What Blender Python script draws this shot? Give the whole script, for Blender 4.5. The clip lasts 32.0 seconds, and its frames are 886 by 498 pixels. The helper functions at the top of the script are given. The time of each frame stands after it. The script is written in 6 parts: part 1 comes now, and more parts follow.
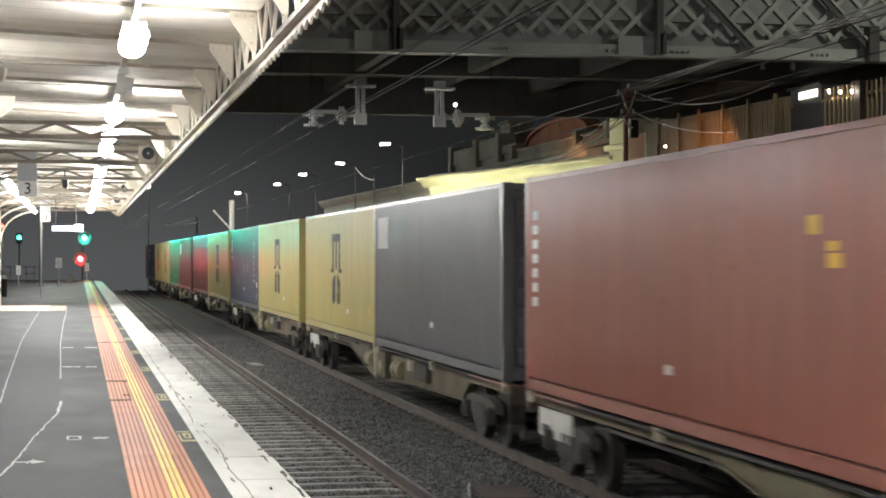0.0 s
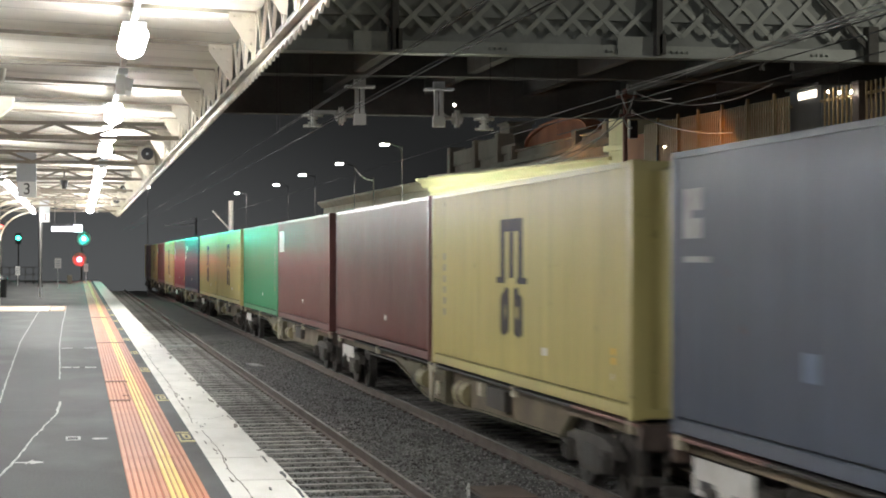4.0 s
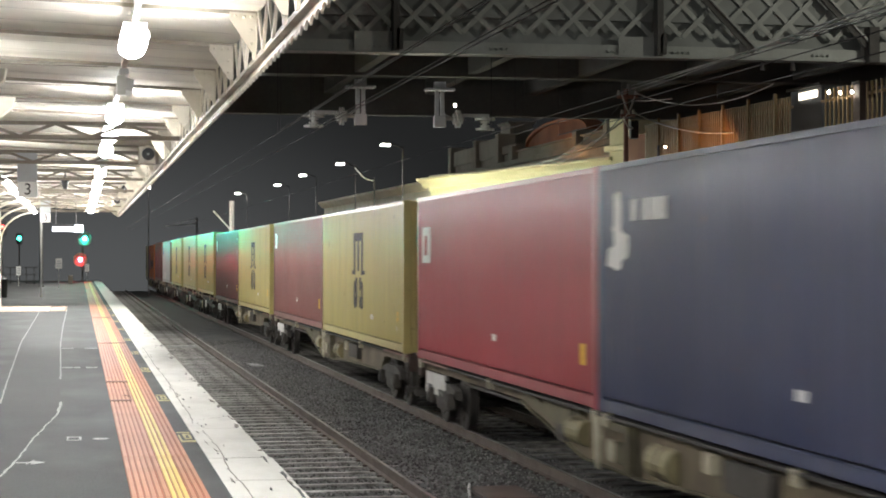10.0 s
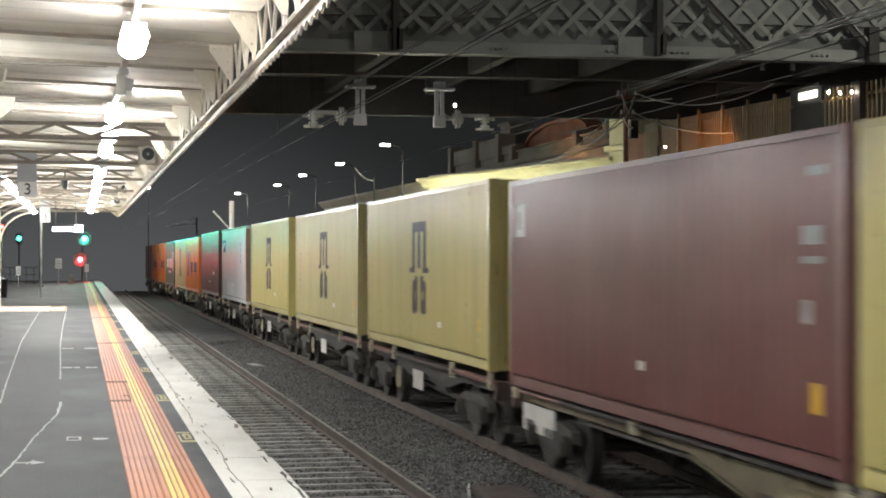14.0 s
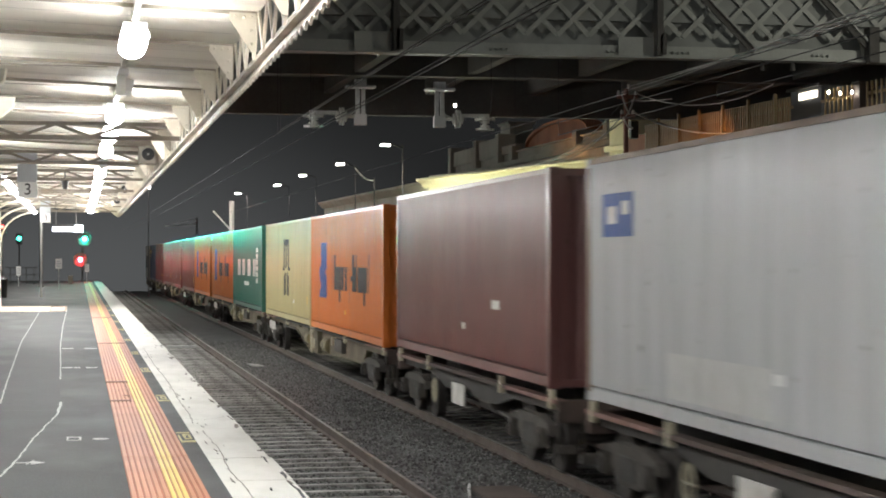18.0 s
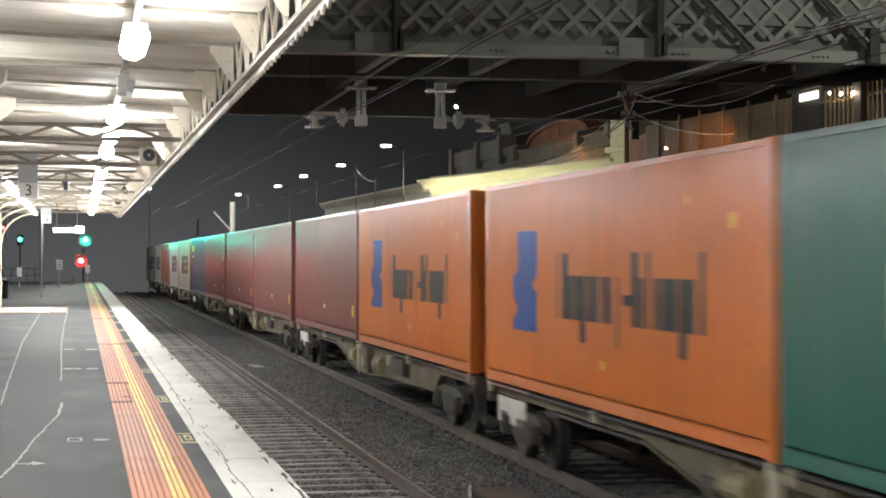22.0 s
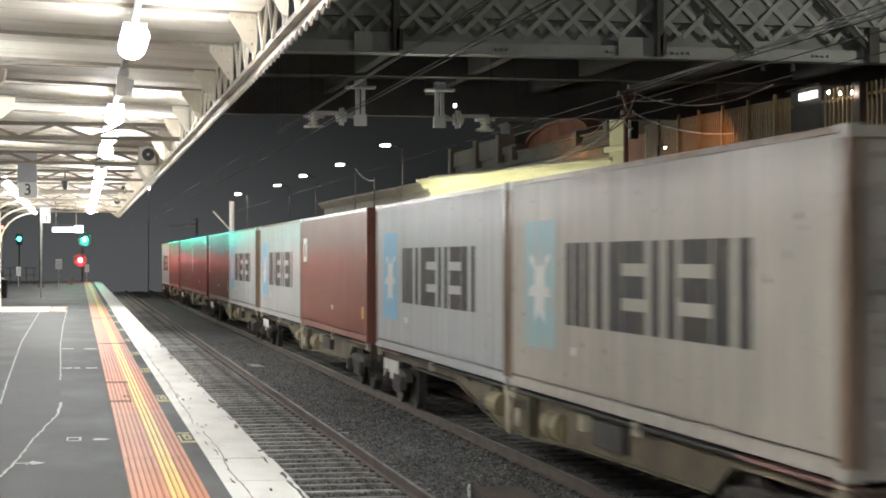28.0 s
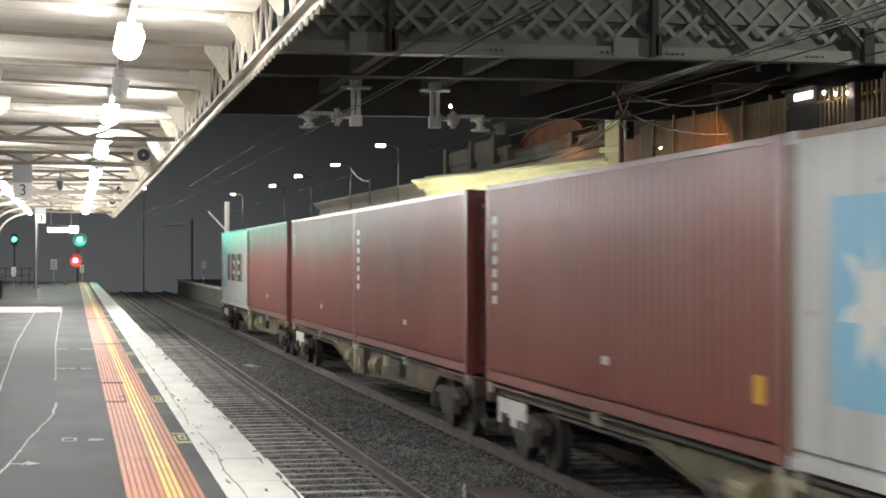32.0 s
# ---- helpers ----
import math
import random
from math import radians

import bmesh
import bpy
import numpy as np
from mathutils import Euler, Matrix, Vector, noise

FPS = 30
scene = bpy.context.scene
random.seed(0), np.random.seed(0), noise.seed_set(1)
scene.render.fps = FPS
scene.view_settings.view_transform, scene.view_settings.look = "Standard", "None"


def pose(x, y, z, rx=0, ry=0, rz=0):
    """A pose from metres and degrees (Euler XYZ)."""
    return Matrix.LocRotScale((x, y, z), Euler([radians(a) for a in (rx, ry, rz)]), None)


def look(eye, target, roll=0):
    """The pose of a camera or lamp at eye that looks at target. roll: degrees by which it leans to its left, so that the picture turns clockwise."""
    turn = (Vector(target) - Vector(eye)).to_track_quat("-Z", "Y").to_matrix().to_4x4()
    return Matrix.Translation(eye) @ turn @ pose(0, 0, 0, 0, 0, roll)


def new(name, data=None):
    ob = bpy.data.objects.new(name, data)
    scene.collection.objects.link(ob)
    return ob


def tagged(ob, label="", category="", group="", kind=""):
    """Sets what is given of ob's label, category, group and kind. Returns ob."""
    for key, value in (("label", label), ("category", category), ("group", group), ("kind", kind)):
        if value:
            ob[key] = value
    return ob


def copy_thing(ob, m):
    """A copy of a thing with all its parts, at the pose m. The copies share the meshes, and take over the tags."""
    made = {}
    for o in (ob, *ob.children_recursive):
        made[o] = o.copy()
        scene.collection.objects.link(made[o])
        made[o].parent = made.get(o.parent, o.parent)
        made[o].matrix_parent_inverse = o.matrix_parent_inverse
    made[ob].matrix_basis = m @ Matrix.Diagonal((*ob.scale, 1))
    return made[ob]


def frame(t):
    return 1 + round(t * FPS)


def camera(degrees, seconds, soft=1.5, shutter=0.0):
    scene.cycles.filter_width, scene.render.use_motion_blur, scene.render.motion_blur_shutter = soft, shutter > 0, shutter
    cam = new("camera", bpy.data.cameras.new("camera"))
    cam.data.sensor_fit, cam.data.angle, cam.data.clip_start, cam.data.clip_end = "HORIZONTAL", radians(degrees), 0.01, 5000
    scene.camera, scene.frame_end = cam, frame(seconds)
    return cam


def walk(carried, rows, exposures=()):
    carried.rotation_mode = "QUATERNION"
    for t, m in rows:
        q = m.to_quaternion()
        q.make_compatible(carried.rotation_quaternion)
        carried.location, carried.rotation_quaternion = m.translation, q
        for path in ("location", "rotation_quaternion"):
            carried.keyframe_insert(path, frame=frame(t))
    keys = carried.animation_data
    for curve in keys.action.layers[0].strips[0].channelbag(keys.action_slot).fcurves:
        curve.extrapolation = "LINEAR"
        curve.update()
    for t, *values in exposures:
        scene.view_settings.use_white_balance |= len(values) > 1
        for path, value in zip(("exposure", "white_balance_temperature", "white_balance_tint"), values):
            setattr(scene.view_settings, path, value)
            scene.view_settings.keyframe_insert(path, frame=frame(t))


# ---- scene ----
# ---- camera ----
CLIP = 32.0
LENS = 25.95
cam = camera(LENS, CLIP, soft=1.85, shutter=0.6)
EYE = (0.0, 0.0, 1.85)
# seconds, turn about the vertical, tilt: held in the hand, never stepping
PATH = [
    (0.0, -10.731, 90.247),
    (0.5, -10.733, 90.262),
    (1.0, -10.731, 90.268),
    (1.5, -10.733, 90.277),
    (2.0, -10.742, 90.274),
    (2.5, -10.735, 90.281),
    (3.0, -10.733, 90.279),
    (3.5, -10.757, 90.272),
    (5.5, -10.731, 90.242),
    (6.0, -10.731, 90.242),
    (6.5, -10.731, 90.240),
    (7.0, -10.731, 90.234),
    (7.5, -10.731, 90.240),
    (8.0, -10.731, 90.242),
    (8.5, -10.722, 90.268),
    (9.0, -10.731, 90.268),
    (9.5, -10.731, 90.268),
    (10.0, -10.729, 90.268),
    (10.5, -10.710, 90.242),
    (11.0, -10.724, 90.242),
    (11.5, -10.727, 90.223),
    (12.0, -10.727, 90.234),
    (12.5, -10.757, 90.223),
    (13.0, -10.731, 90.221),
    (13.5, -10.735, 90.242),
    (14.0, -10.735, 90.268),
    (14.5, -10.731, 90.277),
    (16.5, -10.733, 90.277),
    (17.0, -10.731, 90.274),
    (17.5, -10.708, 90.272),
    (18.0, -10.731, 90.272),
    (18.5, -10.731, 90.277),
    (19.0, -10.729, 90.292),
    (19.5, -10.705, 90.294),
    (20.0, -10.705, 90.294),
    (20.5, -10.708, 90.296),
    (21.0, -10.705, 90.298),
    (21.5, -10.705, 90.300),
    (22.0, -10.708, 90.300),
    (22.5, -10.705, 90.320),
    (23.0, -10.705, 90.421),
    (23.5, -10.705, 90.395),
    (24.0, -10.716, 90.372),
    (24.5, -10.731, 90.316),
    (25.0, -10.731, 90.272),
    (25.5, -10.727, 90.266),
    (27.5, -10.729, 90.268),
    (28.0, -10.731, 90.283),
    (28.5, -10.755, 90.290),
    (29.0, -10.764, 90.290),
    (29.5, -10.783, 90.274),
    (30.0, -10.808, 90.270),
    (30.5, -10.841, 90.264),
    (31.0, -10.843, 90.268),
    (31.5, -10.860, 90.294),
    (32.0, -10.869, 90.294),
]

walk(cam, [(t, pose(*EYE, rx, 0, rz)) for t, rz, rx in PATH], [(0.0, 0.62), (32.0, 0.62)])

# ---- night sky and lamps ----
world = bpy.data.worlds.new("night")
scene.world = world
world.use_nodes = True
world.node_tree.nodes["Background"].inputs[0].default_value = (0.74, 0.76, 0.76, 1)
world.node_tree.nodes["Background"].inputs[1].default_value = 0.028

TUBE_POWER = 35.0          # one fluorescent fitting
TUBE_COLOR = (0.98, 1.0, 0.965)
ROW_X, ROW_Z = 0.44, 3.62    # main row of fittings
ROW2_X = -1.68
PITCH = 4.08
ROW_Y = [15.95 + PITCH * i for i in range(-5, 15)]
DEAD = [15.95 + PITCH, 15.95 + 5 * PITCH]       # these fittings are out
CANOPY_END = 77.0
RAIL_Z = -1.02


def lamp(name, kind, where, power, color, **more):
    data = bpy.data.lights.new(name, kind)
    data.energy, data.color = power, color
    for key, value in more.items():
        if key == "size":
            data.shape, data.size, data.size_y = "RECTANGLE", value[0], value[1]
        elif key == "radius":
            data.shadow_soft_size = value
        elif key == "cone":
            data.spot_size, data.spot_blend = radians(value), 0.5
    ob = new(name, data)
    ob.matrix_world = where
    return ob


for y in ROW_Y:
    if min(abs(y - d) for d in DEAD) > 0.1:
        lamp("tube_light", "AREA", pose(ROW_X, y, ROW_Z - 0.085), TUBE_POWER, TUBE_COLOR, size=(0.2, 1.5))
ROW2_Y = [12.0 + 8.16 * i for i in range(-3, 4)] + [46.0 + 4.08 * i for i in range(8)]
for y in ROW2_Y:
    lamp("tube_light", "AREA", pose(ROW2_X, y, ROW_Z - 0.085), TUBE_POWER, TUBE_COLOR, size=(0.2, 1.5))

lamp("green_aspect", "SPOT", look((0.47, 157.6, 3.40), (6.2, 100.0, 2.7)), 2100, (0.02, 1.0, 0.66), radius=0.14, cone=26)
lamp("red_aspect", "SPOT", look((0.13, 157.6, 1.72), (6.2, 100.0, 1.8)), 950, (1.0, 0.03, 0.05), radius=0.14, cone=26)

# the first two stand out of view, added to light the bridge girder
FAR_LAMPS = [(11.5, 3.0, 6.2), (14.6, 22.5, 6.4), (9.8, 61.8, 5.56), (9.8, 72.8, 5.46), (9.8, 85.2, 5.56), (9.8, 96.4, 5.54), (9.8, 120.8, 5.92)]
for x, y, z in FAR_LAMPS:
    if y < 30 or y > 110:
        lamp("platform_light", "POINT", pose(x, y, z - 0.22), 290, (1.0, 0.97, 0.82), radius=0.12)
    else:
        lamp("platform_light", "SPOT", pose(x, y, z - 0.1), 420, (1.0, 0.97, 0.82), radius=0.12, cone=110)
lamp("sodium_light", "SPOT", look((11.36, 36.5, 4.05), (13.3, 38.4, 3.3)), 130, (1.0, 0.40, 0.12), radius=0.12, cone=76)

# unseen lights added to brighten the cornice from below
for y in (55.0, 61.0, 66.0):
    lamp("far_platform_light", "POINT", pose(10.7, y, 3.25), 300, (0.97, 1.0, 0.72), radius=0.1)

# unseen lamp added to light the rounded gable orange
lamp("street_light", "POINT", pose(15.9, 65.0, 4.9), 120, (1.0, 0.45, 0.14), radius=0.12)
# unseen lamps added to brighten the platform end and the far containers
ADDED_LAMPS = [92.0, 108.0, 124.0, 140.0]
for y in ADDED_LAMPS:
    lamp("outer_platform_light", "POINT", pose(-1.55, y, 5.55), 1000, (1.0, 0.98, 0.92), radius=0.4)

# ---- materials ----
MATS = {}


def nodes_of(name):
    m = bpy.data.materials.new(name)
    m.use_nodes = True
    return m, m.node_tree.nodes, m.node_tree.links, m.node_tree.nodes["Principled BSDF"]


def surface(name, base, rough=0.6, metal=0.0, spread=0.18, grain=40.0, stain=1.2, dirt=(0.05, 0.045, 0.04), dirt_amount=0.25,
            bump=0.15, stretch=(1, 1, 1), emit=None, per_piece=0.0, coat=0.0):
    """A plain painted, stony or metal surface: grain, stains, fine relief, at real size."""
    if name in MATS:
        return MATS[name]
    m, n, l, b = nodes_of(name)
    co = n.new("ShaderNodeTexCoord")
    mp = n.new("ShaderNodeMapping")
    mp.inputs["Scale"].default_value = stretch
    l.new(co.outputs["Object"], mp.inputs["Vector"])
    fine = n.new("ShaderNodeTexNoise")
    fine.inputs["Scale"].default_value, fine.inputs["Detail"].default_value = grain, 4
    broad = n.new("ShaderNodeTexNoise")
    broad.inputs["Scale"].default_value, broad.inputs["Detail"].default_value = stain, 6
    l.new(mp.outputs[0], fine.inputs["Vector"])
    l.new(mp.outputs[0], broad.inputs["Vector"])
    vary = n.new("ShaderNodeMapRange")
    vary.inputs["To Min"].default_value, vary.inputs["To Max"].default_value = 1 - spread, 1 + spread
    l.new(fine.outputs["Fac"], vary.inputs["Value"])
    tint = n.new("ShaderNodeMix")
    tint.data_type, tint.blend_type = "RGBA", "MULTIPLY"
    tint.inputs["Factor"].default_value = 1
    tint.inputs["A"].default_value = (*base, 1)
    l.new(vary.outputs[0], tint.inputs["B"])
    ramp = n.new("ShaderNodeMapRange")
    ramp.inputs["From Min"].default_value, ramp.inputs["From Max"].default_value = 0.45, 0.75
    ramp.inputs["To Max"].default_value = dirt_amount
    l.new(broad.outputs["Fac"], ramp.inputs["Value"])
    soil = n.new("ShaderNodeMix")
    soil.data_type = "RGBA"
    l.new(ramp.outputs[0], soil.inputs["Factor"])
    l.new(tint.outputs["Result"], soil.inputs["A"])
    soil.inputs["B"].default_value = (*dirt, 1)
    out = soil.outputs["Result"]
    if per_piece:
        info = n.new("ShaderNodeObjectInfo")
        mr = n.new("ShaderNodeMapRange")
        mr.inputs["To Min"].default_value, mr.inputs["To Max"].default_value = 1 - per_piece, 1 + per_piece
        l.new(info.outputs["Random"], mr.inputs["Value"])
        mix = n.new("ShaderNodeMix")
        mix.data_type, mix.blend_type = "RGBA", "MULTIPLY"
        mix.inputs["Factor"].default_value = 1
        l.new(out, mix.inputs["A"])
        l.new(mr.outputs[0], mix.inputs["B"])
        out = mix.outputs["Result"]
    l.new(out, b.inputs["Base Color"])
    rr = n.new("ShaderNodeMapRange")
    rr.inputs["To Min"].default_value, rr.inputs["To Max"].default_value = max(0.05, rough - 0.12), min(1, rough + 0.12)
    l.new(broad.outputs["Fac"], rr.inputs["Value"])
    l.new(rr.outputs[0], b.inputs["Roughness"])
    b.inputs["Metallic"].default_value = metal
    b.inputs["Coat Weight"].default_value = coat
    if bump:
        bp = n.new("ShaderNodeBump")
        bp.inputs["Strength"].default_value, bp.inputs["Distance"].default_value = bump, 0.01
        l.new(fine.outputs["Fac"], bp.inputs["Height"])
        l.new(bp.outputs[0], b.inputs["Normal"])
    if emit:
        b.inputs["Emission Color"].default_value = (*emit[0], 1)
        b.inputs["Emission Strength"].default_value = emit[1]
    MATS[name] = m
    return m


def container_paint(name, base, rough=0.42, wear=0.35):
    """Weathered container paint: sun-bleached runs, rust freckles, dust along the bottom rail."""
    if name in MATS:
        return MATS[name]
    m, n, l, b = nodes_of(name)
    co = n.new("ShaderNodeTexCoord")
    info = n.new("ShaderNodeObjectInfo")
    shift = n.new("ShaderNodeVectorMath")
    shift.operation = "MULTIPLY_ADD"
    l.new(info.outputs["Random"], shift.inputs[0])
    shift.inputs[1].default_value = (31, 57, 13)
    l.new(co.outputs["Object"], shift.inputs[2])
    runs_map = n.new("ShaderNodeMapping")
    runs_map.inputs["Scale"].default_value = (1.0, 3.2, 0.22)
    l.new(shift.outputs[0], runs_map.inputs["Vector"])
    runs = n.new("ShaderNodeTexNoise")
    runs.inputs["Scale"].default_value, runs.inputs["Detail"].default_value = 1.6, 5
    l.new(runs_map.outputs[0], runs.inputs["Vector"])
    patch = n.new("ShaderNodeTexNoise")
    patch.inputs["Scale"].default_value, patch.inputs["Detail"].default_value = 0.55, 6
    l.new(shift.outputs[0], patch.inputs["Vector"])
    fleck = n.new("ShaderNodeTexNoise")
    fleck.inputs["Scale"].default_value, fleck.inputs["Detail"].default_value = 7.0, 6
    l.new(shift.outputs[0], fleck.inputs["Vector"])
    v = n.new("ShaderNodeMapRange")
    v.inputs["From Min"].default_value, v.inputs["From Max"].default_value = 0.3, 0.7
    v.inputs["To Min"].default_value, v.inputs["To Max"].default_value = 1 - wear * 0.35, 1 + wear * 0.35
    l.new(runs.outputs["Fac"], v.inputs["Value"])
    tint = n.new("ShaderNodeMix")
    tint.data_type, tint.blend_type = "RGBA", "MULTIPLY"
    tint.inputs["Factor"].default_value = 1
    tint.inputs["A"].default_value = (*base, 1)
    l.new(v.outputs[0], tint.inputs["B"])
    bleach = n.new("ShaderNodeMix")
    bleach.data_type = "RGBA"
    pm = n.new("ShaderNodeMapRange")
    pm.inputs["From Min"].default_value, pm.inputs["From Max"].default_value = 0.42, 0.75
    pm.inputs["To Max"].default_value = wear * 0.45
    l.new(patch.outputs["Fac"], pm.inputs["Value"])
    l.new(pm.outputs[0], bleach.inputs["Factor"])
    l.new(tint.outputs["Result"], bleach.inputs["A"])
    bleach.inputs["B"].default_value = (0.13 + base[0] * 0.92, 0.12 + base[1] * 0.92, 0.115 + base[2] * 0.92, 1)
    rust = n.new("ShaderNodeMix")
    rust.data_type = "RGBA"
    fm = n.new("ShaderNodeMapRange")
    fm.inputs["From Min"].default_value, fm.inputs["From Max"].default_value = 0.66, 0.74
    fm.inputs["To Max"].default_value = wear * 1.5
    l.new(fleck.outputs["Fac"], fm.inputs["Value"])
    l.new(fm.outputs[0], rust.inputs["Factor"])
    l.new(bleach.outputs["Result"], rust.inputs["A"])
    rust.inputs["B"].default_value = (0.09, 0.04, 0.02, 1)
    l.new(rust.outputs["Result"], b.inputs["Base Color"])
    rr = n.new("ShaderNodeMapRange")
    rr.inputs["To Min"].default_value, rr.inputs["To Max"].default_value = rough, rough + 0.2
    b.inputs["Specular IOR Level"].default_value = 0.38
    l.new(runs.outputs["Fac"], rr.inputs["Value"])
    l.new(rr.outputs[0], b.inputs["Roughness"])
    # sheet steel is never flat: shallow upright ripples that smear gloss sideways
    rip_map = n.new("ShaderNodeMapping")
    rip_map.inputs["Scale"].default_value = (1.0, 9.0, 0.12)
    l.new(shift.outputs[0], rip_map.inputs["Vector"])
    rip = n.new("ShaderNodeTexNoise")
    rip.inputs["Scale"].default_value, rip.inputs["Detail"].default_value = 1.5, 3
    l.new(rip_map.outputs[0], rip.inputs["Vector"])
    bp = n.new("ShaderNodeBump")
    bp.inputs["Strength"].default_value, bp.inputs["Distance"].default_value = 0.1, 0.02
    l.new(rip.outputs["Fac"], bp.inputs["Height"])
    b.inputs["Coat Weight"].default_value, b.inputs["Coat Roughness"].default_value = 0.4, 0.21
    l.new(bp.outputs[0], b.inputs["Coat Normal"])
    dent = n.new("ShaderNodeBump")
    dent.inputs["Strength"].default_value, dent.inputs["Distance"].default_value = 0.12, 0.02
    l.new(patch.outputs["Fac"], dent.inputs["Height"])
    l.new(dent.outputs[0], b.inputs["Normal"])
    MATS[name] = m
    return m


def glowing(name, color, strength):
    m, n, l, b = nodes_of(name)
    b.inputs["Base Color"].default_value = (*color, 1)
    b.inputs["Emission Color"].default_value = (*color, 1)
    b.inputs["Emission Strength"].default_value = strength
    MATS[name] = m
    return m


CREAM = surface("cream_paint", (0.73, 0.68, 0.57), 0.45, spread=0.06, grain=25, stain=0.8, dirt=(0.16, 0.12, 0.08), dirt_amount=0.5, bump=0.06)
CREAM_BOARD = surface("cream_boards", (0.78, 0.745, 0.65), 0.62, spread=0.06, grain=9, stain=0.6, dirt=(0.22, 0.16, 0.10), dirt_amount=0.55, bump=0.06, stretch=(0.35, 1.6, 1))
# taupe kept dark: the trusses' backlit look is put into the colour
TRUSS_PAINT = surface("taupe_backlit_truss", (0.22, 0.19, 0.15), 0.5, spread=0.1, grain=25, stain=0.9, dirt=(0.16, 0.13, 0.1), dirt_amount=0.5, bump=0.06)
RAFTER_PAINT = surface("grimy_rafter_paint", (0.36, 0.32, 0.26), 0.6, spread=0.15, grain=20, stain=1.2, dirt=(0.1, 0.08, 0.06), dirt_amount=0.7)
# darker tone for the bridge's deck, bearers and far girder
UNDER_DECK = surface("dark_deck_paint", (0.12, 0.118, 0.112), 0.8, spread=0.2, grain=12, stain=0.8)
GIRDER_GREY = surface("grey_girder_paint", (0.36, 0.38, 0.36), 0.5, spread=0.12, grain=18, stain=1.0, dirt=(0.10, 0.085, 0.07), dirt_amount=0.55, bump=0.1, per_piece=0.08)
SHEET_GREY = surface("dull_screen_sheet", (0.29, 0.31, 0.30), 0.6, spread=0.14, grain=6, stain=0.7, dirt=(0.07, 0.07, 0.065), dirt_amount=0.6, bump=0.05)
DARK_STEEL = surface("dark_steel", (0.085, 0.082, 0.078), 0.7, spread=0.3, grain=20, stain=1.2, dirt=(0.02, 0.018, 0.015), dirt_amount=0.6)
ASPHALT = surface("platform_asphalt", (0.033, 0.035, 0.037), 0.75, spread=0.9, grain=30, stain=0.5, dirt=(0.105, 0.107, 0.11), dirt_amount=1.0, bump=0.3, stretch=(1.6, 0.7, 1))
PATCH = surface("newer_asphalt", (0.05, 0.052, 0.054), 0.68, spread=0.35, grain=150, stain=0.9, dirt=(0.1, 0.1, 0.1), dirt_amount=0.3, bump=0.25)
COPING_WHITE = surface("worn_white_paint", (0.74, 0.725, 0.68), 0.5, spread=0.12, grain=22, stain=0.9, dirt=(0.46, 0.44, 0.40), dirt_amount=0.55, bump=0.2, stretch=(3, 1, 1), per_piece=0.05)
EDGE_GRIME = surface("edge_grime", (0.17, 0.15, 0.125), 0.8, spread=0.4, grain=40, stain=6, dirt=(0.4, 0.37, 0.33), dirt_amount=0.7)
SEAM_BROWN = surface("rusty_seam", (0.13, 0.045, 0.025), 0.8, spread=0.3, grain=40, stain=5)
TRENCH = surface("darker_trench_asphalt", (0.024, 0.025, 0.027), 0.72, spread=0.8, grain=26, stain=0.7, dirt=(0.06, 0.062, 0.065), dirt_amount=0.9, bump=0.3, stretch=(1.2, 0.6, 1))
# duller cream: tones down the lit girder edge, shades the bracket webs
GIRDER_CREAM = surface("dull_cream_paint", (0.50, 0.46, 0.38), 0.5, spread=0.1, grain=25, stain=1.5, dirt=(0.14, 0.11, 0.08), dirt_amount=0.6, bump=0.06)
FADED_ORANGE = surface("faded_peach_band", (0.62, 0.47, 0.34), 0.6, spread=0.15, grain=20, stain=2)
LINE_WHITE = surface("faded_white_marking", (0.46, 0.46, 0.45), 0.7, spread=0.25, grain=30, stain=5, dirt=(0.15, 0.15, 0.15), dirt_amount=0.8)
LINE_YELLOW = surface("faded_yellow_marking", (0.50, 0.44, 0.21), 0.7, spread=0.3, grain=30, stain=8, dirt=(0.12, 0.12, 0.11), dirt_amount=0.9)
TACTILE_ORANGE = surface("orange_tactile", (0.48, 0.205, 0.105), 0.55, spread=0.2, grain=30, stain=0.8, dirt=(0.36, 0.17, 0.095), dirt_amount=0.7, bump=0.1, per_piece=0.08)
TACTILE_BASE = surface("orange_tactile_base", (0.30, 0.07, 0.02), 0.65, spread=0.12, grain=30, stain=0.8, dirt=(0.08, 0.04, 0.03), dirt_amount=0.6)
TACTILE_YELLOW = surface("yellow_tactile", (0.66, 0.51, 0.125), 0.5, spread=0.1, grain=30, stain=0.8, dirt=(0.5, 0.33, 0.06), dirt_amount=0.5, per_piece=0.05)
CONCRETE = surface("stained_concrete", (0.27, 0.26, 0.24), 0.8, spread=0.2, grain=40, stain=1.1, dirt=(0.1, 0.09, 0.08), dirt_amount=0.6, bump=0.3)
# darker copy of the sleeper colour: shade under the train painted in
SHADED_SLEEPER = surface("shaded_sleeper", (0.15, 0.142, 0.132), 0.8, spread=0.3, grain=25, stain=4, dirt=(0.035, 0.03, 0.027), dirt_amount=0.9, bump=0.3, per_piece=0.4)
SLEEPER = surface("concrete_sleeper", (0.42, 0.405, 0.385), 0.8, spread=0.2, grain=35, stain=3, dirt=(0.06, 0.05, 0.045), dirt_amount=0.75, bump=0.3, per_piece=0.25)
BALLAST = surface("ballast_bed", (0.10, 0.099, 0.098), 0.9, spread=0.75, grain=42, stain=1.0, dirt=(0.035, 0.032, 0.03), dirt_amount=0.5, bump=1.0)
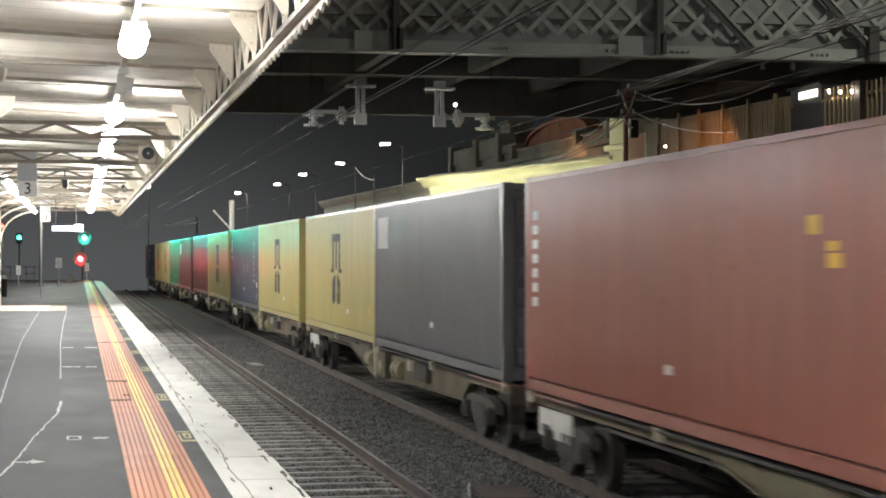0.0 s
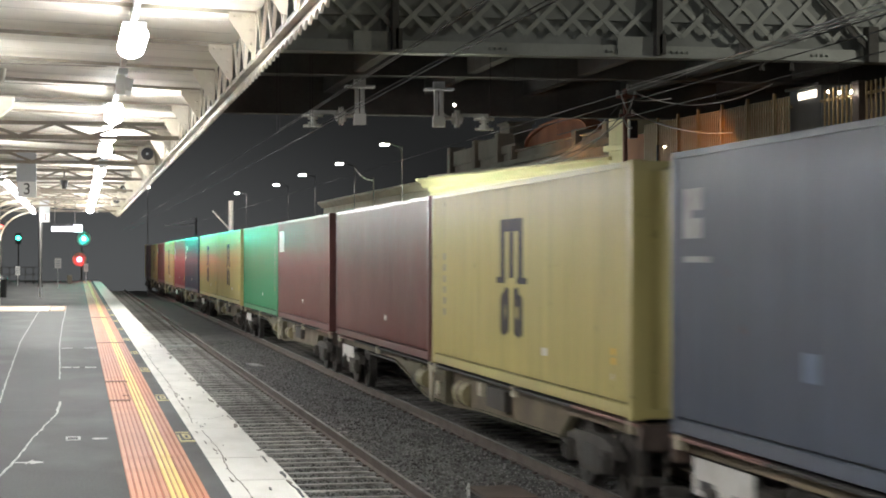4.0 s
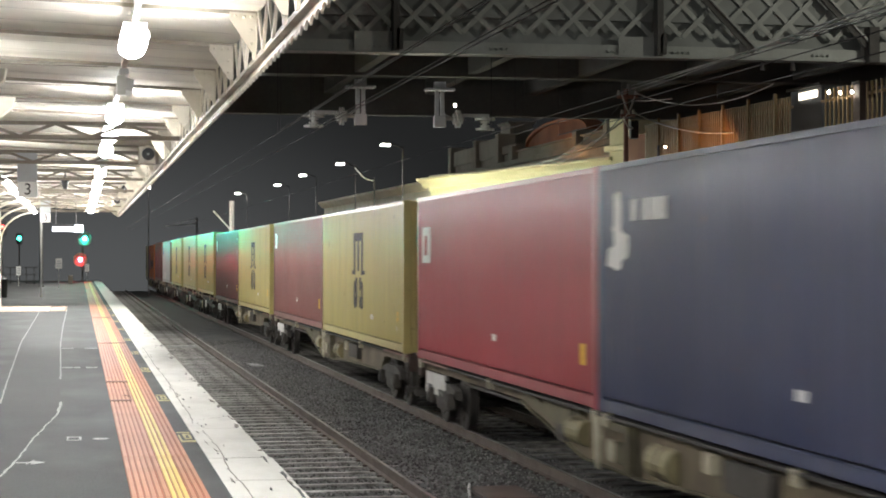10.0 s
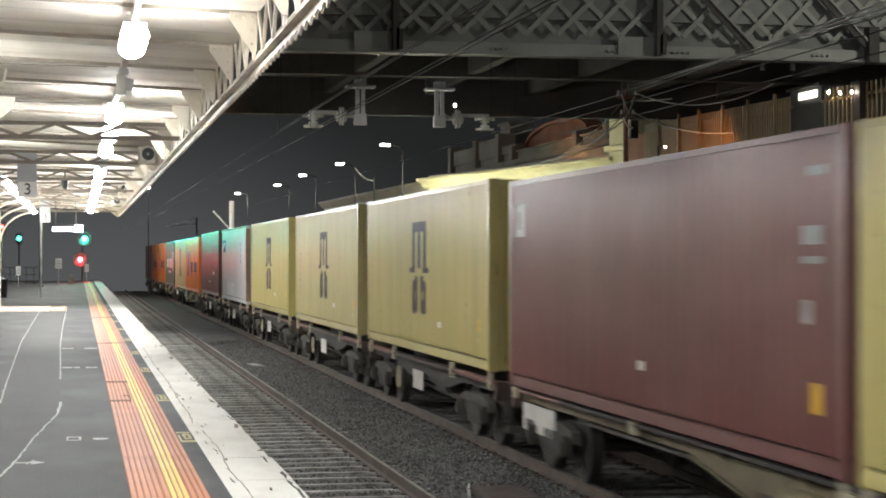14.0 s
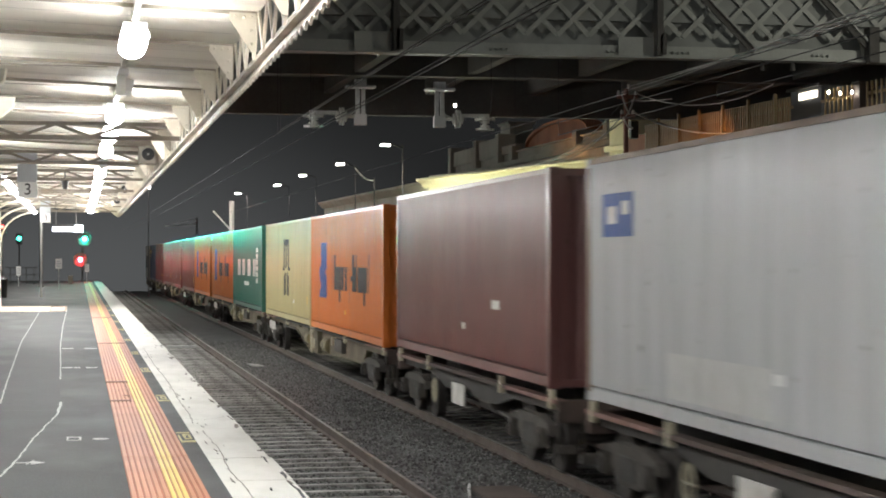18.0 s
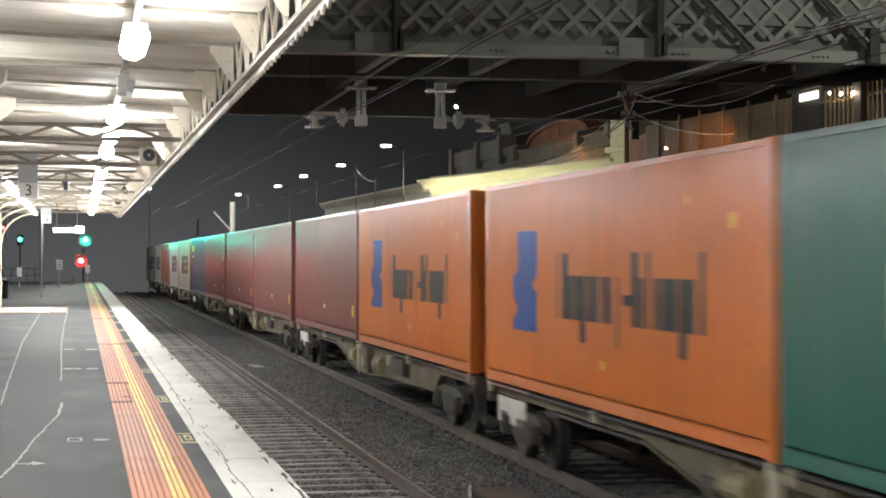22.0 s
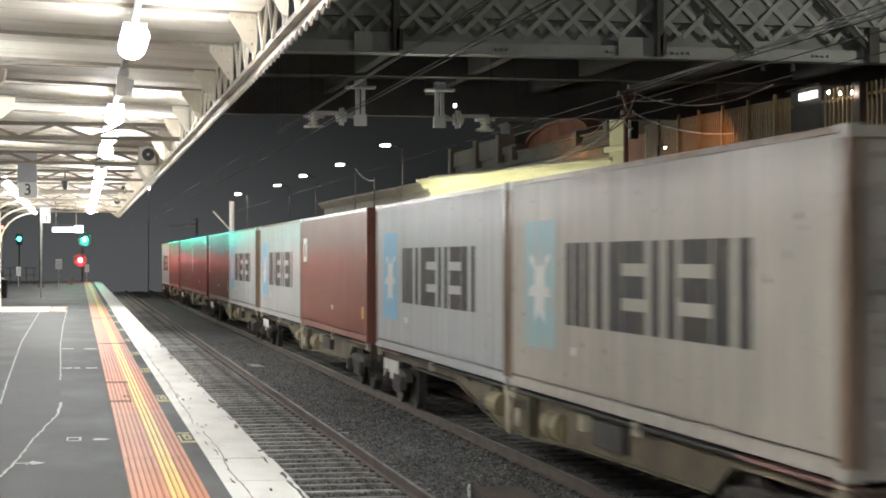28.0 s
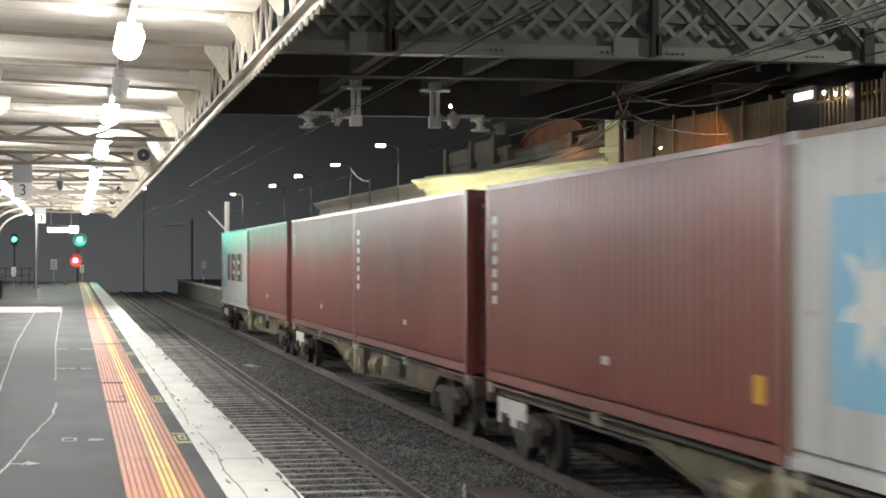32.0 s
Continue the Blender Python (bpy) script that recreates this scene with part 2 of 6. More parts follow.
PALE_STONE = surface("pale_ballast_stone", (0.235, 0.23, 0.225), 0.85, spread=0.3, grain=14, stain=3, dirt=(0.12, 0.115, 0.11), dirt_amount=0.5, bump=0.3)
DARK_STONE = surface("dark_ballast_stone", (0.075, 0.073, 0.07), 0.85, spread=0.4, grain=14, stain=3, bump=0.3)
STONE = surface("ballast_stone", (0.13, 0.127, 0.122), 0.85, spread=0.5, grain=14, stain=3, dirt=(0.05, 0.046, 0.042), dirt_amount=0.7, bump=0.4)
RAIL_SIDE = surface("rusty_rail", (0.088, 0.064, 0.053), 0.75, spread=0.25, grain=25, stain=2, dirt=(0.05, 0.035, 0.028), dirt_amount=0.6)
RAIL_TOP = surface("worn_rail_head", (0.34, 0.32, 0.31), 0.42, metal=0.9, spread=0.1, grain=15, stain=2, dirt=(0.12, 0.09, 0.07), dirt_amount=0.4, bump=0.03)
GALV = surface("galvanised_steel", (0.72, 0.73, 0.72), 0.45, metal=0.1, spread=0.12, grain=30, stain=3, dirt=(0.25, 0.25, 0.24), dirt_amount=0.4)
PORCELAIN = surface("insulator_glaze", (0.75, 0.75, 0.71), 0.25, spread=0.08, grain=20, stain=4, dirt=(0.3, 0.3, 0.28), dirt_amount=0.4)
WIRE = surface("copper_wire", (0.02, 0.019, 0.018), 0.6, metal=0.3, spread=0.1, grain=10, stain=1, bump=0)
BLACK = surface("black_plastic", (0.025, 0.025, 0.027), 0.5, spread=0.2, grain=30, stain=2)
SIGN_GREY = surface("grey_sign_board", (0.42, 0.45, 0.47), 0.5, spread=0.05, grain=12, stain=1.5, dirt=(0.3, 0.3, 0.3), dirt_amount=0.3, bump=0.03)
SIGN_WHITE = surface("white_sign_face", (0.78, 0.78, 0.76), 0.45, spread=0.04, grain=12, stain=1.5, dirt=(0.55, 0.55, 0.52), dirt_amount=0.3, bump=0.02)
YELLOW_RENDER = surface("yellow_render", (0.70, 0.66, 0.43), 0.7, spread=0.08, grain=18, stain=0.8, dirt=(0.5, 0.46, 0.29), dirt_amount=0.15, bump=0.02)
GREY_RENDER = surface("grey_render", (0.40, 0.36, 0.29), 0.75, spread=0.1, grain=18, stain=0.7, dirt=(0.2, 0.18, 0.14), dirt_amount=0.5, bump=0.12)
STONE_WALL = surface("parapet_stone", (0.26, 0.24, 0.2), 0.8, spread=0.15, grain=14, stain=0.7, dirt=(0.12, 0.11, 0.09), dirt_amount=0.5, bump=0.2)
BRICK = surface("red_brick", (0.34, 0.12, 0.05), 0.8, spread=0.2, grain=22, stain=0.9, dirt=(0.15, 0.06, 0.035), dirt_amount=0.5, bump=0.2)
FENCE = surface("ochre_fence_paint", (0.34, 0.24, 0.11), 0.55, spread=0.1, grain=20, stain=2, dirt=(0.15, 0.1, 0.05), dirt_amount=0.4)
CABLE_GREY = surface("grey_cable_sheath", (0.24, 0.24, 0.235), 0.45, spread=0.05, grain=10, stain=2)
CABLE_WHITE = surface("white_cable_sheath", (0.80, 0.79, 0.76), 0.4, spread=0.05, grain=10, stain=2)
TIMBER = surface("weathered_pole_timber", (0.30, 0.15, 0.12), 0.8, spread=0.25, grain=14, stain=2, stretch=(4, 4, 0.4))
WAGON_BROWN = surface("wagon_oxide_brown", (0.085, 0.057, 0.046), 0.65, spread=0.2, grain=20, stain=1.5, dirt=(0.05, 0.045, 0.038), dirt_amount=0.8)
WAGON_OLIVE = surface("wagon_grimy_yellow", (0.125, 0.108, 0.06), 0.7, spread=0.2, grain=18, stain=2, dirt=(0.07, 0.06, 0.045), dirt_amount=0.9)
WAGON_TAN = surface("wagon_dusty_tan", (0.135, 0.105, 0.062), 0.7, spread=0.25, grain=14, stain=1.4, dirt=(0.07, 0.055, 0.04), dirt_amount=0.8)
WAGON_PALE = surface("wagon_pale_fittings", (0.46, 0.42, 0.31), 0.6, spread=0.2, grain=18, stain=3, dirt=(0.16, 0.13, 0.09), dirt_amount=0.8)
WAGON_OXIDE = surface("wagon_pink_oxide", (0.24, 0.13, 0.105), 0.65, spread=0.2, grain=20, stain=2, dirt=(0.09, 0.06, 0.05), dirt_amount=0.8)
WAGON_DRUM = surface("wagon_dusty_drum", (0.25, 0.215, 0.115), 0.65, spread=0.25, grain=12, stain=3, dirt=(0.10, 0.08, 0.05), dirt_amount=0.8)
# darkened steel: paints in the unlit gaps at sills and flange middles
WAGON_DARK = surface("dark_wagon_steel", (0.04, 0.037, 0.033), 0.75, spread=0.3, grain=14, stain=1.5)
BOGIE = surface("brake_dust", (0.068, 0.06, 0.052), 0.8, spread=0.25, grain=18, stain=2, dirt=(0.03, 0.025, 0.02), dirt_amount=0.6)
# wheel colour lowered for the shade under the containers
WHEEL_STEEL = surface("wheel_steel", (0.055, 0.05, 0.046), 0.5, metal=0.5, spread=0.15, grain=12, stain=3, dirt=(0.06, 0.05, 0.04), dirt_amount=0.6)
BOARD_WHITE = surface("dusty_white_board", (0.62, 0.60, 0.57), 0.6, spread=0.08, grain=12, stain=3, dirt=(0.28, 0.25, 0.21), dirt_amount=0.7)
TUBE_GLOW = glowing("lit_diffuser", (0.985, 0.99, 1.0), 50.0)
LONG_GLOW = glowing("lit_long_tube", (0.985, 0.99, 1.0), 16.0)
BULB_GLOW = glowing("bare_bulb", (1.0, 0.93, 0.78), 90.0)
LAMP_GLOW = glowing("lit_lamp_glass", (1.0, 0.98, 0.93), 25.0)
GREEN_GLOW = glowing("green_lens", (0.05, 1.0, 0.62), 9.0)
GREEN_BEAM = glowing("green_beam_lens", (0.02, 1.0, 0.8), 60.0)
RED_BEAM = glowing("red_beam_lens", (1.0, 0.035, 0.06), 60.0)
RED_GLOW = glowing("red_lens", (1.0, 0.06, 0.05), 9.0)
SCREEN_GLOW = glowing("lit_screen", (0.8, 0.85, 1.0), 3.0)
WINDOW_GLOW = glowing("lit_window", (1.0, 0.9, 0.72), 2.2)


# ---- building blocks ----
def put(name, bm, material, parent=None, label=""):
    me = bpy.data.meshes.new(name)
    bm.to_mesh(me)
    bm.free()
    me.materials.append(material)
    ob = new(name, me)
    if parent:
        ob.parent = parent
    if label:
        ob["label"] = label
    return ob


def part(name, bm, material, parent, label=""):
    return put(name, bm, material, parent, label)


def share(name, me, parent, m):
    ob = new(name, me)
    ob.parent = parent
    ob.matrix_local = m
    return ob


def hub(name, m=None):
    ob = new(name)
    ob.empty_display_size = 0.2
    if m:
        ob.matrix_world = m
    return ob


def box(bm, x0, x1, y0, y1, z0, z1):
    v = [bm.verts.new(p) for p in ((x0, y0, z0), (x1, y0, z0), (x1, y1, z0), (x0, y1, z0), (x0, y0, z1), (x1, y0, z1), (x1, y1, z1), (x0, y1, z1))]
    for f in ((3, 2, 1, 0), (4, 5, 6, 7), (0, 1, 5, 4), (1, 2, 6, 5), (2, 3, 7, 6), (3, 0, 4, 7)):
        bm.faces.new([v[i] for i in f])
    return v


def block(x0, x1, y0, y1, z0, z1, bevel=0.0):
    bm = bmesh.new()
    box(bm, x0, x1, y0, y1, z0, z1)
    if bevel:
        bmesh.ops.bevel(bm, geom=bm.edges[:], offset=bevel, segments=2, affect="EDGES", profile=0.6)
    return bm


def prism(bm, pts, axis, a, b):
    """Extrude the polygon pts (pairs) along the axis from a to b."""
    def at(p, w):
        return {"x": (w, p[0], p[1]), "y": (p[0], w, p[1]), "z": (p[0], p[1], w)}[axis]
    lo, hi = [bm.verts.new(at(p, a)) for p in pts], [bm.verts.new(at(p, b)) for p in pts]
    k = len(pts)
    faces = [bm.faces.new(lo), bm.faces.new(hi[::-1])]
    faces += [bm.faces.new((lo[i], hi[i], hi[(i + 1) % k], lo[(i + 1) % k])) for i in range(k)]
    bmesh.ops.recalc_face_normals(bm, faces=faces)


def prism_bm(pts, axis, a, b):
    bm = bmesh.new()
    prism(bm, pts, axis, a, b)
    return bm


def rod(bm, p, q, r, sides=6, r2=None):
    p, q = Vector(p), Vector(q)
    d = q - p
    m = Matrix.Translation((p + q) / 2) @ d.to_track_quat("Z", "Y").to_matrix().to_4x4()
    bmesh.ops.create_cone(bm, cap_ends=True, segments=sides, radius1=r, radius2=r if r2 is None else r2, depth=d.length, matrix=m)


def rod_bm(p, q, r, sides=6, r2=None):
    bm = bmesh.new()
    rod(bm, p, q, r, sides, r2)
    return bm


def bar(bm, p, q, w, h):
    """A flat bar between two points, w across (level), h deep."""
    p, q = Vector(p), Vector(q)
    d = (q - p).normalized()
    side = d.cross(Vector((0, 1, 0)))
    side = side.normalized() * w / 2 if side.length > 1e-4 else Vector((w / 2, 0, 0))
    dep = d.cross(side).normalized() * h / 2
    v = [bm.verts.new(c + s * side + e * dep) for c in (p, q) for s, e in ((-1, -1), (1, -1), (1, 1), (-1, 1))]
    for f in ((3, 2, 1, 0), (4, 5, 6, 7), (0, 1, 5, 4), (1, 2, 6, 5), (2, 3, 7, 6), (3, 0, 4, 7)):
        bm.faces.new([v[i] for i in f])
    bmesh.ops.recalc_face_normals(bm, faces=bm.faces[-6:])


def bar_bm(p, q, w, h):
    bm = bmesh.new()
    bar(bm, p, q, w, h)
    return bm


def tube_bm(pts, r, sides=6):
    """One bent tube through the points."""
    bm = bmesh.new()
    pts = [Vector(p) for p in pts]
    rings = []
    for i, p in enumerate(pts):
        d = (pts[min(i + 1, len(pts) - 1)] - pts[max(i - 1, 0)]).normalized()
        u = d.cross(Vector((0, 0, 1)))
        u = u.normalized() if u.length > 1e-4 else Vector((1, 0, 0))
        v = d.cross(u).normalized()
        rings.append([bm.verts.new(p + r * (u * math.cos(6.28319 * j / sides) + v * math.sin(6.28319 * j / sides))) for j in range(sides)])
    for a_, b_ in zip(rings, rings[1:]):
        for j in range(sides):
            bm.faces.new((a_[j], a_[(j + 1) % sides], b_[(j + 1) % sides], b_[j]))
    bm.faces.new(rings[0][::-1])
    bm.faces.new(rings[-1])
    bmesh.ops.recalc_face_normals(bm, faces=bm.faces[:])
    return bm


def wire_bm(p, q, r=0.012, sag=0.0, steps=1, sides=5):
    p, q = Vector(p), Vector(q)
    return tube_bm([p.lerp(q, i / steps) - Vector((0, 0, sag * 4 * (i / steps) * (1 - i / steps))) for i in range(steps + 1)], r, sides)


# ---- ground, tracks, platforms ----
EDGE_X = 1.75
NEAR_TRACK, FAR_TRACK = 3.35, 7.236
TRACK_START, TRACK_END = -40.0, 640.0

bm = bmesh.new()
for x0, x1, y0, y1 in ((-900, 900, -300, 2600),):
    vs = [bm.verts.new(p) for p in ((x0, y0, -1.6), (x1, y0, -1.6), (x1, y1, -1.6), (x0, y1, -1.6))]
    bm.faces.new(vs)
tagged(put("ground", bm, BALLAST), "dark dusty railway ground in the night", "ground", kind="structure")

# ballast bed: one rolling sheet under both tracks
bm = bmesh.new()
cols = [1.86, 2.2, 2.55, 3.35, 4.12, 4.5, 4.9, 5.3, 5.7, 6.1, 6.5, 7.24, 8.0, 8.4, 8.8, 9.2]
rise = [-1.24, -1.23, -1.225, -1.225, -1.225, -1.2, -1.17, -1.155, -1.16, -1.19, -1.225, -1.225, -1.225, -1.23, -1.25, -1.3]
ys = [-40 + 0.5 * i for i in range(400)] + [160 + 8 * i for i in range(61)]
grid = []
for y in ys:
    grid.append([bm.verts.new((x, y, z + 0.022 * noise.noise(Vector((x * 1.3, y * 0.9, 0))))) for x, z in zip(cols, rise)])
for r0, r1 in zip(grid, grid[1:]):
    for i in range(len(cols) - 1):
        bm.faces.new((r0[i], r0[i + 1], r1[i + 1], r1[i]))
ballast = tagged(put("ballast_bed", bm, BALLAST), "dark grey crushed stone ballast under the tracks", "ballast", kind="structure")

# loose stones on the ballast where it lies nearest
rng = np.random.RandomState(4)
count = 42000
dist = 18 + 52 * rng.rand(count) ** 1.7
sx = 1.95 + 5.2 * rng.rand(count)
lift = np.interp(sx, cols, rise)
size = 0.010 + 0.017 * rng.rand(count)
octa = np.array([(1, 0, 0), (-1, 0, 0), (0, 1, 0), (0, -1, 0), (0, 0, 1), (0, 0, -1)], float)
tris = np.array([(0, 2, 4), (2, 1, 4), (1, 3, 4), (3, 0, 4), (2, 0, 5), (1, 2, 5), (3, 1, 5), (0, 3, 5)])
turn = rng.rand(count) * 6.283
shape = octa[None] * (0.65 + 0.7 * rng.rand(count, 6, 3)) * size[:, None, None]
rx = shape[..., 0] * np.cos(turn)[:, None] - shape[..., 1] * np.sin(turn)[:, None]
ry = shape[..., 0] * np.sin(turn)[:, None] + shape[..., 1] * np.cos(turn)[:, None]
verts = np.stack([rx + sx[:, None], ry + dist[:, None], shape[..., 2] * 0.8 + lift[:, None] + 0.012], -1).reshape(-1, 3)
faces = (tris[None] + 6 * np.arange(count)[:, None, None]).reshape(-1, 3)
me = bpy.data.meshes.new("ballast_stones")
me.from_pydata(verts.tolist(), [], faces.tolist())
for m_ in (STONE, PALE_STONE, DARK_STONE):
    me.materials.append(m_)
me.polygons.foreach_set("material_index", np.repeat(rng.choice(3, count, p=(0.45, 0.27, 0.28)), 8).astype(np.int32))
tagged(new("ballast_stones", me), "loose grey ballast stones between the rails", "gravel", kind="stuff")

RAIL_PROFILE = [(-0.06, 0.0), (0.06, 0.0), (0.06, 0.012), (0.012, 0.03), (0.012, 0.115), (0.035, 0.125), (0.035, 0.152), (0.026, 0.158),
                (-0.026, 0.158), (-0.035, 0.152), (-0.035, 0.125), (-0.012, 0.115), (-0.012, 0.03), (-0.06, 0.012)]


def track(name, x, gauge, first, count_parts, wood):
    t = tagged(hub(name), "ballasted railway track with rusty rails on pale sleepers", "track", kind="structure")
    bm = block(-1.25, 1.25, -0.062, 0.062, -0.2, 0.0, 0.012)
    bmesh.ops.translate(bm, verts=bm.verts[:], vec=(0, 0, 0))
    one = put("sleeper", bm, wood, t)
    one.matrix_local = pose(x, first, RAIL_Z - 0.166)
    clip_bm = bmesh.new()
    for s in (-1, 1):
        for e in (-1, 1):
            c = s * gauge / 2 + s * 0.035 + e * 0.09
            box(clip_bm, c - 0.035, c + 0.035, -0.05, 0.05, 0.0, 0.03)
    r = random.Random(name)
    for i in range(1, count_parts):
        share("sleeper", one.data, t, pose(x + r.uniform(-0.02, 0.02), first + 0.685 * i + r.uniform(-0.025, 0.025), RAIL_Z - 0.166 + r.uniform(-0.012, 0.006), 0, 0, r.uniform(-0.8, 0.8)))
    far = bmesh.new()
    for i in range(count_parts, 450):
        y = first + 0.685 * i
        box(far, x - 1.25, x + 1.25, y - 0.11, y + 0.11, RAIL_Z - 0.36, RAIL_Z - 0.166)
    tagged(part("distant_sleepers", far, wood, t), kind="stuff")
    clips = bmesh.new()
    for i in range(0, 140):
        for s in (-1, 1):
            for e in (-1, 1):
                c, y = x + s * (gauge / 2 + 0.035) + e * 0.085, first + 0.685 * i
                box(clips, c - 0.03, c + 0.03, y - 0.05, y + 0.05, RAIL_Z - 0.168, RAIL_Z - 0.138)
    tagged(part("rail_clips", clips, RAIL_SIDE, t), kind="stuff")
    for s in (-1, 1):
        c = x + s * (gauge / 2 + 0.035)
        rail = part("rail", prism_bm([(c + a, RAIL_Z - 0.158 + b) for a, b in RAIL_PROFILE], "y", TRACK_START, TRACK_END), RAIL_SIDE, t)
        part("running_surface", block(c - 0.024, c + 0.024, TRACK_START, TRACK_END, RAIL_Z - 0.002, RAIL_Z + 0.003), RAIL_TOP, rail, "bright worn rail head")
    return t


track("track_1", NEAR_TRACK, 1.6, -8.55, 280, SLEEPER)
track("track_2", FAR_TRACK, 1.6, -6.55, 280, SHADED_SLEEPER)

# cast cover and pale scrap lying between the tracks
pit = tagged(hub("cable_pit_lid"), "flat rusty steel lid lying in the ballast", "lid")
part("lid", block(4.98, 5.62, 23.2, 24.5, -1.16, -1.115, 0.012), RAIL_SIDE, pit)
part("rim", block(4.93, 5.67, 23.1, 24.6, -1.2, -1.135, 0.008), BOGIE, pit)
bm = bmesh.new()
for i in range(5):
    rod(bm, (4.75 + 0.05 * i, 23.3 + 0.25 * i + 0.08 * (i % 2), -1.11), (4.80 + 0.05 * i, 23.55 + 0.25 * i, -1.1), 0.022, 6)
tagged(put("cable_end", bm, LINE_WHITE), "short pale cable end lying on the ballast", "cable")
bm = block(-0.16, 0.16, -0.22, 0.22, -0.02, 0.02, 0.006)
o = tagged(put("stray_plate", bm, LINE_WHITE), "small pale plate lying between the tracks", "plate")
o.matrix_world = pose(4.84, 53.6, -1.13, 4, 3, 20)
bm = block(-0.48, 0.48, -0.22, 0.22, -0.03, 0.03, 0.01)
o = tagged(put("track_board", bm, LINE_WHITE), "pale board lying across the near track", "board")
o.matrix_world = pose(3.45, 65.8, RAIL_Z - 0.13)

PLAT_START, PLAT_END = -30.0, 156.0
platform = tagged(hub("platform_1"), "long asphalt station platform with a white edge", "platform", kind="structure")
part("asphalt", block(-9.0, 1.17, PLAT_START, PLAT_END, -1.5, 0.0), ASPHALT, platform)
part("edge_wall", block(1.17, 1.68, PLAT_START, PLAT_END - 4, -1.5, -0.12), CONCRETE, platform, "stained concrete platform wall")
r = random.Random(5)
y = PLAT_START
while y < PLAT_END - 0.2:
    step = min(r.choice((1.8, 2.2, 2.6, 3.1)), PLAT_END - y)
    jog = r.uniform(-0.012, 0.012)
    bend = max(0.0, y - 146) ** 2 * 0.012
    part("coping_slab", block(1.17, EDGE_X + jog - bend * 0.3, y + 0.006, y + step - 0.006, -0.12, 0.006 + r.uniform(-0.003, 0.003), 0.006), COPING_WHITE, platform, "chipped white-painted edge slab")
    y += step
# chips and scuffs in the white paint: along the middle joint, the outer edge, and strewn
for i in range(78):
    yy = 14.4 + 40 * r.random() ** 1.7
    lane = i % 3
    xx = (1.30 + r.gauss(0, 0.03), EDGE_X - 0.03 - 0.05 * r.random() ** 2, 1.2 + 0.5 * r.random())[lane]
    k = r.randint(6, 10)
    w, h = r.uniform(0.004, (0.012, 0.03, 0.012)[lane]), r.uniform(0.03, (0.22, 0.4, 0.12)[lane])
    slant = r.uniform(-0.25, 0.25)
    ring = []
    for j in range(k):
        ca, sa = math.cos(6.283 * j / k) * r.uniform(0.35, 1.2), math.sin(6.283 * j / k) * r.uniform(0.5, 1.2)
        ring.append((min(xx + w * ca + slant * h * sa * 0.3, EDGE_X - 0.015), yy + h * sa))
    part("paint_chip", prism_bm(ring, "z", 0.0, 0.0125), EDGE_GRIME if i % 4 else PATCH, platform)


def ribbon(name, pts, w, material, z=0.004, label=""):
    """A painted or poured line that wanders over the platform."""
    bm = bmesh.new()
    rr = random.Random(len(pts) * 7 + int(pts[0][1]))
    fine = []
    for (xa, ya), (xb, yb) in zip(pts, pts[1:]):
        n = max(2, int(math.hypot(xb - xa, yb - ya) / 0.25))
        for i in range(n):
            f = i / n
            fine.append((xa + (xb - xa) * f + rr.uniform(-0.009, 0.009), ya + (yb - ya) * f))
    fine.append(pts[-1])
    left, right = [], []
    for i, p in enumerate(fine):
        a, b = fine[max(0, i - 1)], fine[min(len(fine) - 1, i + 1)]
        d = Vector((b[0] - a[0], b[1] - a[1])).normalized()
        ww = w * rr.uniform(0.6, 1.25) / 2
        left.append(bm.verts.new((p[0] - d.y * ww, p[1] + d.x * ww, z)))
        right.append(bm.verts.new((p[0] + d.y * ww, p[1] - d.x * ww, z)))
    for i in range(len(fine) - 1):
        bm.faces.new((left[i], right[i], right[i + 1], left[i + 1]))
    bmesh.ops.recalc_face_normals(bm, faces=bm.faces[:])
    return part(name, bm, material, platform, label)


def stencil_mark(y):
    """A worn yellow sprayed box with a curl in it, on the strip beside the white edge."""
    bm = bmesh.new()
    for x0, x1, y0, y1 in ((1.015, 1.165, y, y + 0.16), (1.015, 1.15, y + 1.0, y + 1.12), (1.015, 1.035, y + 0.16, y + 0.8), (1.065, 1.09, y + 0.35, y + 0.9),
                           (1.09, 1.14, y + 0.33, y + 0.45), (1.12, 1.145, y + 0.45, y + 0.8), (1.09, 1.14, y + 0.76, y + 0.9)):
        box(bm, x0, x1, y0, y1, 0.0, 0.004)
    part("stencil", bm, LINE_YELLOW, platform, "worn yellow stencilled mark")


# strip of darker asphalt where a trench was filled, bounded by the sealed cracks
part("trench_fill", prism_bm([(-1.25, 15.0), (-0.72, 15.0), (-0.57, 17.77), (-0.45, 20.24), (-0.25, 23.11), (-0.23, 25.1), (-0.27, 29.86), (-0.38, 41.96), (-0.42, 54.39), (-0.41, 67.5),
                              (-1.32, 67.5), (-1.24, 43.54), (-1.06, 30.29), (-0.98, 25.03)], "z", -0.02, 0.0025), TRENCH, platform, "darker strip of newer asphalt")
ribbon("sealed_crack", [(-0.65, 16.65), (-0.57, 17.77), (-0.45, 20.24), (-0.25, 23.11), (-0.22, 25.18)], 0.022, LINE_WHITE, 0.004, "pale wandering sealed crack")
ribbon("sealed_crack", [(-0.98, 25.03), (-1.06, 30.29), (-1.24, 43.54), (-1.32, 67.71)], 0.022, LINE_WHITE, 0.004, "pale wandering sealed crack")
ribbon("sealed_crack", [(-0.27, 29.86), (-0.38, 41.96), (-0.42, 54.39), (-0.41, 68.99)], 0.022, LINE_WHITE, 0.004, "pale wandering sealed crack")
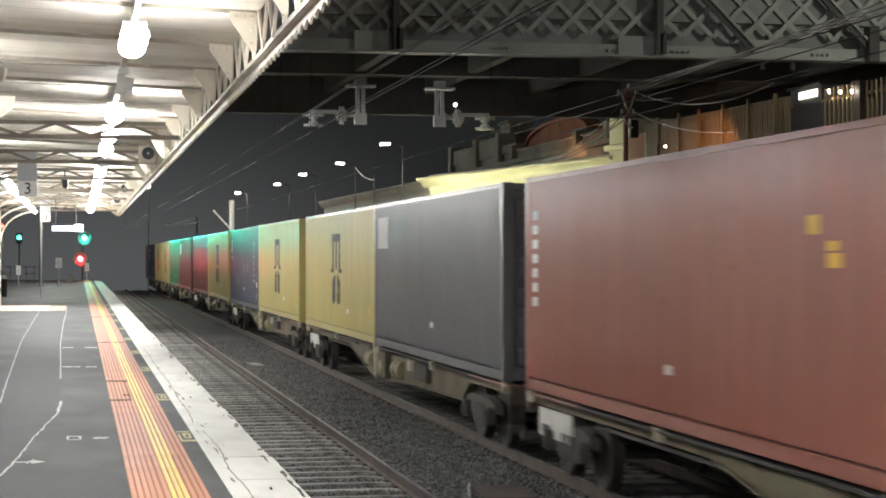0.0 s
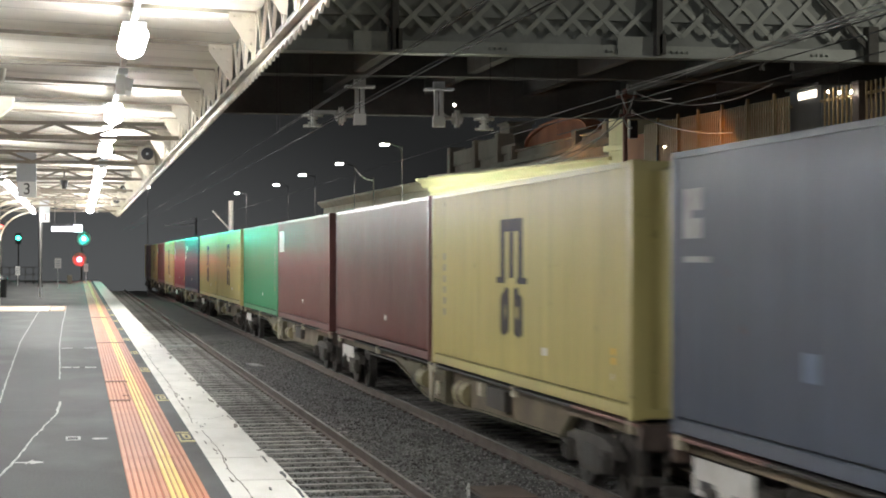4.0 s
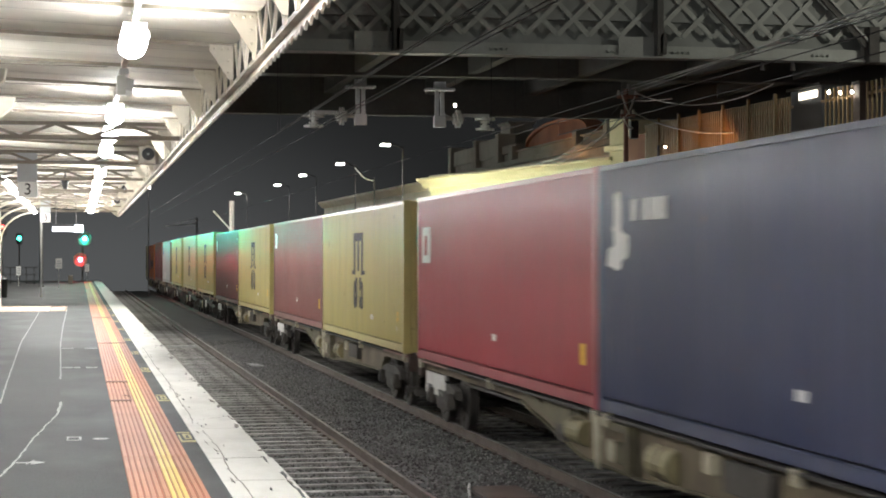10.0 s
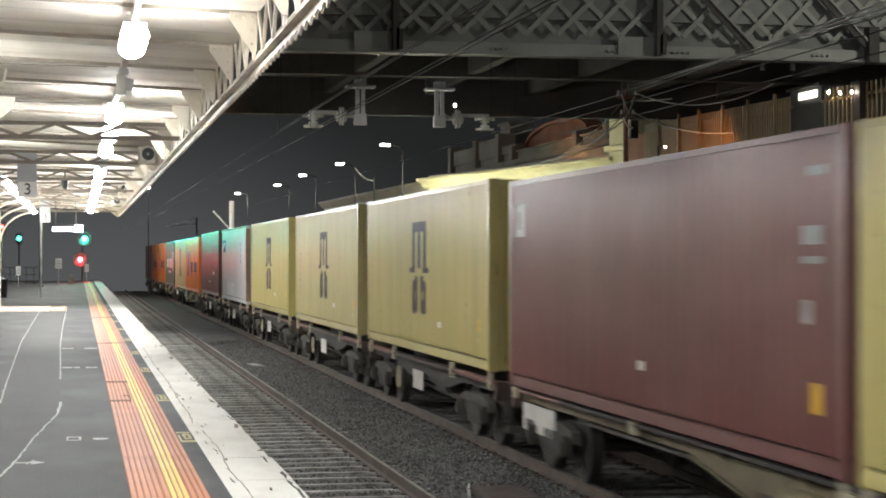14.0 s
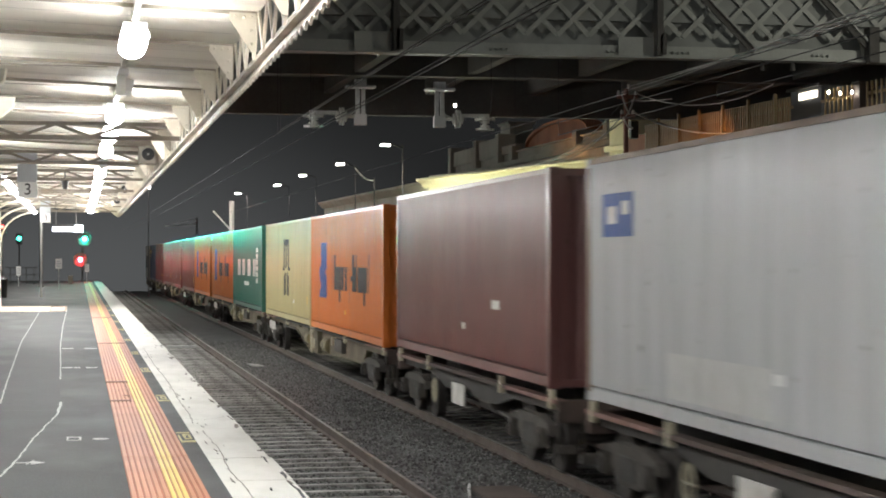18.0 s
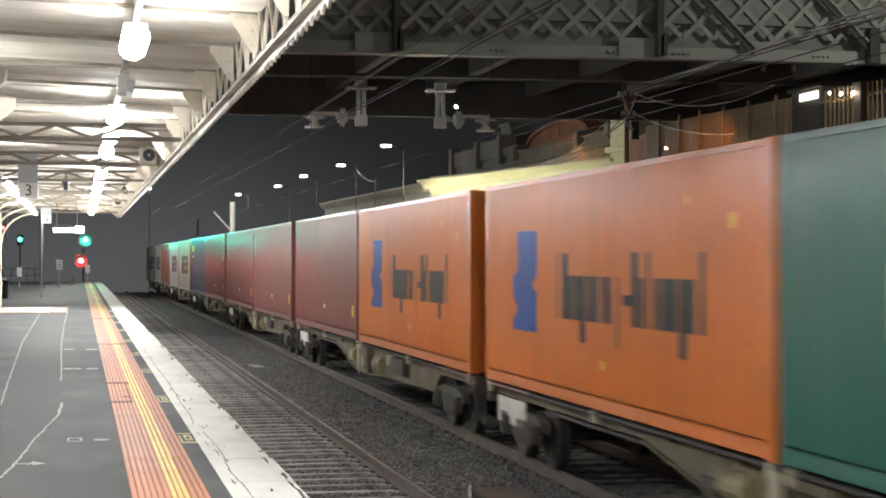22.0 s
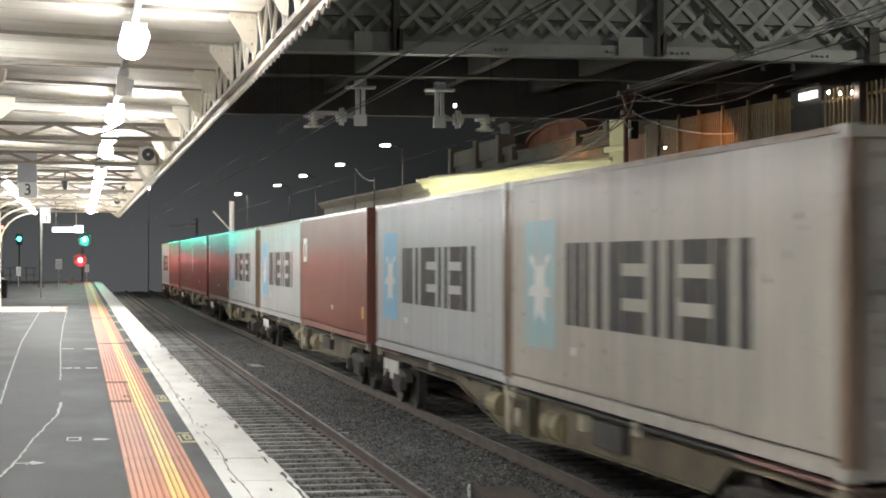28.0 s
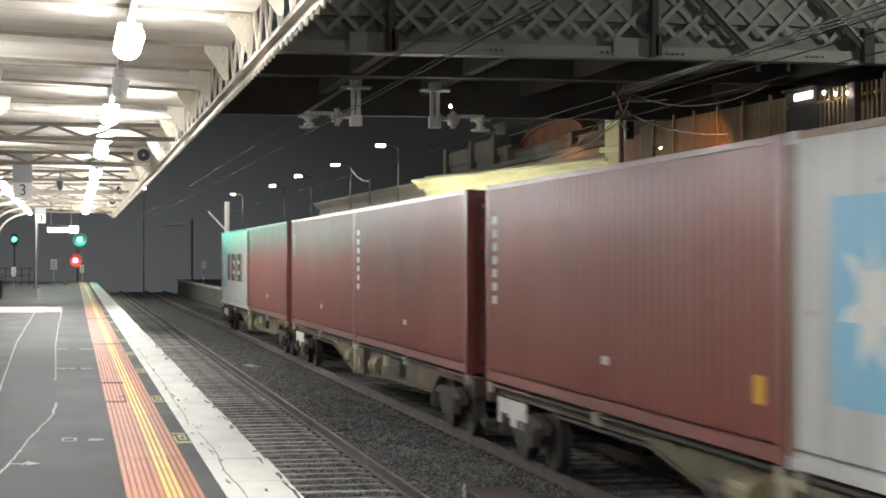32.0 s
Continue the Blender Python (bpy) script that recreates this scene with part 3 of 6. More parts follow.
ribbon("sealed_crack", [(-0.24, 23.6), (-0.22, 25.18)], 0.036, LINE_WHITE, 0.005, "pale mark at the crack end")
for x0, x1, y0, y1 in ((-0.12, 0.03, 19.84, 19.9), (-0.12, 0.03, 20.18, 20.24), (-0.12, -0.1, 19.9, 20.18), (0.005, 0.03, 19.9, 20.18)):
    part("survey_mark", block(x0, x1, y0, y1, 0.0, 0.004), LINE_WHITE, platform, "small faded white spray mark")
part("survey_mark", prism_bm([(0.14, 19.99), (0.18, 20.08), (0.27, 20.06), (0.31, 19.99), (0.26, 19.91), (0.17, 19.9)], "z", 0.0, 0.004), LINE_WHITE, platform, "small faded white spray mark")
part("survey_arrow", prism_bm([(-0.56, 17.75), (-0.42, 17.74), (-0.42, 17.62), (-0.3, 17.77), (-0.42, 17.92), (-0.42, 17.80), (-0.56, 17.79)], "z", 0.0, 0.004), LINE_WHITE, platform, "small faded white spray arrow")
part("survey_mark", prism_bm([(-0.47, 17.62), (-0.45, 17.6), (-0.39, 17.93), (-0.41, 17.95)], "z", 0.004, 0.006), LINE_WHITE, platform)
part("survey_mark", block(-0.08, 0.03, 32.92, 33.16, 0.0, 0.004), LINE_WHITE, platform, "small faded white spray mark")
part("survey_mark", block(0.12, 0.31, 32.88, 33.12, 0.0, 0.004), LINE_WHITE, platform, "small faded white spray mark")
part("survey_mark", block(-0.27, -0.10, 32.95, 33.19, 0.0, 0.004), LINE_WHITE, platform, "small faded white spray mark")
part("survey_mark", block(-0.33, -0.10, 39.98, 40.22, 0.0, 0.004), LINE_WHITE, platform, "small faded white spray mark")
part("survey_mark", block(0.12, 0.37, 39.89, 40.13, 0.0, 0.004), LINE_WHITE, platform, "small faded white spray mark")
stencil_mark(19.45)
stencil_mark(25.10)
stencil_mark(31.60)
stencil_mark(37.40)
stencil_mark(43.50)
stencil_mark(50.0)
stencil_mark(56.4)
stencil_mark(62.5)
stencil_mark(68.8)
stencil_mark(75.0)
part("cross_line", block(-5.0, -0.42, 68.0, 75.6, 0.0, 0.004), FADED_ORANGE, platform, "broad faded peach band across the platform")
part("cross_line_core", block(-5.0, -1.05, 70.2, 73.4, 0.0, 0.006), COPING_WHITE, platform, "worn white line along the band")
for x0, x1, y0, y1 in ((-1.0, -0.44, 68.3, 68.9), (-1.0, -0.44, 74.6, 75.2), (-1.0, -0.97, 68.9, 74.6), (-0.47, -0.44, 68.9, 74.6)):
    part("band_outline", block(x0, x1, y0, y1, 0.0, 0.0065), SEAM_BROWN, platform)
for x in (-1.15, -0.62):
    part("bolt_mark", rod_bm((x, 71.0, 0.004), (x, 71.0, 0.012), 0.06, 8), PATCH, platform)

for pts in ([(1.25, 21.5), (1.29, 23.0), (1.27, 25.2), (1.31, 28.5), (1.28, 33.0), (1.30, 39.0)], [(1.32, 17.7), (1.45, 17.8), (1.73, 17.6)], [(1.33, 14.2), (1.29, 16.8), (1.33, 18.4), (1.3, 20.6)],
            [(1.2, 27.0), (1.34, 27.3), (1.5, 27.0)], [(1.22, 22.2), (1.4, 22.0), (1.72, 22.4)]):
    ribbon("edge_crack", pts, 0.011, EDGE_GRIME, 0.0135)
for x0, x1, y0, y1 in ((0.40, 0.67, 24.95, 25.2), (0.40, 0.72, 28.75, 29.1), (0.66, 0.675, 25.2, 28.75), (0.58, 0.66, 25.9, 26.05), (0.40, 1.0, 59.8, 60.4), (0.40, 1.0, 42.0, 42.3)):
    part("tile_seam", block(x0, x1, y0, y1, 0.0, 0.0185), SEAM_BROWN, platform, "rust-brown seam in the strip")
ribbon("tar_seam", [(-6, 23.6), (-1.0, 23.9), (0.38, 23.7)], 0.05, PATCH, 0.0042)
ribbon("tar_seam", [(-4, 38.0), (-0.5, 38.3), (0.38, 38.2)], 0.07, PATCH, 0.0042)



# tactile strip: ribs along the edge, yellow ones between orange ones
strip = tagged(hub("tactile_strip"), "orange ribbed tactile strip with three yellow ribs", "tactile paving", kind="structure")
SEG = 6.0
rib_mesh = {}
for mname, m_ in (("orange", TACTILE_ORANGE), ("yellow", TACTILE_YELLOW)):
    me = bpy.data.meshes.new("rib")
    bmr = prism_bm([(-0.019, 0.0), (0.019, 0.0), (0.015, 0.009), (-0.015, 0.009)], "y", 0.004, SEG - 0.004)
    bmr.to_mesh(me)
    bmr.free()
    me.materials.append(m_)
    rib_mesh[mname] = me
for s in range(30):
    y0 = -24 + SEG * s
    base = part("base_tile", block(0.40, 1.0, y0 + 0.003, y0 + SEG - 0.003, -0.002, 0.007 + r.uniform(0, 0.002)), TACTILE_BASE, strip)
    for i in range(12):
        x = 0.40 + 0.05 * (i + 0.5)
        share("rib", rib_mesh["yellow" if 6 <= i <= 8 else "orange"], strip, pose(x + r.uniform(-0.003, 0.003), y0, 0.008))

# the platform across the tracks
far_platform = tagged(hub("platform_2"), "asphalt platform across the tracks with a white edge", "platform", kind="structure")
part("asphalt", block(9.55, 20, -30, 175, -1.5, -0.0), ASPHALT, far_platform)
part("edge_wall", block(9.2, 9.55, -30, 175, -1.5, -0.12), CONCRETE, far_platform)
part("edge_slab", block(9.1, 9.55, -30, 175, -0.12, 0.006, 0.01), COPING_WHITE, far_platform, "white-painted edge slab")

# ---- canopy ----
BAY = 2.47
BAY0 = 15.92
canopy = tagged(hub("platform_canopy"), "cream-painted iron station canopy with a toothed valance", "canopy")
SOFFIT_EDGE, SOFFIT_SLOPE = 3.89, 0.045
BACK_X = -6.2
FIRST, LAST = -17, 25


def soffit_z(x):
    return SOFFIT_EDGE + (1.45 - x) * SOFFIT_SLOPE


bm = bmesh.new()
for k in range(FIRST, LAST):
    y0 = BAY0 + BAY * k
    for j in range(3):                      # three wide boards to a bay, each a shallow bow
        ya, yb = y0 + BAY * j / 3, y0 + BAY * (j + 1) / 3
        prof = []
        for i in range(9):
            f = i / 8
            prof.append((ya + 0.006 + (yb - ya - 0.012) * f, 0.008 * math.sin(math.pi * f)))
        rows_ = []
        for x in (BACK_X, -2.9, 0.0, 1.47):
            rows_.append([bm.verts.new((x, yy, soffit_z(x) + zz)) for yy, zz in prof])
        for ra, rb in zip(rows_, rows_[1:]):
            for i in range(8):
                bm.faces.new((ra[i], ra[i + 1], rb[i + 1], rb[i]))
bmesh.ops.recalc_face_normals(bm, faces=bm.faces[:])
bmesh.ops.reverse_faces(bm, faces=bm.faces[:])
tagged(put("ceiling", bm, CREAM_BOARD), "cream boarded canopy ceiling with dark joints", "ceiling", kind="structure")
bm = bmesh.new()
prism(bm, [(BACK_X, soffit_z(BACK_X) + 0.06), (1.5, soffit_z(1.5) + 0.06), (1.5, soffit_z(1.5) + 0.12), (BACK_X, soffit_z(BACK_X) + 0.12)], "y", BAY0 + BAY * FIRST, CANOPY_END)
part("roof_sheet", bm, DARK_STEEL, canopy)

rivets = bmesh.new()
for k in range(FIRST, LAST + 1):
    y = BAY0 + BAY * k
    truss = (k - 5) % 3 == 0 and (k >= 5 or k < -3)
    # rafter
    part("rafter", prism_bm([(BACK_X, soffit_z(BACK_X) - 0.035), (1.45, soffit_z(1.45) - 0.035), (1.45, soffit_z(1.45) + 0.05), (BACK_X, soffit_z(BACK_X) + 0.05)], "y", y - 0.011, y + 0.011), RAFTER_PAINT, canopy)
    # gusset plate that ties the rafter to the edge girder
    g = [(1.44, 3.55), (1.44, soffit_z(1.44) - 0.02), (1.22, soffit_z(1.22) - 0.02), (1.22, soffit_z(1.22) - 0.08), (1.40, 3.55)]
    part("gusset_plate", prism_bm(g, "y", y - 0.035, y - 0.023), CREAM, canopy)
    if 0 <= k < 12:
        for gx, gz in ((1.40, 3.62), (1.40, 3.73), (1.40, 3.84), (1.34, 3.84), (1.27, 3.845)):
            rod(rivets, (gx, y - 0.036, gz), (gx, y - 0.05, gz), 0.014, 7, 0.009)
    if truss:
        lo = 3.56
        if k == 5:                          # this one stands clear of the fitting behind it
            y, lo = y - 0.92, 3.505
        part("truss_chord", block(BACK_X, 1.40, y - 0.04, y + 0.04, lo, lo + 0.06), TRUSS_PAINT, canopy)
        part("truss_chord", block(BACK_X, 1.2, y - 0.04, y + 0.04, lo + 0.2, lo + 0.25), TRUSS_PAINT, canopy)
        n = 15
        for i in range(n):
            xa = BACK_X + (1.15 - BACK_X) * i / n
            xb = BACK_X + (1.15 - BACK_X) * (i + 1) / n
            za, zb = (lo + 0.04, lo + 0.22) if i % 2 else (lo + 0.22, lo + 0.04)
            part("truss_bar", bar_bm((xa, y, za), (xb, y, zb), 0.045, 0.03), TRUSS_PAINT, canopy)
        col = part("column", rod_bm((-2.9, y, 0), (-2.9, y, lo), 0.09, 10, 0.075), CREAM, canopy)
        for s in (-1, 1):
            pts = [(-2.9 + s * (0.08 + 1.25 * (1 - math.cos(a))), y, lo - 1.1 + 1.08 * math.sin(a)) for a in [math.pi / 2 * i / 7 for i in range(8)]]
            part("curved_brace", tube_bm(pts, 0.035, 6), CREAM, canopy)
part("rivets", rivets, CREAM, canopy)["kind"] = "stuff"
# edge girder
y0, y1 = BAY0 + BAY * FIRST, CANOPY_END
part("edge_girder_bottom", block(1.462, 1.503, y0, y1, 3.514, 3.53, 0.004), GIRDER_CREAM, canopy)
part("edge_girder_top", block(1.42, 1.50, y0, y1, 3.93, 3.985), CREAM, canopy)
for k in range(FIRST, LAST):
    ya = BAY0 + BAY * k
    if ya + BAY > CANOPY_END + 0.1:
        break
    n = 6
    for i in range(n):
        yy0, yy1 = ya + BAY * i / n, ya + BAY * (i + 1) / n
        za, zb = (3.531, 3.94) if i % 2 else (3.94, 3.531)
        bm = bmesh.new()
        prism(bm, [(yy0 - 0.02, za), (yy0 + 0.03, za), (yy1 + 0.02, zb), (yy1 - 0.03, zb)], "x", 1.45, 1.475)
        part("girder_bar", bm, CREAM, canopy)
    # toothed valance board
    bm = bmesh.new()
    teeth = 8
    pts = [(ya + 0.004, 3.64), (ya + BAY - 0.004, 3.64)]
    for i in range(teeth):
        a = ya + BAY - BAY * i / teeth
        b = a - BAY / teeth
        pts += [(a - 0.004, 3.486), (a - (a - b) * 0.3, 3.470), ((a + b) / 2, 3.432), (b + (a - b) * 0.3, 3.470)]
    pts.append((ya + 0.004, 3.486))
    lo = [bm.verts.new((1.537, p[0], p[1])) for p in pts]
    hi = [bm.verts.new((1.557, p[0], p[1])) for p in pts]
    fs = [bm.faces.new(lo), bm.faces.new(hi[::-1])]
    fs += [bm.faces.new((lo[i], hi[i], hi[(i + 1) % len(pts)], lo[(i + 1) % len(pts)])) for i in range(len(pts))]
    bmesh.ops.recalc_face_normals(bm, faces=fs)
    part("valance_board", bm, GIRDER_CREAM, canopy)
part("valance_moulding", prism_bm([(1.505, 3.522), (1.535, 3.522), (1.535, 3.62), (1.505, 3.60)], "y", y0, y1), GIRDER_CREAM, canopy)
part("end_fascia", prism_bm([(BACK_X, soffit_z(BACK_X) - 0.1), (1.2, 3.7), (1.52, 3.46), (1.58, 3.52), (1.5, 4.05), (BACK_X, soffit_z(BACK_X) + 0.13)], "y", CANOPY_END, CANOPY_END + 0.05), CREAM, canopy)
part("back_wall", block(BACK_X - 0.25, BACK_X, y0, CANOPY_END, -0.02, 4.6), GREY_RENDER, canopy)
for k, dz in ((1, 0.06), (2, 0.0)):
    y = BAY0 + BAY * k
    pts = [(-0.675, 3.56), (-0.69, 3.45), (-0.80, 3.355), (-0.95, 3.22), (-1.2, 3.05), (-1.6, 2.88), (-2.2, 2.74), (-3.2, 2.66), (-3.2, 3.56)]
    # web in the duller cream paints its shaded face; flange keeps the bright cream
    arm = part("cantilever_bracket", prism_bm([(px, pz + dz) for px, pz in pts], "y", y - 0.01, y + 0.03), GIRDER_CREAM, canopy)
    for (xa, za), (xb, zb) in zip(pts[:7], pts[1:8]):
        part("bracket_flange", prism_bm([(xa, za + dz), (xb, zb + dz), (xb + 0.012, zb + dz - 0.016), (xa + 0.016, za + dz - 0.006)], "y", y - 0.06, y + 0.08), CREAM, arm)
for k, sag in ((2, 0.05), (3, 0.03), (4, 0.06)):
    y = BAY0 + BAY * k - 0.04
    part("loose_cable", wire_bm((-5.5, y, soffit_z(-5.5) - 0.07), (0.3, y, soffit_z(0.3) - 0.05), 0.006, sag, 10), RAFTER_PAINT, canopy)
part("lamp_rail", block(ROW_X - 0.025, ROW_X + 0.025, y0, y1, 3.74, 3.79), GIRDER_CREAM, canopy)


def capsule_bm(r, half, squash=0.8):
    """A long rounded lens, lying along y."""
    rings = [(-half - r * 0.55 * math.cos(a), r * math.sin(a)) for a in [math.pi / 2 * k / 5 for k in range(1, 6)]]
    rings += [(-y, rr) for y, rr in rings[::-1]]
    bm = bmesh.new()
    made = [[bm.verts.new((rr * math.cos(6.28319 * j / 14), y, squash * rr * math.sin(6.28319 * j / 14))) for j in range(14)] for y, rr in rings]
    for a_, b_ in zip(made, made[1:]):
        for j in range(14):
            bm.faces.new((a_[j], a_[(j + 1) % 14], b_[(j + 1) % 14], b_[j]))
    bm.faces.new(made[0][::-1])
    bm.faces.new(made[-1])
    bmesh.ops.recalc_face_normals(bm, faces=bm.faces[:])
    for f in bm.faces:
        f.smooth = True
    return bm


def fitting(x, y, lit=True, half=0.47, r=0.114):
    f = tagged(hub("fluorescent_light"), "lit white fluorescent batten under the canopy" if lit else "unlit fluorescent batten with a bare tray", "ceiling light", group="canopy lights")
    f.matrix_world = pose(x, y, ROW_Z)
    if lit:
        part("body", block(-0.85 * r, 0.85 * r, -half - 0.02, half + 0.02, 0.088, 0.115, 0.01), SIGN_WHITE, f)
        part("diffuser", capsule_bm(r, half), TUBE_GLOW if half < 1 else LONG_GLOW, f)
    else:
        part("body", block(-0.05, 0.05, -0.62, 0.62, 0.06, 0.12, 0.01), SIGN_WHITE, f)
        part("tray", prism_bm([(-0.04, 0.06), (0.11, 0.02), (0.09, -0.10), (-0.07, -0.06)], "y", -0.5, 0.12), SIGN_WHITE, f)
        part("end_cap", block(-0.07, 0.02, -0.56, -0.46, -0.14, 0.06, 0.01), SIGN_WHITE, f)
    for s in (-0.8 * half, 0.8 * half):
        part("hanger", rod_bm((0, s, 0.11), (0, s, 0.34), 0.01, 6), GALV, f)
    return f


for y in ROW_Y:
    fitting(ROW_X, y, min(abs(y - d) for d in DEAD) > 0.1)
for y in ROW2_Y:
    if y < 45:
        fitting(ROW2_X, y)
    else:
        fitting(ROW2_X, y, True, 1.9, 0.075)

# ---- lattice bridge ----
BY, BZ = 28.8, 4.95
bridge = tagged(hub("lattice_footbridge"), "grey-painted riveted lattice girder bridge over the tracks", "bridge")
BX0, BX1 = -7.0, 30.0
part("bottom_flange", block(BX0, BX1, BY - 0.16, BY + 0.16, BZ, BZ + 0.03), GIRDER_GREY, bridge)
part("bottom_chord_plate", block(BX0, BX1, BY - 0.03, BY + 0.03, BZ + 0.03, BZ + 0.2), GIRDER_GREY, bridge)
part("top_chord", block(BX0, BX1, BY - 0.16, BY + 0.16, BZ + 1.78, BZ + 1.95), GIRDER_GREY, bridge)
part("screen_sheet", block(BX0, BX1, BY + 0.01, BY + 0.025, BZ + 0.58, BZ + 1.78), SHEET_GREY, bridge)
part("deck_edge_plate", block(BX0, BX1, BY + 0.14, BY + 0.16, BZ + 0.03, BZ + 0.6), SHEET_GREY, bridge)
part("edge_angle", block(BX0, BX1, BY + 0.025, BY + 0.16, BZ + 0.60, BZ + 0.62), SHEET_GREY, bridge)
STEP, H = 0.50, 1.45
for i in range(int((BX1 - BX0) / STEP)):
    foot = BX0 + 0.25 + STEP * i
    for lean, yy in ((1, BY - 0.05), (-1, BY - 0.034)):
        part("lattice_bar", bar_bm((foot, yy, BZ + 0.34), (foot + lean * H, yy, BZ + 0.34 + H), 0.074, 0.012), GIRDER_GREY, bridge)
x = 8.83 - 4.13 * 3
while x < BX1:
    part("stiffener", block(x - 0.05, x + 0.05, BY - 0.26, BY + 0.06, BZ + 0.03, BZ + 1.78, 0.006), DARK_STEEL, bridge)
    part("gusset_plate", block(x - 0.62, x - 0.05, BY - 0.075, BY - 0.06, BZ + 0.03, BZ + 0.33), GIRDER_GREY, bridge)
    part("brace", bar_bm((x + 0.05, BY - 0.2, BZ + 0.05), (x + 0.05, BY - 0.2, BZ + 0.36), 0.1, 0.12), DARK_STEEL, bridge)
    x += 4.13


def rivet_row(x0, n, z, dark):
    bm = bmesh.new()
    for i in range(n):
        rod(bm, (x0 + 0.085 * i, BY - 0.03, z), (x0 + 0.085 * i, BY - 0.085, z), 0.026, 7, 0.018)
    part("rivets", bm, DARK_STEEL if dark else GIRDER_GREY, bridge)["kind"] = "stuff"


for x0 in (-1.2, 1.9, 4.3, 6.2, 8.05, 9.1, 11.4, 13.6):
    rivet_row(x0, 4, BZ + 0.1, False)
for x0 in (10.27, 12.62, 14.4):
    rivet_row(x0, 5, BZ + 0.085, True)
# flat struts in front of the lattice, falling towards the far side
for xa in (8.65, 10.66):
    # strut faces painted dark as if shaded; the grey strip is their pale edge
    part("raking_strut", bar_bm((xa, BY - 0.2, BZ + 1.84), (xa + 1.72, BY - 0.2, BZ + 0.12), 0.10, 0.03), DARK_STEEL, bridge, "raking strut, painted dark for its shaded face")
    part("strut_flange", bar_bm((xa + 0.075, BY - 0.235, BZ + 1.84), (xa + 1.795, BY - 0.235, BZ + 0.12), 0.035, 0.05), GIRDER_GREY, bridge)
    part("foot_plate", block(xa + 1.52, xa + 2.06, BY - 0.09, BY - 0.076, BZ + 0.03, BZ + 0.31), GIRDER_GREY, bridge)
part("wire_hanger", block(12.24, 12.42, BY - 0.3, BY - 0.08, BZ - 0.02, BZ + 0.55, 0.02), DARK_STEEL, bridge)
# deck and its bearers
part("deck", block(BX0, BX1, BY + 0.16, BY + 14.2, BZ + 0.95, BZ + 1.1), UNDER_DECK, bridge)
for i in range(16):
    xx = BX0 + 1.0 + 2.3 * i
    part("bearer", block(xx - 0.1, xx + 0.1, BY + 0.2, BY + 14.0, BZ + 0.6, BZ + 0.95), UNDER_DECK, bridge)
for yy in (4.6, 9.3):
    part("cross_girder", block(BX0, BX1, BY + yy - 0.15, BY + yy + 0.15, BZ + 0.55, BZ + 0.95), UNDER_DECK, bridge)
part("far_girder", block(BX0, BX1, BY + 14.0, BY + 14.3, BZ + 0.12, BZ + 1.9), UNDER_DECK, bridge)
for xx in (10.62, 11.12):
    part("cable_insulator", rod_bm((xx, BY + 0.1, BZ), (xx, BY + 0.1, BZ - 0.13), 0.03, 8, 0.045), DARK_STEEL, bridge)



# ---- overhead wires ----
def support(x, y, arm, label):
    s = tagged(hub("wire_support"), label, "wire support", group="overhead wire supports")
    s.matrix_world = pose(x, y, BZ + 0.035) @ Matrix.Diagonal((0.74, 0.74, 0.8, 1))
    part("base_plate", block(-0.36, 0.36, -0.2, 0.2, -0.08, -0.03, 0.008), GALV, s)
    part("top_stub", block(-0.14, 0.14, -0.1, 0.1, -0.03, 0.12, 0.006), GALV, s)
    for e in (-0.07, 0.07):
        part("drop_post", block(e - 0.045, e + 0.045, -0.05, 0.05, -0.78, -0.08), GALV, s)
    part("foot_bracket", block(-0.15, 0.15, -0.08, 0.08, -0.92, -0.66, 0.015), GALV, s)
    bm = bmesh.new()
    for i in range(4):
        xx = arm * (0.36 + 0.07 * i)
        rod(bm, (xx - 0.018, 0, -0.72), (xx + 0.018, 0, -0.72), (0.13, 0.21, 0.2, 0.12)[i], 12)
    rod(bm, (arm * 0.1, 0, -0.72), (arm * 0.62, 0, -0.72), 0.04, 8)
    part("insulator", bm, PORCELAIN, s, "pale ribbed insulator")
    part("arm", block(min(arm * 0.6, arm * 1.25), max(arm * 0.6, arm * 1.25), -0.03, 0.03, -0.68, -0.60), GALV, s)
    bm = bmesh.new()
    for dz, rr in ((-0.70, 0.26), (-0.76, 0.12), (-0.86, 0.12), (-0.93, 0.24)):
        rod(bm, (arm * 1.15, 0, dz), (arm * 1.15, 0, dz - 0.05), rr, 12)
    rod(bm, (arm * 1.15, 0, -0.66), (arm * 1.15, 0, -0.98), 0.07, 8)
    part("wire_insulator", bm, PORCELAIN, s, "pale spool insulator")
    bm = bmesh.new()
    pts = [(arm * 0.02, 0.06, -0.15), (arm * 0.05, 0.06, -0.45), (arm * 0.15, 0.06, -0.62), (arm * 0.32, 0.06, -0.70)]
    for p, q in zip(pts, pts[1:]):
        rod(bm, p, q, 0.02, 6)
    part("jumper", bm, GALV, s)
    return s


support(5.0, 34.4, -1, "galvanised drop bracket with pale insulators under the bridge")
support(6.51, 34.7, 1, "galvanised drop bracket with pale insulators under the bridge")

WIRES = [(3.4, 4.02, 0.007), (3.45, 4.08, 0.007), (3.98, 4.03, 0.009), (4.02, 4.10, 0.007), (7.2, 4.06, 0.007), (7.63, 4.05, 0.008), (8.43, 4.05, 0.008)]
HOLD_Y = BY + 4.6
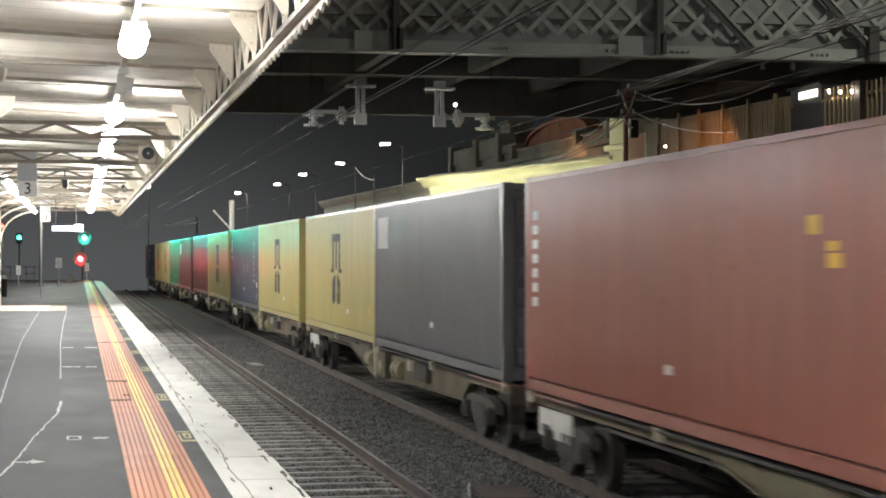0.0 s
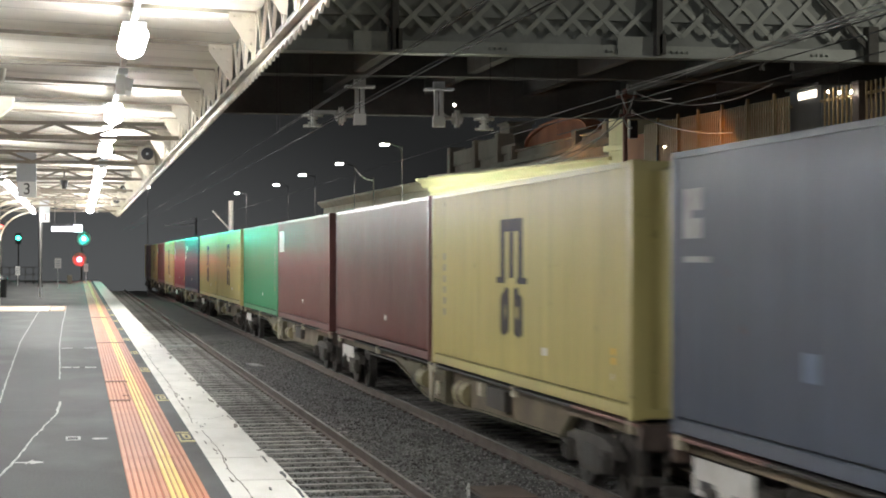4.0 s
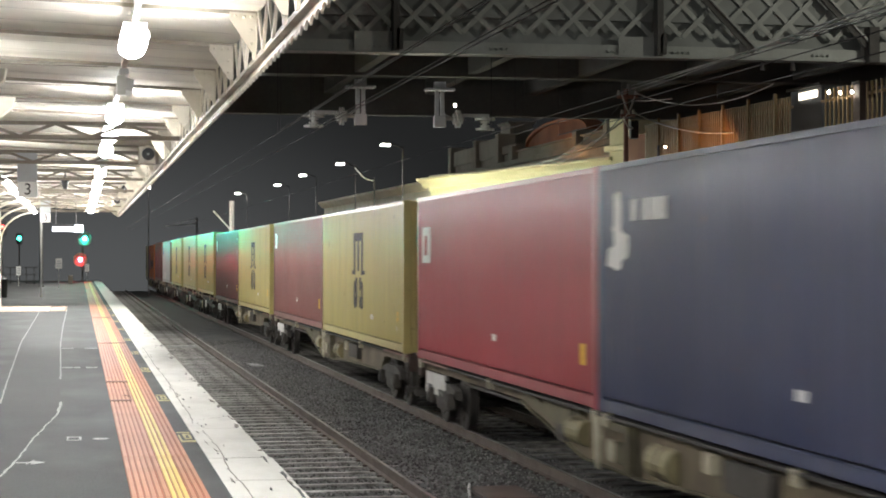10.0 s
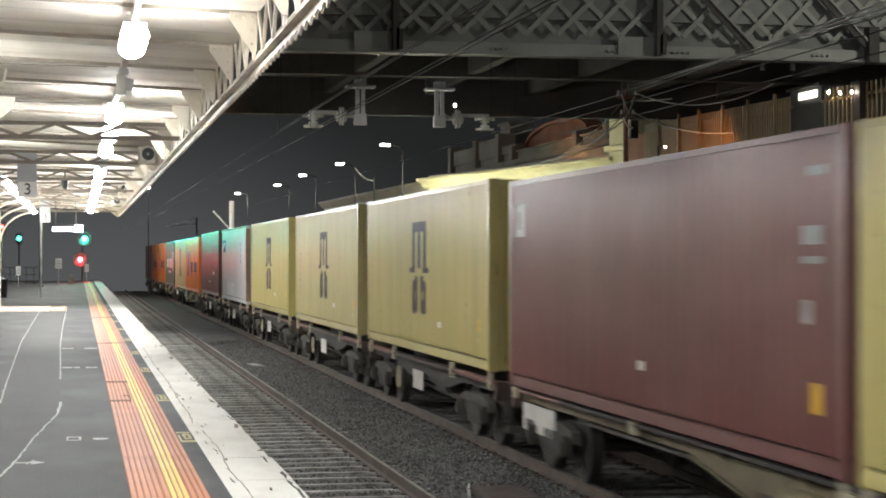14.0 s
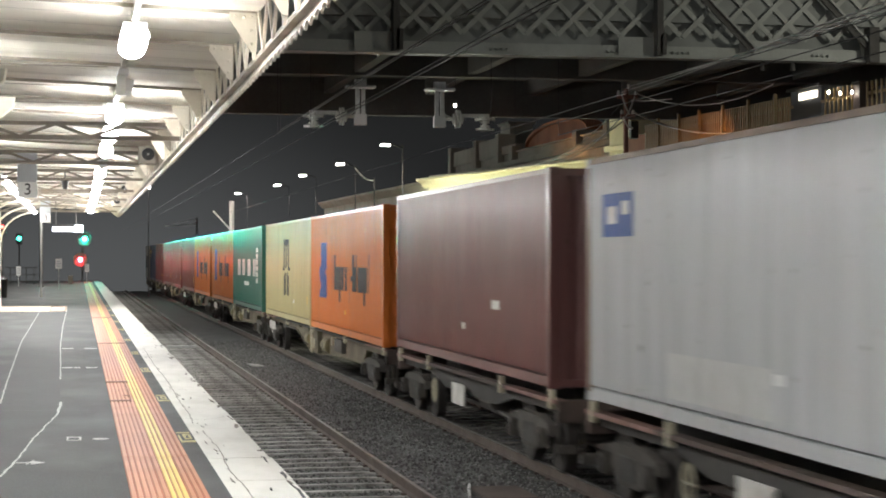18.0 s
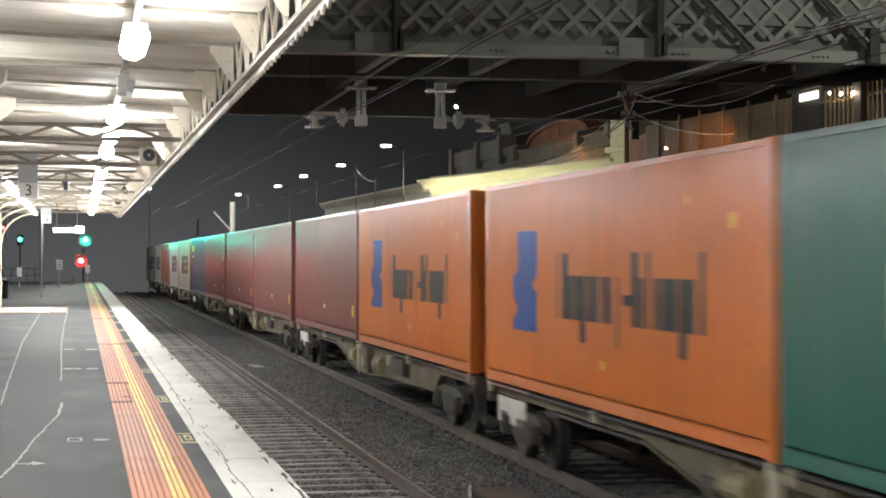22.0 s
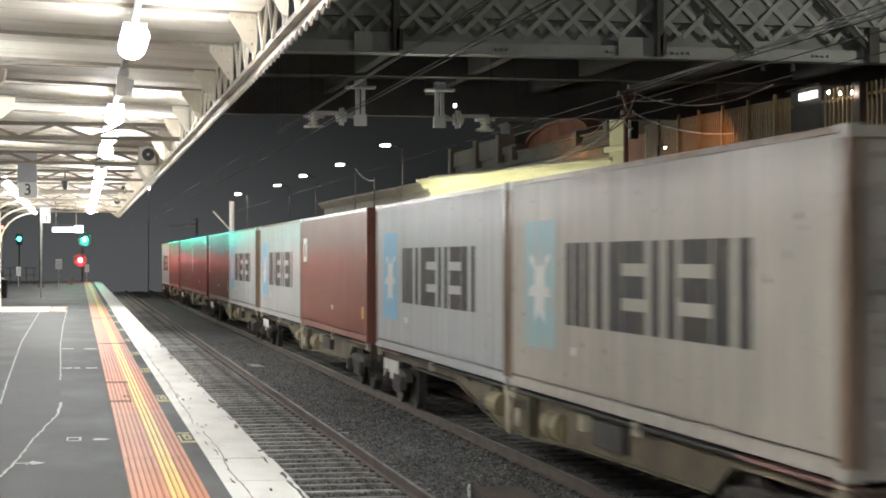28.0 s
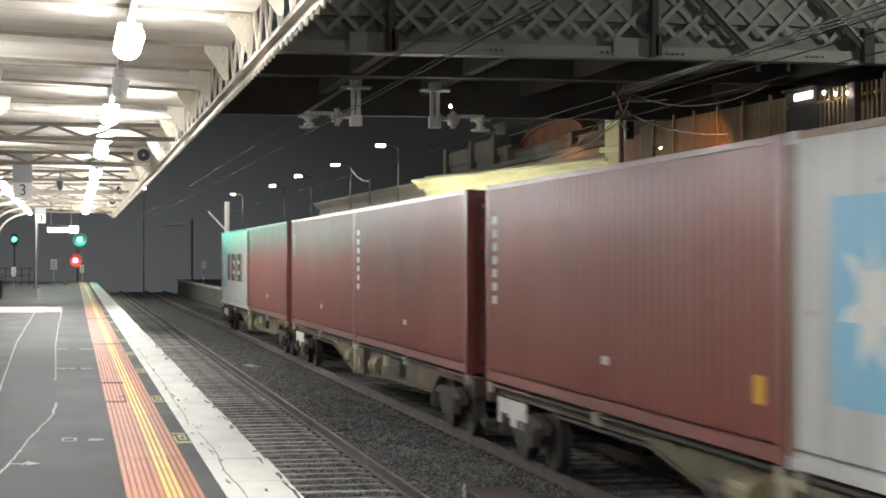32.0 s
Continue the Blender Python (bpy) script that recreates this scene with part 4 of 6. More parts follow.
for i, (x, z, rr) in enumerate(WIRES):
    o = tagged(put("overhead_wire", wire_bm((x, -12, z), (x, HOLD_Y, z), rr), WIRE if x < 7 else BLACK), "bare overhead traction wire above the track", "wire", group="overhead wires")
    part("hanger", rod_bm((x, HOLD_Y - 0.02, z - 0.01), (x, HOLD_Y - 0.02, BZ + 0.56), 0.003, 5), BLACK, o)
    if i in (0, 2, 4):
        o = tagged(put("overhead_wire", wire_bm((x, HOLD_Y, z), (x, 150, z), rr * 0.55), WIRE), "bare overhead traction wire above the track", "wire", group="overhead wires")
        part("hanger", rod_bm((x, HOLD_Y + 0.02, z - 0.01), (x, HOLD_Y + 0.02, BZ + 0.56), 0.003, 5), BLACK, o)

# three pale service wires slung under the bridge to the timber pole
for z0, q in ((3.75, (12.2, 41.3, 5.55)), (3.70, (11.8, 41.3, 5.52)), (3.66, (12.0, 41.3, 5.66))):
    p = Vector((5.85, 13.0, z0))
    p = p + (p - Vector(q)) * 0.25
    tagged(put("service_wire", wire_bm(tuple(p), q, 0.0085), CABLE_GREY), "pale service wire slung to the timber pole", "wire", group="service wires")
# ---- the goods train ----
DECK = 1.064
TRAIN_X = FAR_TRACK
BOXL, BOXW, BOXH = 12.19, 2.44, 2.896


def profile(y0, y1, depth=0.03, pitch=0.278):
    """Breakpoints (y, inset) of a corrugated wall."""
    pts, y = [(y0, 0.0)], y0
    n = int((y1 - y0) / pitch)
    step = (y1 - y0) / n
    for i in range(n):
        a = y0 + step * i
        pts += [(a + step * 0.26, 0.0), (a + step * 0.5, depth), (a + step * 0.76, depth), (a + step, 0.0)]
    return pts


SIDE = profile(0.17, BOXL - 0.17)
SIDE_Y = [p[0] for p in SIDE]
SIDE_D = [p[1] for p in SIDE]
OUT = -BOXW / 2 + 0.012


def corrugated(pts, face, back, z0, z1, sign):
    """Corrugated wall along y with its face at x = face (sign -1 faces -x)."""
    bm = bmesh.new()
    lo = [bm.verts.new((face - sign * d, y, z0)) for y, d in pts]
    hi = [bm.verts.new((face - sign * d, y, z1)) for y, d in pts]
    blo = [bm.verts.new((back, pts[0][0], z0)), bm.verts.new((back, pts[-1][0], z0))]
    bhi = [bm.verts.new((back, pts[0][0], z1)), bm.verts.new((back, pts[-1][0], z1))]
    for i in range(len(pts) - 1):
        bm.faces.new((lo[i], lo[i + 1], hi[i + 1], hi[i]))
    bm.faces.new((blo[0], bhi[0], bhi[1], blo[1]))
    bm.faces.new((lo[0], hi[0], bhi[0], blo[0]))
    bm.faces.new((lo[-1], blo[1], bhi[1], hi[-1]))
    bmesh.ops.recalc_face_normals(bm, faces=bm.faces[:])
    return bm


def container_proto(doors_near):
    c = hub("shipping_container")
    part("side_wall", corrugated(SIDE, OUT, OUT + 0.06, 0.186, BOXH - 0.07, -1), CREAM, c)
    part("side_wall", corrugated(SIDE, -OUT, -OUT - 0.06, 0.186, BOXH - 0.07, 1), CREAM, c)
    for s in (-1, 1):
        x0, x1 = (s * 1.22, s * 1.16) if s < 0 else (1.16, 1.22)
        part("bottom_rail", prism_bm([(s * 1.212, 0.02), (s * 1.215, 0.03), (s * 1.207, 0.15), (s * 1.19, 0.165), (s * 1.10, 0.165), (s * 1.10, 0.02)], "y", 0.17, BOXL - 0.17), CREAM, c)
        # dark block behind the slit paints the shade line above the rail
        part("floor_edge", block(min(s * 1.08, s * 1.13), max(s * 1.08, s * 1.13), 0.17, BOXL - 0.17, 0.165, 0.26), DARK_STEEL, c)
        part("top_rail", block(min(x0, x1) + 0.003, max(x0, x1), 0.17, BOXL - 0.17, BOXH - 0.075, BOXH - 0.012), CREAM, c)
        for e in (0, 1):
            y0 = 0.0 if e == 0 else BOXL - 0.17
            xa, xb = (-1.219, -1.06) if s < 0 else (1.06, 1.219)
            part("corner_post", block(xa, xb, y0 + 0.002, y0 + 0.168, 0.11, BOXH - 0.11, 0.012), CREAM, c)
            for zz in (0.0, BOXH - 0.118):
                part("corner_casting", block(xa - 0.001 * s, xb, y0, y0 + 0.178, zz, zz + 0.118, 0.01), DARK_STEEL, c)
    near, far = (0.0, BOXL) if doors_near else (BOXL, 0.0)
    d = 1 if doors_near else -1
    # two doors with pressed horizontal panels and locking bars
    for s in (-1, 1):
        xa, xb = (-1.055, -0.004) if s < 0 else (0.004, 1.055)
        bm = bmesh.new()
        ys_ = sorted((near + d * 0.05, near + d * 0.11))
        box(bm, xa, xb, ys_[0], ys_[1], 0.12, BOXH - 0.12)
        door = part("door", bm, CREAM, c)
        for i in range(6):
            z = 0.2 + 0.435 * i
            yy = sorted((near + d * 0.018, near + d * 0.052))
            b2 = prism_bm([(yy[0] if d > 0 else yy[1], z + 0.05), (yy[0] if d > 0 else yy[1], z + 0.24), (yy[1] if d > 0 else yy[0], z + 0.30), (yy[1] if d > 0 else yy[0], z)], "x", xa + 0.09, xb - 0.05)
            part("door_rib", b2, CREAM, door)
        for f in (0.25, 0.72):
            xx = xa + (xb - xa) * f
            part("locking_bar", rod_bm((xx, near + d * 0.005, 0.14), (xx, near + d * 0.005, BOXH - 0.13), 0.02, 6), DARK_STEEL, door)
    for zz in (0.02, BOXH - 0.115):
        yy = sorted((near + d * 0.01, near + d * 0.14))
        part("door_sill", block(-1.06, 1.06, yy[0], yy[1], zz, zz + 0.1), CREAM, c)
        yy = sorted((far - d * 0.01, far - d * 0.14))
        part("end_rail", block(-1.06, 1.06, yy[0], yy[1], zz, zz + 0.1), CREAM, c)
    # front wall, corrugated
    bm = corrugated(profile(-1.055, 1.055, 0.045), far - d * 0.02, far - d * 0.1, 0.11, BOXH - 0.11, 1)
    for v in bm.verts:
        dep = (far - d * 0.02) - v.co.x
        v.co = Vector((v.co.y, far - d * 0.02 - (d * abs(dep)), v.co.z))
    bmesh.ops.recalc_face_normals(bm, faces=bm.faces[:])
    part("front_wall", bm, CREAM, c)
    part("roof", block(-1.16, 1.16, 0.14, BOXL - 0.14, BOXH - 0.05, BOXH - 0.02), CREAM, c)
    part("floor", block(-1.13, 1.13, 0.1, BOXL - 0.1, 0.06, 0.13), DARK_STEEL, c)
    return c


def decal(c, polys, material, name="marking", label="", proud=0.004):
    """Paint on the side towards the near platform: polygons in (s, z), s from the far end, that follow the corrugation."""
    if len(polys) > 1:
        return [decal(c, [p], material, name, label, proud) for p in polys][0]
    bm = bmesh.new()
    for poly in polys:
        s0, s1 = min(p[0] for p in poly), max(p[0] for p in poly)
        ya, yb = BOXL - s1, BOXL - s0
        cuts = {ya, yb}
        cuts |= {y for y in SIDE_Y if ya < y < yb}
        cuts |= {BOXL - p[0] for p in poly}
        if len(poly) > 4:
            cuts |= {ya + (yb - ya) * i / 24 for i in range(1, 24)}
        cuts = sorted(cuts)
        for a, b in zip(cuts, cuts[1:]):
            if b - a < 1e-4:
                continue
            ends = []
            for y in (a + 1e-5, b - 1e-5):
                s = BOXL - y
                zs = []
                for (sa, za), (sb, zb) in zip(poly, poly[1:] + poly[:1]):
                    if (sa - s) * (sb - s) < 0:
                        zs.append(za + (zb - za) * (s - sa) / (sb - sa))
                ends.append(sorted(zs))
            if len(ends[0]) != len(ends[1]):
                continue
            xa = OUT + np.interp(a, SIDE_Y, SIDE_D) - proud
            xb = OUT + np.interp(b, SIDE_Y, SIDE_D) - proud
            for i in range(0, len(ends[0]) - 1, 2):
                q = [(xa, a, ends[0][i]), (xb, b, ends[1][i]), (xb, b, ends[1][i + 1]), (xa, a, ends[0][i + 1])]
                bm.faces.new([bm.verts.new(p) for p in q])
    bmesh.ops.remove_doubles(bm, verts=bm.verts[:], dist=1e-5)
    for f in bm.faces:
        f.normal_update()
        if f.normal.x > 0:
            f.normal_flip()
    return part(name, bm, material, c, label)


def rect(s0, s1, z0, z1):
    return [(s0, z0), (s1, z0), (s1, z1), (s0, z1)]


INK = surface("black_container_lettering", (0.022, 0.02, 0.022), 0.5, spread=0.2, grain=6, stain=3, dirt=(0.3, 0.25, 0.1), dirt_amount=0.16)
CHALK = surface("white_container_marking", (0.72, 0.72, 0.70), 0.5, spread=0.08, grain=8, stain=4, dirt=(0.4, 0.38, 0.34), dirt_amount=0.5)
FAINT = surface("faded_container_digits", (0.30, 0.27, 0.19), 0.55, spread=0.2, grain=9, stain=4, dirt=(0.5, 0.44, 0.2), dirt_amount=0.6)
WORN_WHITE = surface("worn_white_digits", (0.36, 0.36, 0.37), 0.55, spread=0.2, grain=9, stain=4, dirt=(0.15, 0.12, 0.12), dirt_amount=0.7)
LABEL_YELLOW = surface("yellow_container_label", (0.78, 0.46, 0.03), 0.5, spread=0.08, grain=8, stain=4, dirt=(0.4, 0.24, 0.05), dirt_amount=0.4)
SKY = surface("pale_blue_panel", (0.24, 0.50, 0.68), 0.45, spread=0.06, grain=8, stain=2, dirt=(0.3, 0.45, 0.5), dirt_amount=0.4)
NAVY = surface("blue_emblem", (0.02, 0.07, 0.30), 0.45, spread=0.06, grain=8, stain=2, dirt=(0.1, 0.12, 0.25), dirt_amount=0.4)
FADED_PANEL = surface("faded_pale_panel", (0.53, 0.53, 0.52), 0.5, spread=0.1, grain=8, stain=3, dirt=(0.4, 0.4, 0.39), dirt_amount=0.6)
RUBBED_BLUE = surface("rubbed_slate_paint", (0.12, 0.15, 0.22), 0.5, spread=0.2, grain=8, stain=4)
FADED_SKY = surface("sun_faded_blue_panel", (0.33, 0.50, 0.53), 0.5, spread=0.12, grain=5, stain=2.5, dirt=(0.44, 0.42, 0.37), dirt_amount=0.9)
FADE_BLUE = surface("faded_blue_label", (0.12, 0.2, 0.45), 0.5)


def stacked_logo(c, ink=INK):
    w = 0.30
    decal(c, [rect(5.35, 5.35 + w, 1.52, 2.22), rect(5.93, 5.93 + w, 1.52, 2.22), rect(6.5, 6.5 + w, 1.52, 2.22), rect(5.35, 6.8, 2.18, 2.36),
              rect(5.2, 5.75, 1.44, 1.53), rect(6.42, 7.0, 1.44, 1.53)], ink, "logo_top", "black barred logo shape")
    for s, tilt in ((5.72, 0.06), (6.50, -0.06)):
        ring = [(s + 0.33 * math.cos(a) + tilt * math.sin(a), 1.03 + 0.36 * math.sin(a)) for a in [6.28319 * k / 18 + 0.03 for k in range(19)]]
        ring += [(s + 0.10 * math.cos(a), 1.03 + 0.13 * math.sin(a)) for a in [0.03 - 6.28319 * k / 18 for k in range(19)]]
        decal(c, [ring], ink, "logo_ring", "black rounded logo shape")


def column_of_bars(c, s, z0, z1, n, material, w=0.12):
    h = (z1 - z0) / n
    for i in range(n):
        decal(c, [rect(s, s + w, z0 + h * i, z0 + h * i + h * 0.62)], material, "number_bar", "small marking bar")


def star_logo(c, panel=SKY):
    decal(c, [rect(0.88, 2.6, 0.62, 2.31)], panel, "logo_panel", "pale blue square logo panel")
    star = []
    for i in range(14):
        rr = 0.70 if i % 2 == 0 else 0.26
        a = math.pi / 2 + math.pi * i / 7
        star.append((1.74 - rr * math.cos(a), 1.46 + rr * math.sin(a)))
    decal(c, [star], CHALK, "logo_star", "white star shape", proud=0.007)
    x = 3.1
    for i, w in enumerate((1.35, 1.25, 1.0, 1.05, 1.05, 1.2)):
        if i in (0, 1, 3, 5):
            n = 3 if i == 0 else 2
            st = (w - 0.1) / (n + 0.42 * (n - 1))
            p = [rect(x + st * 1.42 * j, x + st * 1.42 * j + st, 0.97, 2.0) for j in range(n)]
        else:
            p = [rect(x, x + w - 0.1, 0.97 + 0.39 * j, 1.22 + 0.39 * j) for j in range(3)]
        decal(c, p, INK, "logo_block", "black block of the company lettering")
        x += w + 0.02


def long_logo(c):
    em = [(1.75, 0.82), (3.25, 0.82), (3.05, 1.0), (3.2, 1.25), (2.95, 1.45), (3.25, 1.75), (3.15, 2.19), (1.95, 2.19), (2.15, 1.75), (1.72, 1.5), (1.95, 1.1)]
    decal(c, [em], NAVY, "logo_emblem", "deep blue emblem shape")
    x = 4.2
    for i, (w, z0, z1) in enumerate(((0.62, 1.05, 1.88), (0.58, 1.05, 1.6), (0.6, 0.78, 1.6), (0.58, 1.05, 1.6), (0.6, 0.78, 1.6), (0.36, 1.28, 1.4), (0.5, 1.05, 1.88),
                                    (0.3, 1.05, 1.88), (0.58, 1.05, 1.6), (0.58, 0.78, 1.6), (0.62, 1.05, 1.88))):
        if i == 5:
            p = [rect(x, x + w, z0, z1)]
        elif w < 0.4:
            p = [rect(x, x + 0.19, z0, z1)]
        else:
            p = [rect(x, x + 0.2, max(z0, 1.05) if i != 2 else z0, z1 if i in (0, 6) else 1.6), rect(x + w - 0.24, x + w - 0.04, z0 if i in (4, 9) else 1.05, z1 if i in (0, 10) else 1.6)]
        decal(c, p, INK, "logo_block", "black block of the company lettering")
        x += w + 0.02


def four_letter_logo(c):
    for s0, s1 in ((2.3, 3.3), (4.4, 5.45), (6.6, 7.6), (8.7, 9.75)):
        decal(c, [rect(s0, s0 + 0.4, 1.17, 1.77), rect(s1 - 0.4, s1, 1.17, 1.77)], CHALK, "logo_block", "white block of the company lettering")
    decal(c, [rect(10.0, 10.62, 0.95 + 0.21 * i, 1.11 + 0.21 * i) for i in range(6)], CHALK, "logo_bar", "white banded bar")
    decal(c, [rect(5.2, 7.0, 0.82, 0.96)], CHALK, "small_lettering_bar", "thin white lettering bar")


def corner_squiggle(c, material=None):
    m_ = material or CHALK
    sh = [(0.35, 1.72), (0.75, 1.66), (1.1, 1.82), (1.2, 2.02), (0.95, 2.12), (0.9, 2.3), (0.78, 2.56), (0.62, 2.5), (0.66, 2.3), (0.5, 2.14), (0.62, 1.98), (0.42, 1.9)]
    decal(c, [sh], m_, "corner_logo", "white curling logo shape in the corner")
    for s in (1.32, 1.68, 2.04, 2.4):
        decal(c, [rect(s, s + 0.24, 2.22, 2.46)], m_, "corner_logo_bar", "white logo bar")


PROTO = {True: container_proto(True), False: container_proto(False)}
for proto in PROTO.values():
    for o in (proto, *proto.children_recursive):
        for slot in o.material_slots:
            slot.link = "OBJECT"

RUSTY_POST = container_paint("rusty_post_paint", (0.24, 0.17, 0.12), 0.6, 0.9)
# paint name: (base colour, roughness, wear)
PAINT = {
    "ochre yellow": ((0.487, 0.418, 0.157), 0.36, 0.3), "pale yellow": ((0.505, 0.444, 0.217), 0.36, 0.3), "brick red": ((0.261, 0.087, 0.0592), 0.36, 0.4),
    "dark grey": ((0.113, 0.113, 0.12), 0.36, 0.35), "slate blue": ((0.0653, 0.0783, 0.109), 0.4, 0.4), "maroon": ((0.146, 0.0522, 0.047), 0.33, 0.45),
    "oxide red": ((0.2, 0.0653, 0.0592), 0.36, 0.35), "bright green": ((0.0305, 0.261, 0.109), 0.33, 0.3), "crimson red": ((0.296, 0.0435, 0.0539), 0.4, 0.25), "navy blue": ((0.029, 0.037, 0.086), 0.4, 0.35),
    "light grey": ((0.46, 0.47, 0.48), 0.36, 0.35), "silver grey": ((0.52, 0.525, 0.52), 0.36, 0.5), "orange": ((0.64, 0.168, 0.02), 0.36, 0.3),
    "deep green": ((0.0218, 0.122, 0.0914), 0.33, 0.3), "dull maroon": ((0.205, 0.058, 0.048), 0.32, 0.38), "tan grey": ((0.435, 0.405, 0.352), 0.36, 0.5), "royal blue": ((0.066, 0.076, 0.14), 0.36, 0.25),
}
# in order of passing: far end along the train, paint, doors towards the platform's near end
TRAIN = [
    (14.52, "brick red", True), (26.82, "brick red", True), (40.47, "dark grey", True), (52.77, "ochre yellow", False), (66.59, "ochre yellow", True), (78.92, "slate blue", False),
    (92.57, "ochre yellow", False), (105.07, "maroon", False), (118.59, "maroon", True), (131.04, "bright green", False), (144.70, "ochre yellow", True), (157.12, "ochre yellow", True),
    (170.64, "navy blue", True), (182.94, "crimson red", True), (196.67, "ochre yellow", False), (209.01, "oxide red", True), (222.54, "ochre yellow", True), (234.98, "maroon", True),
    (248.59, "ochre yellow", False), (262.33, "pale yellow", False), (276.43, "ochre yellow", False), (290.84, "light grey", True), (304.90, "maroon", False), (318.83, "orange", True),
    (331.20, "pale yellow", True), (344.85, "deep green", True), (357.19, "orange", True), (370.63, "orange", True), (383.19, "dull maroon", True), (396.53, "dull maroon", True),
    (409.15, "dull maroon", True), (422.52, "dull maroon", True), (434.64, "royal blue", True), (448.37, "tan grey", True), (460.82, "light grey", True), (474.36, "brick red", True),
    (486.69, "silver grey", True), (500.43, "silver grey", True), (512.72, "dull maroon", True), (526.40, "dull maroon", True), (538.66, "dull maroon", True), (552.20, "dull maroon", True),
    (564.95, "silver grey", True)]
SHIFT = 1.14
LIFT = {18: 0.10, 19: 0.10, 20: 0.10, 21: 0.10, 22: 0.10}      # the short wagons carry their load higher
CONTAINERS, WAGONS = [], []
LOGO = {}
for i in (3, 4, 6, 10, 11, 14, 16, 18, 19, 20, 24):
    LOGO[i] = "stacked"
for i in (33, 34, 36, 37, 42):
    LOGO[i] = "star"
for i in (23, 26, 27):
    LOGO[i] = "long"
LOGO[25] = "four"
WORDS = {"stacked": "a black stacked logo", "star": "star panel and black lettering blocks", "long": "blue emblem and black lettering blocks", "four": "white lettering blocks"}
mr = random.Random(11)
for i, (end, paint, doors) in enumerate(TRAIN):
    base, rough, wear = PAINT[paint]
    m_ = container_paint(paint.replace(" ", "_") + "_container_paint", base, rough, wear)
    c = copy_thing(PROTO[doors], pose(TRAIN_X, end - SHIFT - BOXL, RAIL_Z + DECK + LIFT.get(i, 0.0)))
    for o in c.children_recursive:
        if o.name.startswith(("corner_casting", "locking_bar", "floor")):
            o.material_slots[0].material = DARK_STEEL if o.name.startswith(("locking", "floor")) else m_
        else:
            o.material_slots[0].material = m_
    extra = " with " + WORDS[LOGO[i]] if i in LOGO else ", corrugated, on a wagon"
    tagged(c, paint + " shipping container" + extra, "container", group="containers of the train")
    kind = LOGO.get(i)
    if kind == "stacked":
        stacked_logo(c)
        column_of_bars(c, 1.0, 0.85, 1.95, 6, FAINT, 0.16) if i in (6, 11, 16, 19) else None
        decal(c, [rect(8.0, 8.16, 0.52, 0.62)], CHALK, "small_label", "small white label")
        decal(c, [rect(11.3, 11.48, 0.58, 0.66), rect(11.3, 11.48, 0.69, 0.77)], LABEL_YELLOW, "warning_label", "small yellow label")
        decal(c, [rect(11.3, 11.43, 0.4, 0.48)], CHALK, "small_label", "small white label")
    elif kind == "star":
        star_logo(c, FADED_SKY if i == 33 else SKY)
        decal(c, [rect(3.35, 3.6, 0.6, 0.7)], CHALK, "small_label", "small white label")
    elif kind == "long":
        long_logo(c)
        decal(c, [rect(6.4, 6.55, 0.5, 0.6), rect(9.6, 9.75, 2.35, 2.45), rect(10.95, 11.15, 2.1, 2.25)], LABEL_YELLOW, "warning_label", "small yellow label")
    elif kind == "four":
        four_letter_logo(c)
    else:
        decal(c, [rect(7.2, 7.45, 0.56, 0.66)] if i in (7, 9) else [rect(6.35, 6.55, 0.58, 0.68)], CHALK, "small_label", "small white label")
        if i in (13, 15, 17, 28, 29, 31, 30, 35, 38):
            decal(c, [rect(11.45, 11.64, 0.5, 0.76)], LABEL_YELLOW, "warning_label", "yellow label near the end")
    if i in (17, 31):
        decal(c, [rect(11.3, 11.75, 2.5, 2.58), rect(11.2, 11.6, 1.92, 2.08), rect(11.2, 11.6, 1.76, 1.82), rect(11.2, 11.45, 1.25, 1.45)], WORN_WHITE, "data_panel", "worn pale lettering bars near the end")
    if i == 9:
        column_of_bars(c, 11.2, 1.0, 2.3, 5, WORN_WHITE, 0.1)
        decal(c, [rect(11.2, 11.42, 0.78, 0.9)], LABEL_YELLOW, "warning_label", "small yellow label")
    if i in (2, 8):
        decal(c, [rect(0.35, 1.6, 1.98, 2.6)], CHALK, "white_panel", "pale square panel in the corner")
    if i in (13, 35):
        decal(c, [rect(0.45, 1.15, 1.72, 2.35)], CHALK, "white_panel", "white logo panel in the corner")
        decal(c, [rect(0.68, 0.92, 1.85, 2.2)], m_, "panel_cutout", "red shape on the panel", 0.007)
    if i in (15, 17):
        decal(c, [rect(0.4, 0.8, 2.1, 2.55)], CHALK, "corner_label", "small pale label in the corner")
        decal(c, [rect(0.48, 0.72, 2.2, 2.45)], WORN_WHITE, "label_mark", "grey shape on the label", 0.007)
    if i == 12:
        corner_squiggle(c)
    if i == 5:
        decal(c, [rect(0.4, 0.62, 2.0, 2.5), rect(0.68, 0.98, 2.28, 2.5), rect(0.68, 0.98, 2.0, 2.2), rect(0.4, 1.15, 1.76, 1.82)], WORN_WHITE, "corner_logo", "worn pale logo blocks in the corner")
        decal(c, [rect(6.3, 6.62, 1.25, 1.55), rect(7.6, 7.95, 1.25, 1.55), rect(3.6, 3.95, 0.75, 1.0)], RUBBED_BLUE, "rubbed_patch", "rubbed paler patch")
        column_of_bars(c, 10.3, 0.9, 2.4, 7, WORN_WHITE, 0.16)
        decal(c, [rect(11.4, 11.6, 0.75, 0.95), rect(11.2, 11.4, 0.35, 0.55)], CHALK, "small_label", "small white label")
